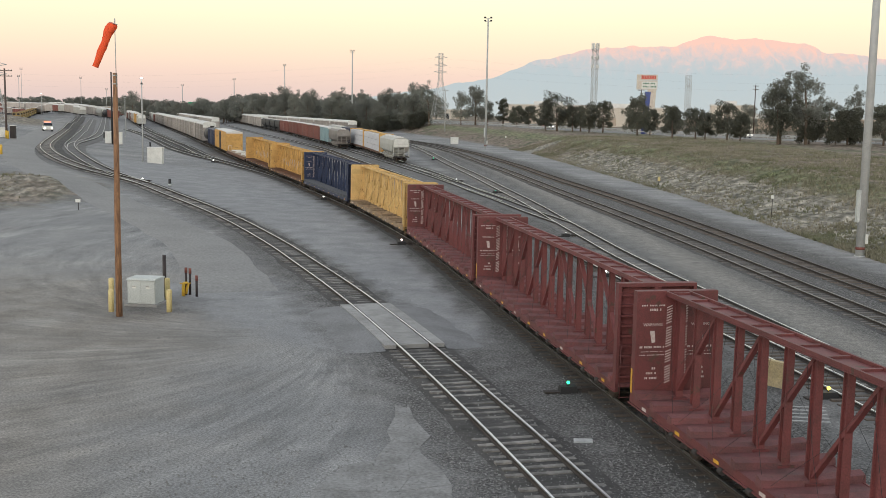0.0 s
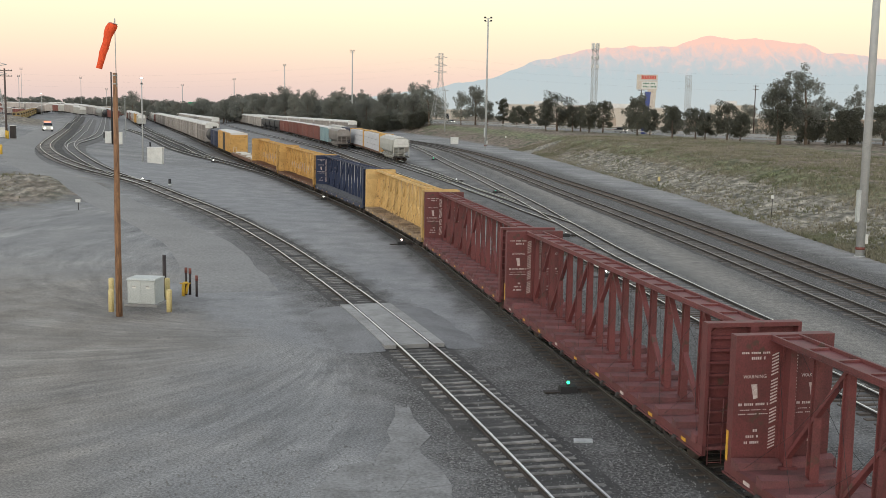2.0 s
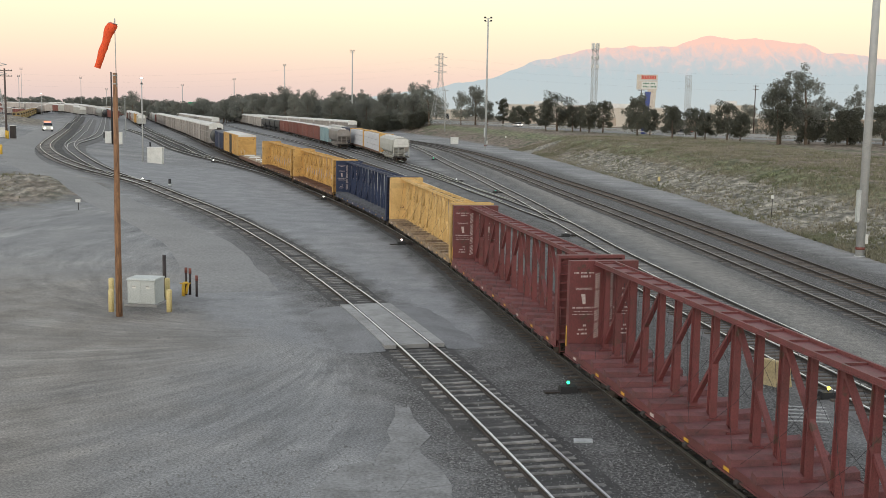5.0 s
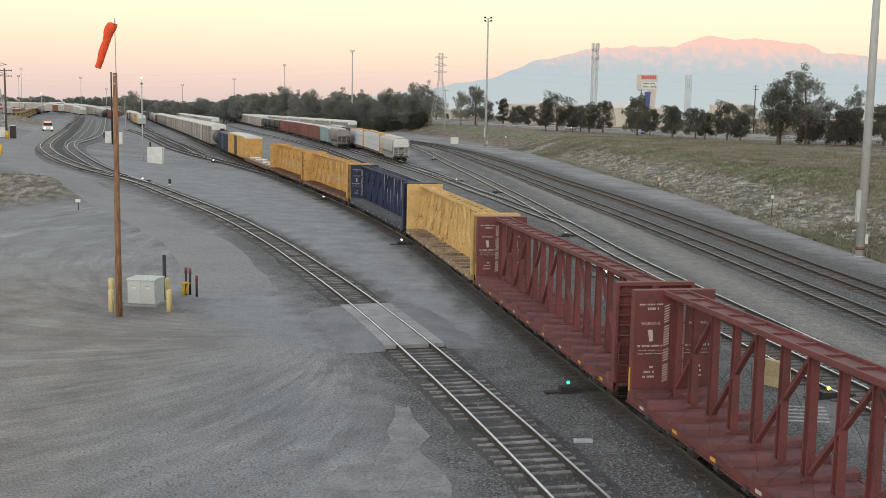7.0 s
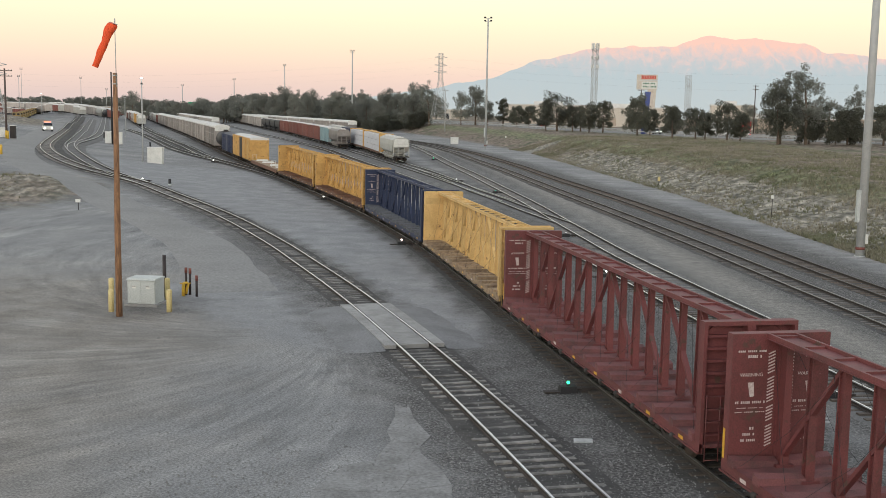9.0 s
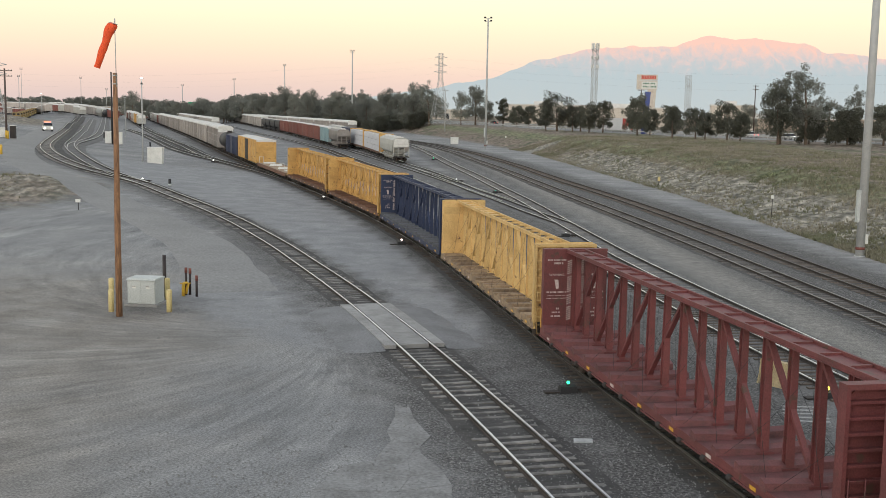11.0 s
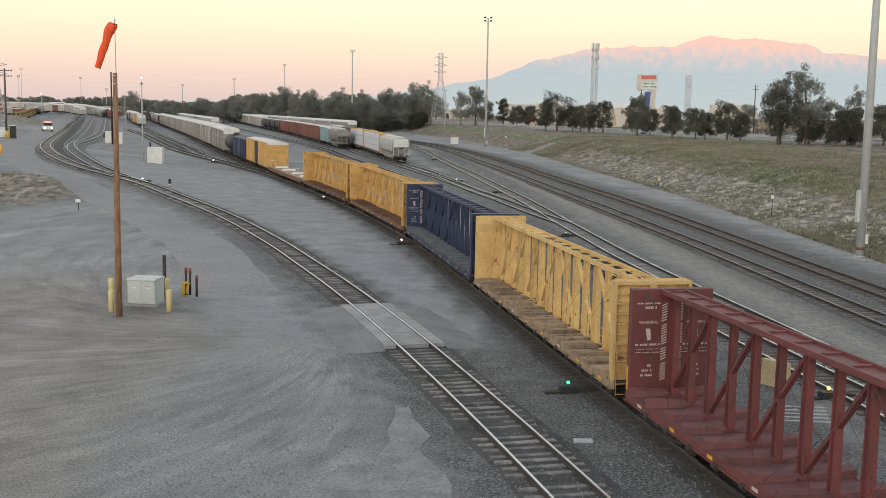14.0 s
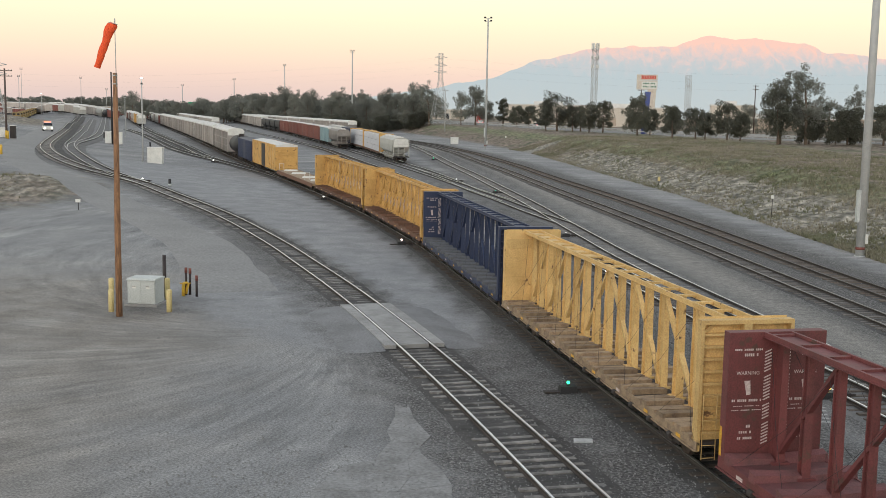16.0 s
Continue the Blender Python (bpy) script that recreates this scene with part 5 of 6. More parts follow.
shed = thing("equipment_shed", "white painted steel equipment shed on gravel", "shed", m=on_ground(-43.0, 158.6, 8))
bm = bmesh.new()
box(bm, -1.08, 1.08, -0.9, 1.5, -0.1, 2.25)
bmesh.ops.bevel(bm, geom=bm.edges, offset=0.03, segments=1, affect="EDGES")
part("body", bm, WHITE, shed)
bm = bmesh.new()
box(bm, -1.15, 1.15, -0.97, 1.57, 2.252, 2.36, taper=(0.97, 0.95))
part("roof", bm, ROOF_PALE, shed)
bm = bmesh.new()
box(bm, -0.45, 0.45, -0.94, -0.905, 0.08, 2.0)
part("door", bm, WHITE, shed)
for k, (x, y, w, h) in enumerate(((-65.0, 206.5, 0.6, 2.3), (-63.0, 206.8, 0.6, 2.4), (2.6, 290.8, 1.0, 1.9), (-75.4, 182.5, 0.6, 1.7), (-73.6, 182.2, 0.42, 2.2))):
    ob = thing("relay_cabinet", "pale painted steel relay cabinet beside the track", "cabinet", "relay cabinets", on_ground(x, y, 10))
    bm = bmesh.new()
    box(bm, -w, w, -0.5, 0.5, 0.12, h)
    part("body", bm, UNDER if k == 4 else WHITE, ob)
    bm = bmesh.new()
    box(bm, -w - 0.06, w + 0.06, -0.56, 0.56, h, h + 0.1, taper=(0.95, 0.9))
    part("lid", bm, ROOF_PALE, ob)
    bm = bmesh.new()
    box(bm, -w - 0.05, w + 0.05, -0.55, 0.55, -0.1, 0.12)
    part("pad", bm, CONCRETE, ob)


def marker(x, y, tall, w, h, mat, label):
    ob = thing("marker_post", label, "marker post", "marker posts", on_ground(x, y))
    bm = bmesh.new()
    tube(bm, [(0, 0, -0.2), (0.02, 0, tall)], 0.035, 8)
    part("stake", bm, UNDER, ob)
    bm = bmesh.new()
    box(bm, -w / 2, w / 2, -0.06, -0.036, tall - h, tall)
    part("sign_plate", bm, mat, ob)


marker(-33.0, 95.7, 1.0, 0.45, 0.3, WHITE, "small white sign on a low stake")
marker(32.4, 104.8, 2.2, 0.3, 0.35, WHITE, "white marker plate on a thin stake")
marker(29.2, 144.8, 1.3, 0.35, 0.6, BOLLARD, "pale yellow marker plate on a stake")
marker(16.6, 291.7, 1.4, 0.3, 0.6, WHITE, "white marker stake on the field")
for x, y, tall in ((-31.2, 120.9, 0.85), (-70.6, 221.5, 1.6), (-69.8, 221.5, 1.6), (-56.0, 203.0, 1.4)):
    ob = thing("dwarf_post", "short dark steel post beside the track", "post", "dark trackside posts", on_ground(x, y))
    bm = bmesh.new()
    tube(bm, [(0, 0, -0.1), (0, 0, tall)], 0.16, 10)
    part("post", bm, BLACK, ob)
    bm = bmesh.new()
    tube(bm, [(0, 0, 0), (0, 0, 0.3)], 0.2, 10)
    part("collar", bm, PALE, ob)
for x, y in ((-73.6, 180.0), (-74.3, 181.0), (-58.2, 140.0), (-92.0, 246.0)):
    ob = thing("bollard", "yellow painted steel bollard by the road", "bollard", "yellow roadside bollards", on_ground(x, y))
    bm = bmesh.new()
    tube(bm, [(0, 0, -0.1), (0, 0, 1.25), (0, 0, 1.32)], [0.16, 0.16, 0.1], 10)
    part("post", bm, YELLOW_SAFE, ob)


def vehicle(name, label, paint, length=4.6, height=1.5, width=1.85, cab=(0.30, 0.78), group="", beacon=False, category="car"):
    """A road vehicle: body, cabin with glass, four wheels, lamps; x points forward."""
    ob = thing(name, label, category, group)
    bm = bmesh.new()
    h = length / 2
    box(bm, -h, h, -width / 2, width / 2, 0.35, height * 0.62)
    bmesh.ops.bevel(bm, geom=bm.edges, offset=0.12, segments=2, affect="EDGES")
    part("body", bm, paint, ob)
    a, b = -h + length * cab[0], -h + length * cab[1]
    bm = bmesh.new()
    box(bm, a, b, -width / 2 + 0.08, width / 2 - 0.08, height * 0.6, height * 0.95, taper=(0.72, 0.84))
    part("cabin_glass", bm, GLASS_DARK, ob)
    bm = bmesh.new()
    box(bm, a + length * 0.07, b - length * 0.07, -width / 2 + 0.2, width / 2 - 0.2, height * 0.95, height)
    part("roof", bm, paint, ob)
    for x in (-h * 0.62, h * 0.62):
        for s2 in (-1, 1):
            bm = bmesh.new()
            tube(bm, [(x, s2 * (width / 2 - 0.2), 0.34), (x, s2 * (width / 2 + 0.01), 0.34)], 0.34, 14)
            wheel = part("wheel", bm, BLACK, ob)
            bm = bmesh.new()
            tube(bm, [(x, s2 * (width / 2 + 0.012), 0.34), (x, s2 * (width / 2 + 0.02), 0.34)], 0.2, 10)
            part("rim", bm, GALV, wheel)
    for s2 in (-1, 1):
        bm = bmesh.new()
        box(bm, h - 0.02, h + 0.02, s2 * width * 0.36 - 0.16, s2 * width * 0.36 + 0.16, 0.62, 0.84)
        part("headlight", bm, LAMP_WHITE, ob)
        bm = bmesh.new()
        box(bm, -h - 0.02, -h + 0.02, s2 * width * 0.4 - 0.1, s2 * width * 0.4 + 0.1, 0.62, 0.9)
        part("taillight", bm, TAIL_RED, ob)
    if beacon:
        bm = bmesh.new()
        box(bm, -0.3, 0.0, -0.6, 0.6, height, height + 0.16)
        part("beacon", bm, BEACON, ob, "lit red roof beacon")
        bm = bmesh.new()
        for y in (-0.8, 0.8):
            tube(bm, [(-h + 0.3, y, height * 0.6), (-h + 0.3, y, height + 0.2), (-0.2, y, height + 0.2)], 0.05, 6)
        part("rack", bm, WHITE, ob)
    return ob


TAIL_RED, BEACON = lamp_glow("red_tail_lamp", (1.0, 0.05, 0.03), 2.0), lamp_glow("red_beacon_lamp", (1.0, 0.12, 0.06), 5.0)
truck_white = vehicle("pickup_truck", "white pickup truck with lit headlights and red beacon", WHITE, 5.6, 1.95, 2.0, (0.42, 0.8), "", True, "truck")
truck_white.matrix_world = on_ground(-86.2, 232, -67)


# ---- parked cars ----
def hopper(label, group, paint=None, length=17.0):
    """A covered hopper: rounded sides, sloped ends over open platforms, roof hatches, outlets."""
    paint = paint or HOPPER
    car = thing("covered_hopper", label, "freight car", group)
    h = length / 2 - 0.7
    ring = [(0.55, 0.95), (1.45, 1.9), (1.55, 3.0), (1.45, 3.9), (0.9, 4.25), (-0.9, 4.25), (-1.45, 3.9), (-1.55, 3.0), (-1.45, 1.9), (-0.55, 0.95)]
    bm = bmesh.new()
    rows = []
    for x in (-h + 0.2, h - 0.2):
        row = []
        for y, z in ring:
            lift = max(0.0, 2.9 - z)
            row.append(bm.verts.new((x - math.copysign(lift * 0.95, x), y, max(z, 1.2))))
        rows.append(row)
    n = len(ring)
    for k in range(n):
        bm.faces.new((rows[0][k], rows[0][(k + 1) % n], rows[1][(k + 1) % n], rows[1][k]))
    bm.faces.new(rows[0])
    bm.faces.new(rows[1])
    part("body", bm, paint, car)
    bm = bmesh.new()
    box(bm, -h, h, -0.5, 0.5, 4.25, 4.4)
    for k in range(8):
        x = -h + 1 + (2 * h - 2) * k / 7
        box(bm, x - 0.4, x + 0.4, -0.35, 0.35, 4.4, 4.48)
    part("roof_hatch", bm, ROOF_PALE, car)
    for k in range(3):
        x = -h * 0.5 + h * 0.5 * k
        bm = bmesh.new()
        box(bm, x - 1.3, x + 1.3, -0.9, 0.9, 0.4, 1.3, taper=(1.4, 1.4))
        part("outlet", bm, paint, car)
    for s2 in (-1, 1):
        bm = bmesh.new()
        for y in (-1.4, 1.4, -0.55, 0.55):
            box(bm, min(s2 * (h - 0.05), s2 * (h + 0.05)), max(s2 * (h - 0.05), s2 * (h + 0.05)), y - 0.06, y + 0.06, 0.95, 4.0 if abs(y) > 1 else 2.6)
        for z in (1.5, 2.0, 2.6, 3.2):
            box(bm, min(s2 * h, s2 * (h + 0.04)), max(s2 * h, s2 * (h + 0.04)), -1.45, 1.45, z, z + 0.05)
        part("end_frame", bm, paint, car)
        bm = bmesh.new()
        box(bm, min(s2 * (h - 2.0), s2 * (h + 0.1)), max(s2 * (h - 2.0), s2 * (h + 0.1)), -1.45, 1.45, 0.85, 1.0)
        part("end_platform", bm, UNDER, car)
        bm = bmesh.new()
        box(bm, min(s2 * (h - 0.12), s2 * (h - 0.06)), max(s2 * (h - 0.12), s2 * (h - 0.06)), -1.5, 1.5, 2.75, 4.1, taper=(1, 0.75))
        part("end_plate", bm, WHITE if paint is HOPPER else paint, car)
        bm = bmesh.new()
        box(bm, -h, h, min(s2 * 1.4, s2 * 1.5), max(s2 * 1.4, s2 * 1.5), 0.9, 1.1)
        part("side_sill", bm, paint, car)
    wheel_truck(car, -h + 1.3)
    wheel_truck(car, h - 1.3)
    couplers(car, h)
    return car


def lumber_car(label, group):
    """A loaded centerbeam: frames at both ends and stacks of wrapped lumber."""
    car = thing("lumber_car", label, "freight car", group)
    bm = bmesh.new()
    box(bm, -11.4, 11.4, -1.4, 1.4, 0.7, 1.0)
    part("deck", bm, RUST_DECK, car)
    for s2 in (-1, 1):
        bm = bmesh.new()
        box(bm, min(s2 * 11.2, s2 * 11.4), max(s2 * 11.2, s2 * 11.4), -1.4, 1.4, 1.0, 4.5)
        part("bulkhead", bm, AMBER, car)
    bm = bmesh.new()
    box(bm, -11.2, 11.2, -0.4, 0.4, 4.35, 4.48)
    part("top_chord", bm, AMBER, car)
    for s2 in (-1, 1):
        for k in range(5):
            for j in range(3):
                bm = bmesh.new()
                box(bm, -11 + k * 4.4, -6.75 + k * 4.4, min(s2 * 0.15, s2 * 1.36), max(s2 * 0.15, s2 * 1.36), 1.05 + j * 1.08, 2.07 + j * 1.08)
                part("wrapped_pack", bm, WRAP, car)
    wheel_truck(car, -8.6)
    wheel_truck(car, 8.6)
    couplers(car, 11.4)
    return car


def string(line, s, cars, flip=False):
    """Parks copies one behind the other from s away from the eye."""
    for master, length in cars:
        s -= length / 2
        m = line.placed(s, 5.0)
        copy_thing(master, m)
        s -= length / 2 + 0.15


PARKED = "cars parked in the yard"
m_hopper = hopper("light grey covered hopper with open end platforms", PARKED)
m_hopper_rust = hopper("grey covered hopper with a rust-brown end", PARKED, AUTORACK, 16.0)
m_lumber = lumber_car("loaded lumber car with white wrapped stacks", PARKED)
m_red_box = boxcar("brown-red boxcar with dusty lower sides", BOX_RED, 16.5, 4.5, ROOF_PALE, PARKED, BOX_RED)
m_teal_box = boxcar("faded pale teal boxcar", BOX_TEAL, 16.5, 4.5, ROOF_PALE, PARKED, BOX_TEAL)
m_blue_box = boxcar("dark navy boxcar parked behind lumber", BLUE, 17.0, 4.6, BLUE_DECK, PARKED, BLUE)
m_dark_tank = tank_car("black tank car parked in the yard", BLACK, 15.0, PARKED)
m_grey_box = boxcar("grey-brown boxcar in a parked string", AUTORACK, 17.0, 4.7, ROOF_PALE, PARKED, AUTORACK)
m_yellow_box = boxcar("amber boxcar at the end of a string", AMBER, 17.0, 4.8, ROOF_PALE, PARKED, AMBER)
m_rack = autorack("grey-brown autorack in a parked string", PARKED)
m_long_red = boxcar("long brown-red boxcar with dusty lower sides", BOX_RED, 28.0, 4.6, ROOF_PALE, PARKED, BOX_RED, ribs=18)
m_dark_hopper = hopper("black covered hopper with dusty sides", PARKED, BLACK)
line_b, line_c = Line(YARD_B), Line(YARD_C)
string(line_b, line_b.near(-7.6, 188.6), [(m_hopper, 17), (m_lumber, 24), (m_lumber, 24), (m_blue_box, 17), (m_hopper, 17), (m_hopper, 17)])
string(line_c, line_c.near(-22.9, 240), [(m_hopper_rust, 16), (m_teal_box, 16.5)] + [(m_long_red, 28)] * 4 + [(m_dark_hopper, 17)] * 4 + [(m_rack, 28)] * 9)
m_far_a = far_rack("pale grey autorack in a far parked string", AUTORACK, PARKED)
m_far_b = far_rack("white roofed grey boxcar in a far parked string", HOPPER, PARKED, 9.0, 4.4)
m_far_c = far_rack("brown-red boxcar in a far parked string", BOX_RED, PARKED, 9.0, 4.4)
for pts, cars in (([(-330, 1250), (-210, 800), (-118, 500), (-82, 385)], [m_far_a] * 9), ([(-300, 1000), (-190, 640), (-135, 470), (-116, 410)], [m_far_b, m_far_c, m_far_b, m_far_b, m_far_a, m_far_a, m_far_b, m_far_c, m_far_a]),
                  ([(-420, 1010), (-270, 690), (-200, 560), (-168, 500)], [m_far_b, m_far_a, m_far_b, m_far_c, m_far_a, m_far_a, m_far_b]), ([(-700, 1000), (-420, 850), (-300, 780), (-205, 690)], [m_far_c, m_far_b, m_far_a, m_far_c, m_far_b, m_far_a, m_far_a, m_far_c, m_far_c, m_far_b])):
    far_line = Line(pts)
    string(far_line, far_line.s[-1] - 6, [(c, 28.2 if c is m_far_a else 19.0) for c in cars])
line_e = Line([(-230, 940), (-141, 690), (-97.6, 550), (-62, 440), (-29.3, 340), (-26, 330)])
string(line_e, line_e.near(-29.3, 340), [(m_rack, 28)] * 14)
line_f = Line([(-330, 1010), (-178, 600), (-139, 480), (-112, 396)])
string(line_f, line_f.near(-124, 433), [(m_yellow_box, 17), (m_hopper, 17), (m_grey_box, 17), (m_hopper, 17), (m_red_box, 16.5)])
line_g = Line([(-760, 1000), (-480, 850), (-317, 745), (-250, 660), (-195, 580), (-158, 512), (-140, 470)])
string(line_g, line_g.near(-156, 508), [(m_red_box, 16.5), (m_dark_tank, 15), (m_hopper, 17), (m_grey_box, 17), (m_rack, 28), (m_hopper, 17), (m_grey_box, 17), (m_rack, 28), (m_red_box, 16.5), (m_grey_box, 17), (m_hopper, 17), (m_red_box, 16.5), (m_red_box, 16.5), (m_grey_box, 17), (m_red_box, 16.5)])
for i in range(14):
    master = (m_red_box, m_hopper, m_grey_box, m_hopper_rust, m_dark_tank)[(0, 1, 1, 2, 3, 1, 4, 2, 1, 0, 3, 2, 1, 2)[i]]
    one = copy_thing(master, Matrix())
    one["group"] = "cars of the moving train"
    CONSIST.append((one, 774.9 - 28.4 * 9 - 14.2 - 9.0 - 17.3 * i))
for one in (m_hopper, m_hopper_rust, m_lumber, m_red_box, m_teal_box, m_blue_box, m_dark_tank, m_dark_hopper, m_long_red, m_grey_box, m_yellow_box, m_rack, m_far_a, m_far_b, m_far_c):
    for o in (*one.children_recursive, one):
        bpy.data.objects.remove(o)


def locomotive(label, m):
    ob = thing("locomotive", label, "locomotive", "parked locomotives", m)
    for nm, dims, mat in (("hood", (-9.5, 5.5, -0.95, 0.95, 1.6, 4.2), LOCO_YELLOW), ("cab", (5.5, 8.2, -1.5, 1.5, 1.6, 4.6), LOCO_YELLOW), ("nose", (8.2, 10.3, -0.9, 0.9, 1.6, 3.2), LOCO_YELLOW), ("frame", (-10.8, 10.8, -1.5, 1.5, 1.1, 1.6), UNDER), ("fuel_tank", (-3, 3, -1.2, 1.2, 0.35, 1.1), UNDER)):
        bm = bmesh.new()
        box(bm, *dims)
        bmesh.ops.bevel(bm, geom=bm.edges, offset=0.08, segments=1, affect="EDGES")
        part(nm, bm, mat, ob)
    for y in (-0.8, 0.8):
        bm = bmesh.new()
        box(bm, 8.19, 8.23, y - 0.45, y + 0.45, 3.5, 4.2)
        part("windscreen", bm, GLASS_DARK, ob)
    bm = bmesh.new()
    for x in (-8.5, -7, -5, -3, 0, 3):
        tube(bm, [(x, 0, 4.2), (x, 0, 4.42)], 0.6, 12)
    part("roof_fan", bm, UNDER, ob)
    for s2 in (-1, 1):
        bm = bmesh.new()
        for x in np.arange(-10, 5, 1.5):
            tube(bm, [(x, s2 * 1.42, 1.6), (x, s2 * 1.42, 2.6)], 0.03, 5)
        tube(bm, [(-10, s2 * 1.42, 2.6), (5, s2 * 1.42, 2.6)], 0.03, 5)
        part("handrail", bm, BOLLARD, ob)
    wheel_truck(ob, -6.5)
    wheel_truck(ob, 6.5)
    return ob


loco_line = Line([(-290, 780), (-248, 650), (-180, 450), (-171, 424)])
for k in range(9):
    s = loco_line.near(-178, 444) - 11 - k * 22.3
    locomotive("dusty yellow diesel locomotive parked in a row", loco_line.placed(s, 6.0, 0.05))


# ---- highway, buildings and sign beyond the field ----
HIGHWAY = [(-180, 900), (-60, 600), (14, 432), (50, 318), (74, 268), (99, 228), (150, 160), (230, 60)]
highway = Line(HIGHWAY, 6.0)
strip("highway", HIGHWAY, 7.5, 7.5, 0.08, ASPHALT_PALE, "pale grey asphalt highway across the field", "road", step=6.0, edge=0.6, drop=0.3)
rail_top = tagged(new("guard_rail"), "grey steel guard rail along the highway", "guard rail", kind="structure")
for side, sp in ((7.8, 4.0), (-7.8, 4.0)):
    bm = bmesh.new()
    pts = [highway.placed(s, 3, 0.0) @ Vector((0, side, 0.75)) for s in np.arange(150, highway.s[-1] - 60, 8)]
    for a, b in zip(pts, pts[1:]):
        bar(bm, a, b, 0.08, 0.34)
    part("beam", bm, GALV, rail_top)
    for k, s in enumerate(np.arange(430, highway.s[-1] - 120, sp)):
        bm = bmesh.new()
        q = highway.placed(s, 3, 0.0) @ Vector((0, side, 0))
        box(bm, q.x - 0.08, q.x + 0.08, q.y - 0.08, q.y + 0.08, q.z, q.z + 0.8)
        part("post", bm, GALV, rail_top)

CREAM = material("cream_building_wall", (0.62, 0.56, 0.48), 0.85, dark=(0.5, 0.45, 0.4), scale=0.1, fine=3)
TAN = material("tan_building_wall", (0.45, 0.37, 0.30), 0.85, dark=(0.36, 0.3, 0.25), scale=0.1, fine=3)


def warehouse(x, y, w, d, h, mat, turn, label):
    ob = thing("warehouse", label, "building", "buildings beyond the highway", on_ground(x, y, turn))
    bm = bmesh.new()
    box(bm, -w / 2, w / 2, -d / 2, d / 2, -1, h)
    part("wall", bm, mat, ob)
    bm = bmesh.new()
    box(bm, -w / 2 - 0.2, w / 2 + 0.2, -d / 2 - 0.2, d / 2 + 0.2, h, h + 0.5)
    box(bm, -w * 0.2, w * 0.1, -d * 0.2, d * 0.2, h + 0.5, h + 2.0)
    part("roof", bm, ROOF_PALE, ob)
    n = int(w / 7)
    for k in range(n):
        u = -w / 2 + w * (k + 0.5) / n
        bm = bmesh.new()
        box(bm, u - 1.6, u + 1.6, -d / 2 - 0.06, -d / 2 + 0.02, 0.2, 3.4)
        part("door" if k % 2 else "window", bm, TAN if k % 2 else GLASS_DARK, ob)
    for k in range(n + 1):
        u = -w / 2 + w * k / n
        bm = bmesh.new()
        box(bm, u - 0.15, u + 0.15, -d / 2 - 0.12, -d / 2 + 0.02, 0, h)
        part("pilaster", bm, mat, ob)


warehouse(52, 520, 46, 30, 8.5, CREAM, -4, "low cream warehouse with roof units")
warehouse(75, 455, 34, 24, 7.5, CREAM, -8, "cream industrial building behind trees")
warehouse(128, 430, 60, 30, 4.2, TAN, -10, "tan industrial building behind the highway")
warehouse(112, 420, 16, 12, 9.0, CREAM, -10, "pale cream block with a flat roof")
warehouse(185, 430, 50, 30, 4.5, TAN, -16, "long tan building beyond the trees")
warehouse(-20, 660, 60, 25, 5.5, CREAM, 10, "pale building among trees")
warehouse(-330, 900, 120, 30, 2.6, TAN, 12, "long low building across the yard")
warehouse(-560, 1000, 140, 30, 3.2, CREAM, 16, "pale industrial sheds far across the yard")
warehouse(-190, 1050, 90, 30, 8, CREAM, 6, "pale low sheds beyond the yard")

sign = thing("roadside_sign", "tall roadside sign with a white changeable panel on a slanted pylon", "sign", m=on_ground(54.8, 292, -8) @ pose(0, 0, 1.9))
bm = bmesh.new()
v = [bm.verts.new(c) for c in ((-1.0, -0.5, -2), (1.6, -0.5, -2), (2.3, -0.5, 10.3), (0.0, -0.5, 10.3), (-1.0, 0.6, -2), (1.6, 0.6, -2), (2.3, 0.6, 10.3), (0.0, 0.6, 10.3))]
for f in ((0, 1, 2, 3), (7, 6, 5, 4), (0, 4, 5, 1), (1, 5, 6, 2), (2, 6, 7, 3), (3, 7, 4, 0)):
    bm.faces.new([v[i] for i in f])
part("pylon", bm, CREAM, sign)
bm = bmesh.new()
bar(bm, (-0.65, -0.15, -2), (0.1, -0.15, 9.6), 0.8, 1.5)
part("blue_fin", bm, material("sign_blue", (0.06, 0.09, 0.28), 0.5, fine=10), sign)
bm = bmesh.new()
box(bm, -3.0, 2.5, -0.7, 0.7, 10.2, 12.6)
part("panel_case", bm, CREAM, sign)
bm = bmesh.new()
box(bm, -1.7, 2.4, -0.74, -0.705, 10.4, 12.3)
panel = part("message_panel", bm, WHITE, sign)
SIGN_GREEN, SIGN_RED = material("sign_green_letters", (0.08, 0.22, 0.14), 0.6, fine=10), material("sign_red_letters", (0.6, 0.09, 0.06), 0.6, fine=10)
for z, n, w in ((11.6, 8, 0.3), (10.75, 9, 0.26)):
    for k in range(n):
        if k != 4:
            bm = bmesh.new()
            box(bm, -1.3 + k * 0.4, -1.3 + k * 0.4 + w, -0.76, -0.745, z, z + 0.42)
            part("letter_bar", bm, SIGN_GREEN, panel)
bm = bmesh.new()
box(bm, -3.0, 2.5, -0.6, 0.6, 12.7, 14.2)
head = part("header_panel", bm, CREAM, sign)
for k in range(9):
    bm = bmesh.new()
    box(bm, -1.8 + k * 0.44, -1.8 + k * 0.44 + 0.34, -0.64, -0.605, 12.95, 13.95)
    part("letter_bar", bm, SIGN_RED, head)
green_sign = thing("highway_sign", "small green highway sign on posts among trees", "sign", m=on_ground(-165, 700, 0))
bm = bmesh.new()
box(bm, -3.0, 3.0, -0.1, 0.1, 7, 11.5)
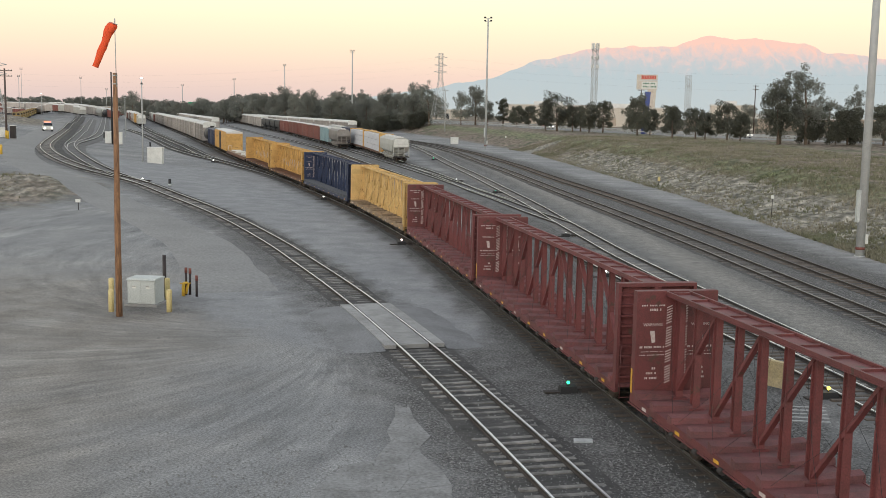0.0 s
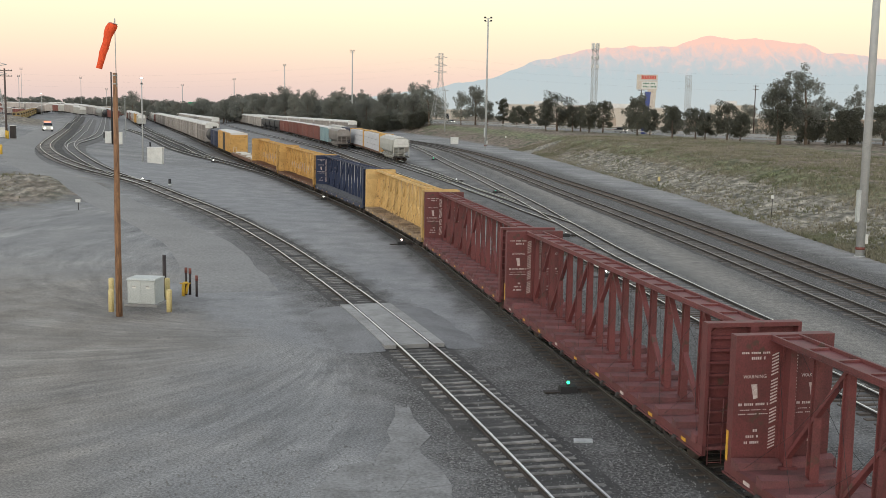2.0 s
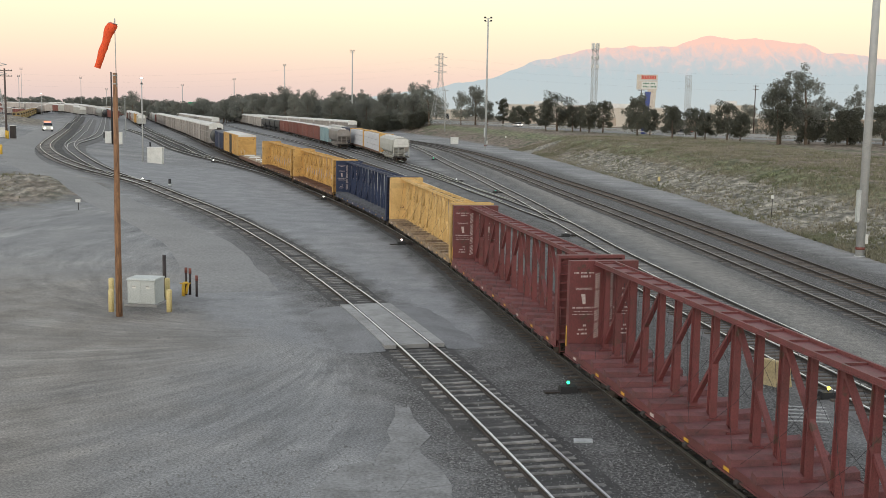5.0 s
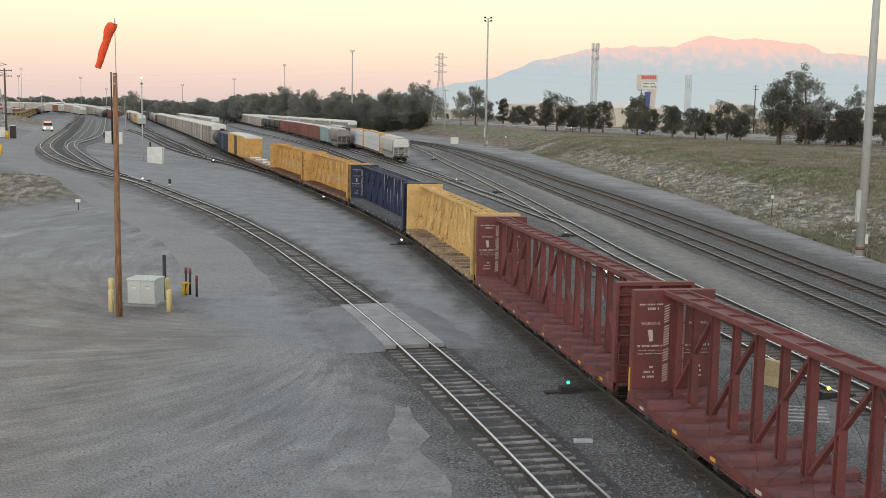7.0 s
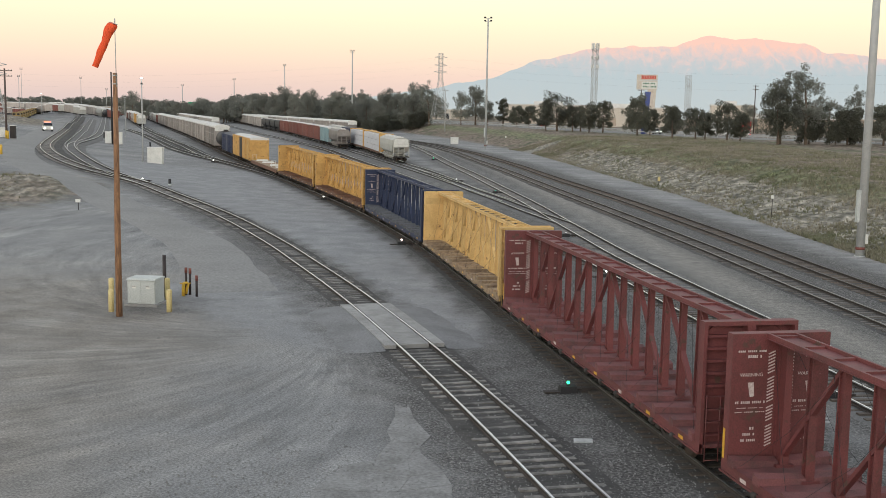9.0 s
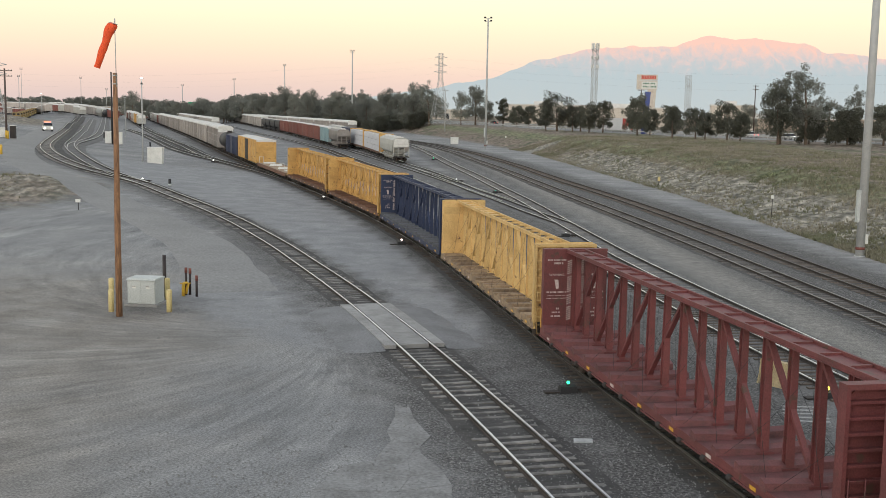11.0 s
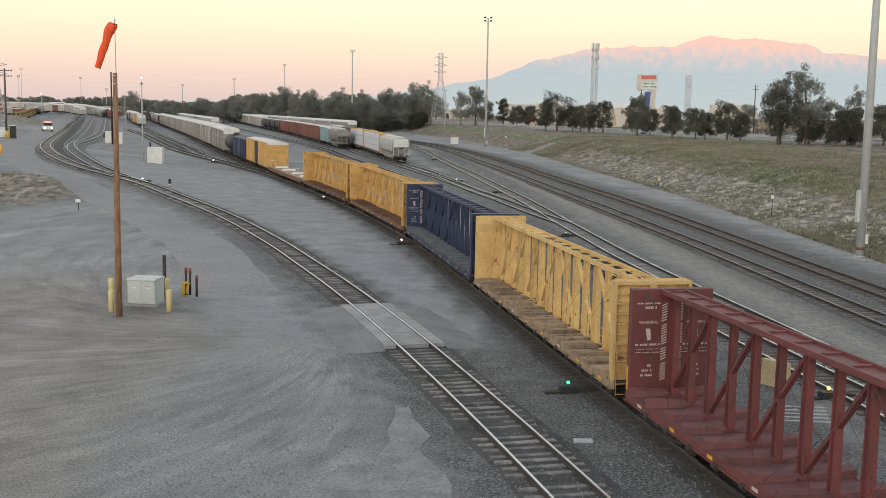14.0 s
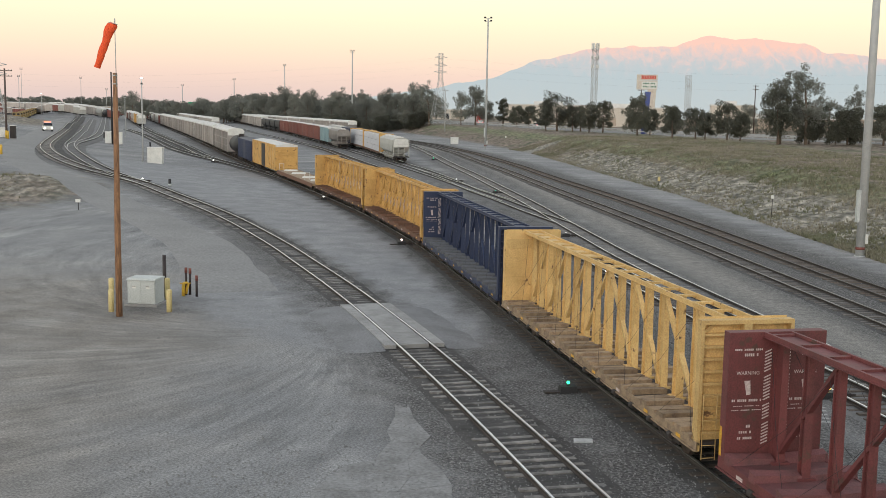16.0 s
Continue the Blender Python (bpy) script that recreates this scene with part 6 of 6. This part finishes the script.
part("sign_plate", bm, material("road_sign_green", (0.02, 0.28, 0.14), 0.5, fine=10), green_sign)
bm = bmesh.new()
for u in (-2, 2):
    tube(bm, [(u, 0.2, 0), (u, 0.2, 11)], 0.15, 8)
part("post", bm, GALV, green_sign)


# ---- trees ----
BARK = material("grey_brown_bark", (0.17, 0.13, 0.10), 0.9, dark=(0.09, 0.07, 0.055), scale=3, fine=12, stretch=(4, 4, 1))
LEAF = material("dusty_dark_leaves", (0.145, 0.148, 0.115), 0.75, dark=(0.085, 0.088, 0.068), scale=0.5, fine=3, amount=0.9, spread=0.2)
LEAF_PALE = material("grey_green_leaves", (0.25, 0.255, 0.22), 0.75, dark=(0.17, 0.175, 0.15), scale=0.5, fine=3, amount=0.9, spread=0.2)


for leaf in (LEAF, LEAF_PALE):
    # thin leaves let part of the light through
    n, l = leaf.node_tree.nodes, leaf.node_tree.links
    body, through_leaf, both = n["Principled BSDF"], n.new("ShaderNodeBsdfTranslucent"), n.new("ShaderNodeMixShader")
    l.new(body.inputs["Base Color"].links[0].from_socket, through_leaf.inputs[0])
    both.inputs[0].default_value = 0.45
    l.new(body.outputs[0], both.inputs[1])
    l.new(through_leaf.outputs[0], both.inputs[2])
    l.new(both.outputs[0], n["Material Output"].inputs[0])


def tree(label, tall, spread, seed, bare=0.25, leaf=LEAF, airy=0.5, clumps=46, per=95, conic=False, big=1.0):
    """A tapered trunk with limbs and a crown of leaf clumps with gaps."""
    rng = random.Random(seed)
    ob = thing("tree", label, "tree", "trees along the field")
    bm = bmesh.new()
    tips = []
    r0 = tall * 0.022 + 0.08
    top = Vector((rng.uniform(-0.06, 0.06) * tall, rng.uniform(-0.06, 0.06) * tall, tall * 0.86))
    spine = [Vector((0, 0, -0.3)), Vector((rng.uniform(-0.2, 0.2), 0.1, tall * 0.25)), Vector((top.x * 0.5, top.y * 0.5 + 0.2, tall * 0.55)), top]
    tube(bm, spine, [r0, r0 * 0.8, r0 * 0.5, r0 * 0.12], 8)
    tips.append(top)
    for k in range(13):
        f = bare + (0.85 - bare) * k / 12
        z = tall * f
        base = spine[1].lerp(spine[2], min(1, max(0, (f - 0.25) / 0.3))) if f < 0.55 else spine[2].lerp(top, (f - 0.55) / 0.31 if f < 0.86 else 1.0)
        a = k * 2.4 + rng.uniform(-0.5, 0.5)
        wide = (1.05 - f) * 1.15 if conic else math.sin(min(1.0, (f - bare) / (1 - bare) * 0.85 + 0.22) * math.pi) ** 0.6
        reach = spread * wide * rng.uniform(0.6, 1.05)
        tip = base + Vector((math.cos(a) * reach, math.sin(a) * reach, tall * rng.uniform(0.06, 0.16) * (0.2 if conic else 1)))
        mid = base.lerp(tip, 0.5) + Vector((0, 0, -0.02 * tall))
        tube(bm, [base, mid, tip], [r0 * 0.4 * (1.1 - f), r0 * 0.25 * (1.1 - f), 0.03], 6)
        tips += [tip, mid.lerp(tip, 0.4)]
    part("trunk", bm, BARK, ob)
    verts, faces = [], []
    size = (0.04 * tall ** 0.5 + 0.17) * big
    for c in range(clumps):
        centre = tips[c % len(tips)] + Vector((rng.gauss(0, 1), rng.gauss(0, 1), rng.gauss(0.1, 0.8))) * spread * 0.17
        if centre.z < tall * bare * 0.8:
            continue
        rad = spread * rng.uniform(0.18, 0.36)
        for _ in range(per):
            d = Vector((rng.gauss(0, 1), rng.gauss(0, 1), rng.gauss(0, 0.72)))
            d = d.normalized() * rad * rng.uniform(0.35, 1.0) ** 0.6
            p = centre + d
            u = Vector((rng.uniform(-1, 1), rng.uniform(-1, 1), rng.uniform(-1.2, 0.2))).normalized() * size * rng.uniform(0.7, 1.6)
            w = u.orthogonal().normalized() * size * rng.uniform(0.35, 0.6)
            k = len(verts)
            verts += [tuple(p - w * 0.3), tuple(p + u * 0.5 + w), tuple(p + u * 1.2), tuple(p + u * 0.45 - w)]
            faces.append((k, k + 1, k + 2, k + 3))
    me = bpy.data.meshes.new("crown")
    me.from_pydata(verts, [], faces)
    me.materials.append(leaf)
    crown = new("crown", me)
    crown.parent = ob
    return ob


MASTERS = {
    "round": tree("dark green round-crowned roadside tree", 10, 3.8, 3, 0.16, clumps=60, per=110),
    "tall": tree("tall airy grey-green eucalyptus with pale trunk", 18, 4.6, 8, 0.25, LEAF_PALE, clumps=62, per=85),
    "wide": tree("broad dusty dark green roadside tree", 11, 5.2, 14, 0.1, clumps=70, per=105),
    "bush": tree("low dense dark green bushy tree", 6.5, 4.2, 21, 0.05, clumps=75, per=120),
    "conifer": tree("dark pointed conifer beside the highway", 12, 3.2, 30, 0.12, conic=True, clumps=60, per=100),
    "grove": tree("distant grey-green tree in a dense row", 14, 5.6, 52, 0.04, LEAF_PALE, clumps=60, per=34, big=2.0),
    "wood": tree("dark grey-green eucalyptus in a tree line", 16, 6.0, 41, 0.08, LEAF_PALE, clumps=84, per=80),
}
HEIGHTS = {"round": 10, "tall": 18, "wide": 11, "bush": 6.5, "conifer": 12, "wood": 16, "grove": 14}


def far_grove():
    """Dense rows of distant trees that close the horizon across the yard."""
    rnd = random.Random(77)
    for i in range(64):
        px = -0.43 + 0.2 * i / 63 + rnd.uniform(-0.004, 0.004)
        y = rnd.uniform(1020, 1280)
        plant("grove", px * y, y, rnd.uniform(9, 14) * y / 1100, rnd.uniform(0.9, 1.5), rnd.uniform(0, 360))
    for i in range(46):
        px = -0.262 + 0.25 * i / 45 + rnd.uniform(-0.004, 0.004)
        y = 560 - 300 * (px + 0.13) + rnd.uniform(-20, 30)
        plant("grove", px * y, y, rnd.uniform(10.5, 15) * (1.12 if -0.2 < px < -0.09 else 0.92), rnd.uniform(0.9, 1.3), rnd.uniform(0, 360))


def plant(kind, x, y, tall, wide=1.0, turn=0.0):
    k = tall / HEIGHTS[kind] / 1.02
    copy_thing(MASTERS[kind], on_ground(x, y, turn) @ Matrix.Diagonal((k * wide, k * wide, k, 1)))


for i, (kind, x, y, tall, wide) in enumerate((
        ("tall", 73.4, 217.5, 15.2, 1.0), ("wide", 67.2, 216.0, 11.2, 0.8), ("tall", 68.6, 219, 13.6, 0.8), ("bush", 81.5, 216.5, 6.9, 0.95), ("tall", 83.0, 219, 11.4, 0.75), ("bush", 78.8, 216, 4.6, 0.8),
        ("round", 90.2, 220, 8.4, 0.95), ("wide", 61.0, 231.5, 8.2, 0.85), ("round", 55.5, 237, 7.2, 1.0), ("round", 51.6, 243, 7.6, 0.8), ("wide", 49.4, 275, 9.9, 0.85), ("round", 53.4, 279, 6.9, 0.85),
        ("round", 44.2, 300, 9.2, 0.75), ("wide", 40.6, 302, 8.2, 0.75), ("conifer", 40.2, 318, 8.4, 0.9), ("round", 37.6, 316, 7.8, 0.8), ("wide", 33.2, 318, 11.0, 1.0), ("round", 30.3, 322, 9.0, 0.7),
        ("round", 30.6, 392, 7.8, 1.05), ("round", 26.0, 392, 7.8, 0.95), ("conifer", 22.0, 409, 11.4, 1.0), ("wood", 16.5, 416, 9.5, 0.8), ("wood", 11.6, 412, 14.6, 0.85), ("wood", 6.0, 407, 12.4, 0.7),
        ("tall", -6.4, 426, 16.5, 0.9), ("wood", -13.0, 432, 13.5, 0.9), ("round", 64.0, 232, 6.0, 0.9), ("round", 58.3, 240, 6.2, 0.9), ("bush", 74.5, 219, 5.5, 0.9), ("round", 93.5, 226, 8.0, 1.0))):
    plant(kind, x, y, tall, wide, i * 47)
far_grove()
rng = random.Random(11)
for i in range(52):
    f = i / 51
    x, y = -10 - 140 * f + rng.uniform(-3, 3), 440 + 90 * f + rng.uniform(-10, 16)
    tall = 13.6 + 3.0 * math.sin(i * 1.7) + rng.uniform(-1.5, 1.8) + (1.5 if 16 < i < 36 else -1.0)
    if f > 0.42:
        k = 1 + 0.55 * (f - 0.42) / 0.58
        x, y, tall = x * k, y * k, tall * (1.0 - 0.25 * min(1, (f - 0.42) / 0.2))
    else:
        plant("bush", x + 1.5, y - 9, 5.0 + rng.uniform(-1, 1.2), 1.2, rng.uniform(0, 360))
    plant("wood" if i % 4 else "tall", x, y, tall, rng.uniform(0.75, 1.15), rng.uniform(0, 360))
for x, y, tall in ((-172, 590, 15.5), (-178, 600, 13), (-165, 585, 12)):
    plant("wood", x, y, tall, 0.9, 30)
for i in range(14):
    plant("wood" if i % 2 else "wide", 92 + 16 * i + rng.uniform(-5, 5), 420 + rng.uniform(-50, 40), 9 + rng.uniform(-2, 3), rng.uniform(0.9, 1.4), rng.uniform(0, 360))
for o in list(MASTERS.values()):
    for c in (*o.children, o):
        bpy.data.objects.remove(c)


# ---- rough grass and pebbles, uncountable ----
def grass_tufts():
    rng = np.random.default_rng(5)
    n = 52000
    y = 60 + 200 * rng.random(n) ** 1.3
    off = 0.6 + 42 * rng.random(n) ** 1.7
    x = np.interp(y, TOE_Y, TOE_X) + off
    x[:1100], y[:1100] = -51 + 4.0 * rng.standard_normal(1100), 103 + 5 * rng.standard_normal(1100)
    verts, faces = [], []
    z = ground_z(x, y)
    keep = rng.random(n)
    for i in range(n):
        if i >= 1100 and off[i] < 9 and 95 < y[i] < 215 and keep[i] < 0.7:
            continue
        if 214 < y[i] < 253 and abs(x[i] - np.interp(y[i], (216, 219.7, 231, 242, 247.7, 252), (5.5, 8.5, 14.5, 18.3, 22, 26))) < 3.2:
            continue
        lump = noise.noise(Vector((x[i] * 0.18, y[i] * 0.12, 7)))
        h = 0.08 + 0.24 * rng.random() * (1 + lump)
        for _ in range(4):
            a, t = rng.random() * 6.28, rng.normal(0, 0.5, 2)
            k = len(verts)
            c, s2 = math.cos(a) * 0.09, math.sin(a) * 0.09
            verts += [(x[i] - c, y[i] - s2, z[i] - 0.15), (x[i] + c, y[i] + s2, z[i] - 0.15), (x[i] + t[0] * h, y[i] + t[1] * h, z[i] + h)]
            faces.append((k, k + 1, k + 2))
    me = bpy.data.meshes.new("dry_grass")
    me.from_pydata(verts, [], faces)
    me.materials.append(material("dry_grass_blades", (0.27, 0.245, 0.185), 0.9, dark=(0.125, 0.14, 0.072), scale=0.12, fine=1.5, amount=1.0))
    tagged(new("dry_grass", me), "tufts of dry and green grass on the bank", "grass", kind="stuff")


def pebbles():
    rng = np.random.default_rng(9)
    n = 26000
    y = 24 + 60 * rng.random(n) ** 1.8
    x = (rng.random(n) - 0.45) * y * 0.8
    z = ground_z(x, y)
    verts, faces = [], []
    for i in range(n):
        r = 0.012 + 0.028 * rng.random() ** 3
        k = len(verts)
        a = rng.random() * 6.28
        for q in range(4):
            verts.append((x[i] + r * math.cos(a + q * 1.57) * (0.7 + 0.6 * rng.random()), y[i] + r * math.sin(a + q * 1.57) * (0.7 + 0.6 * rng.random()), z[i] + 0.012))
        verts.append((x[i], y[i], z[i] + 0.02 + r))
        faces += [(k, k + 1, k + 4), (k + 1, k + 2, k + 4), (k + 2, k + 3, k + 4), (k + 3, k, k + 4)]
    me = bpy.data.meshes.new("gravel")
    me.from_pydata(verts, [], faces)
    me.materials.append(material("loose_stones", (0.265, 0.265, 0.26), 0.9, dark=(0.15, 0.15, 0.148), scale=3.0, fine=9, amount=1.0))
    tagged(new("gravel", me), "loose grey stones scattered over the yard", "gravel", kind="stuff")


grass_tufts()
pebbles()


# ---- far mountains: a backdrop range, haze and last sun painted into its glow ----
def mountains():
    far = 4300.0
    xs = np.linspace(-1500, 2600, 420)
    ridge = np.interp(xs, (-1500, -420, -100, 190, 360, 620, 960, 1070, 1190, 1290, 1480, 1590, 1780, 2600), (0, 60, 105, 158, 225, 292, 302, 348, 338, 342, 332, 294, 276, 150))
    rows = 46
    verts, faces = [], []
    for j in range(rows):
        v = j / (rows - 1)
        for i, x in enumerate(xs):
            spur = noise.fractal(Vector((x * 0.011 + v * 0.9, v * 1.3, 0)), 0.9, 2.1, 6)
            crest = noise.fractal(Vector((x * 0.012, 5, 0)), 1.0, 2.0, 6) * 9
            z = -40 + (ridge[i] + crest + 50) * v
            verts.append((x, far + 260 * v + 150 * spur * (1 - v * 0.6), z))
    n = len(xs)
    for j in range(rows - 1):
        for i in range(n - 1):
            k = j * n + i
            faces.append((k, k + 1, k + n + 1, k + n))
    me = bpy.data.meshes.new("mountain_range")
    me.from_pydata(verts, [], faces)
    me.polygons.foreach_set("use_smooth", [True] * len(faces))
    m = bpy.data.materials.new("hazy_mountain_backdrop")
    m.use_nodes = True
    nd, l = m.node_tree.nodes, m.node_tree.links
    nd.clear()
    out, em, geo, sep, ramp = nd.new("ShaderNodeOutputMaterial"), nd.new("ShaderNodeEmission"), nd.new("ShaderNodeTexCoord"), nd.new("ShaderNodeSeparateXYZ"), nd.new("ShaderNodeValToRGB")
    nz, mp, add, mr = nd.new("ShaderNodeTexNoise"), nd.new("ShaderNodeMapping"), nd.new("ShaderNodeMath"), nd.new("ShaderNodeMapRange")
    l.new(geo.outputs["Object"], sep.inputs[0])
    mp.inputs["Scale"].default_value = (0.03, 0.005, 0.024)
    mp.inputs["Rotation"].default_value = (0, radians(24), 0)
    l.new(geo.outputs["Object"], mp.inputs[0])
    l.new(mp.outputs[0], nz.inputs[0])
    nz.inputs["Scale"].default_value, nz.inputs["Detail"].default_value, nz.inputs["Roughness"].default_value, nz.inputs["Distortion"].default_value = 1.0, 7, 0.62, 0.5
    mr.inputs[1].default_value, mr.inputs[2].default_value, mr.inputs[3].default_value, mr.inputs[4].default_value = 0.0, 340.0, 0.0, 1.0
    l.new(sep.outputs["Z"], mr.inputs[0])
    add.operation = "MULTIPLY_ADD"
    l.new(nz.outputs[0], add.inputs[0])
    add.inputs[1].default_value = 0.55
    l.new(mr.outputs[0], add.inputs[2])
    # blue haze low down and pink sunset light higher up, painted as emission
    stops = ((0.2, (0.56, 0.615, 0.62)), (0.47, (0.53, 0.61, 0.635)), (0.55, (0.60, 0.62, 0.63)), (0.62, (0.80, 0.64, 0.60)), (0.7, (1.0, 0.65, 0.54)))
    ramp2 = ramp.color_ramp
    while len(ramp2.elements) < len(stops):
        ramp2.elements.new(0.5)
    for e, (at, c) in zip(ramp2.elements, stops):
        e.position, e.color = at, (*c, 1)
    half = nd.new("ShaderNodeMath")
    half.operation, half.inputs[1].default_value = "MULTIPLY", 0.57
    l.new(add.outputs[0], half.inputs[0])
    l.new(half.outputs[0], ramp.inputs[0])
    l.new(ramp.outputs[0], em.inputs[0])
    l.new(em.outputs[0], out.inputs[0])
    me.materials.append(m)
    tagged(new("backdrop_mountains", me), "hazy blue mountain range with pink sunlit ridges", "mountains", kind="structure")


mountains()

# ---- traffic on the highway ----
TRAFFIC = []


def highway_pose(s, lane, v):
    m = highway.placed(s, 4.0, 0.1) @ Matrix.Translation((0, lane, 0))
    return m @ pose(0, 0, 0, 0, 0, 180) if v < 0 else m


CAR_WHITE = material("white_car_paint", (0.75, 0.75, 0.74), 0.35, fine=10)
CAR_RED = material("red_truck_paint", (0.5, 0.05, 0.045), 0.4, fine=10)
CAR_DARK = material("dark_car_paint", (0.05, 0.055, 0.065), 0.3, fine=10)
mid = highway.near(50, 318)
for i, (paint, word, s, v, lane, size) in enumerate(((CAR_WHITE, "white", 60, 24, -3.6, 4.6), (CAR_DARK, "dark grey", -40, 25, -3.6, 4.6), (CAR_WHITE, "white", -190, 24, -3.6, 4.8), (CAR_DARK, "dark grey", 150, -24, 3.6, 4.7), (CAR_WHITE, "white", 330, -25, 3.6, 4.6))):
    TRAFFIC.append((vehicle("car", "%s car with lit headlights driving on the highway" % word, paint, size, 1.5, 1.85, group="cars on the highway"), mid + s, v, lane))
lorry = vehicle("lorry", "long white lorry with red rear doors on the highway", CAR_WHITE, 15.0, 3.0, 2.4, (0.86, 0.97), "cars on the highway", False, "lorry")
bm = bmesh.new()
box(bm, -7.35, 4.8, -1.25, 1.25, 1.0, 4.0)
part("cargo_box", bm, CAR_WHITE, lorry)
for y in (-1.24, 0.01):
    bm = bmesh.new()
    box(bm, -7.45, -7.35, y, y + 1.23, 1.02, 3.98)
    part("rear_door", bm, CAR_RED, lorry, "red painted rear door")
for side in (-1, 1):
    bm = bmesh.new()
    box(bm, -7.35, -6.1, side * 1.27 - 0.02, side * 1.27 + 0.02, 1.0, 4.0)
    part("side_stripe", bm, CAR_RED, lorry, "red painted rear panel")
TRAFFIC.append((lorry, mid + 280, -26, 4.2))


# ---- what moves ----
def motions():
    """The train rolls along its track; the windsock swings; cars pass on the highway."""
    for car, s in CONSIST:
        walk(car, [(t, RAIL_TRAIN.placed(s + SPEED * t, 8.0)) for t in np.arange(0, 16.01, 0.5)])
    walk(windsock, [(t, sock_pose(lean, turn)) for t, lean, turn in SOCK_SWING])
    walk(sock_tail, [(t, Matrix.Translation(SOCK_JOINT) @ pose(0, 0, 0, 0, 0.3 * (lean - 22), 0)) for t, lean, turn in SOCK_SWING])
    for car, x0, v, lane in TRAFFIC:
        walk(car, [(t, highway_pose(x0 + v * t, lane, v)) for t in np.arange(0, 16.01, 1.0)])


motions()
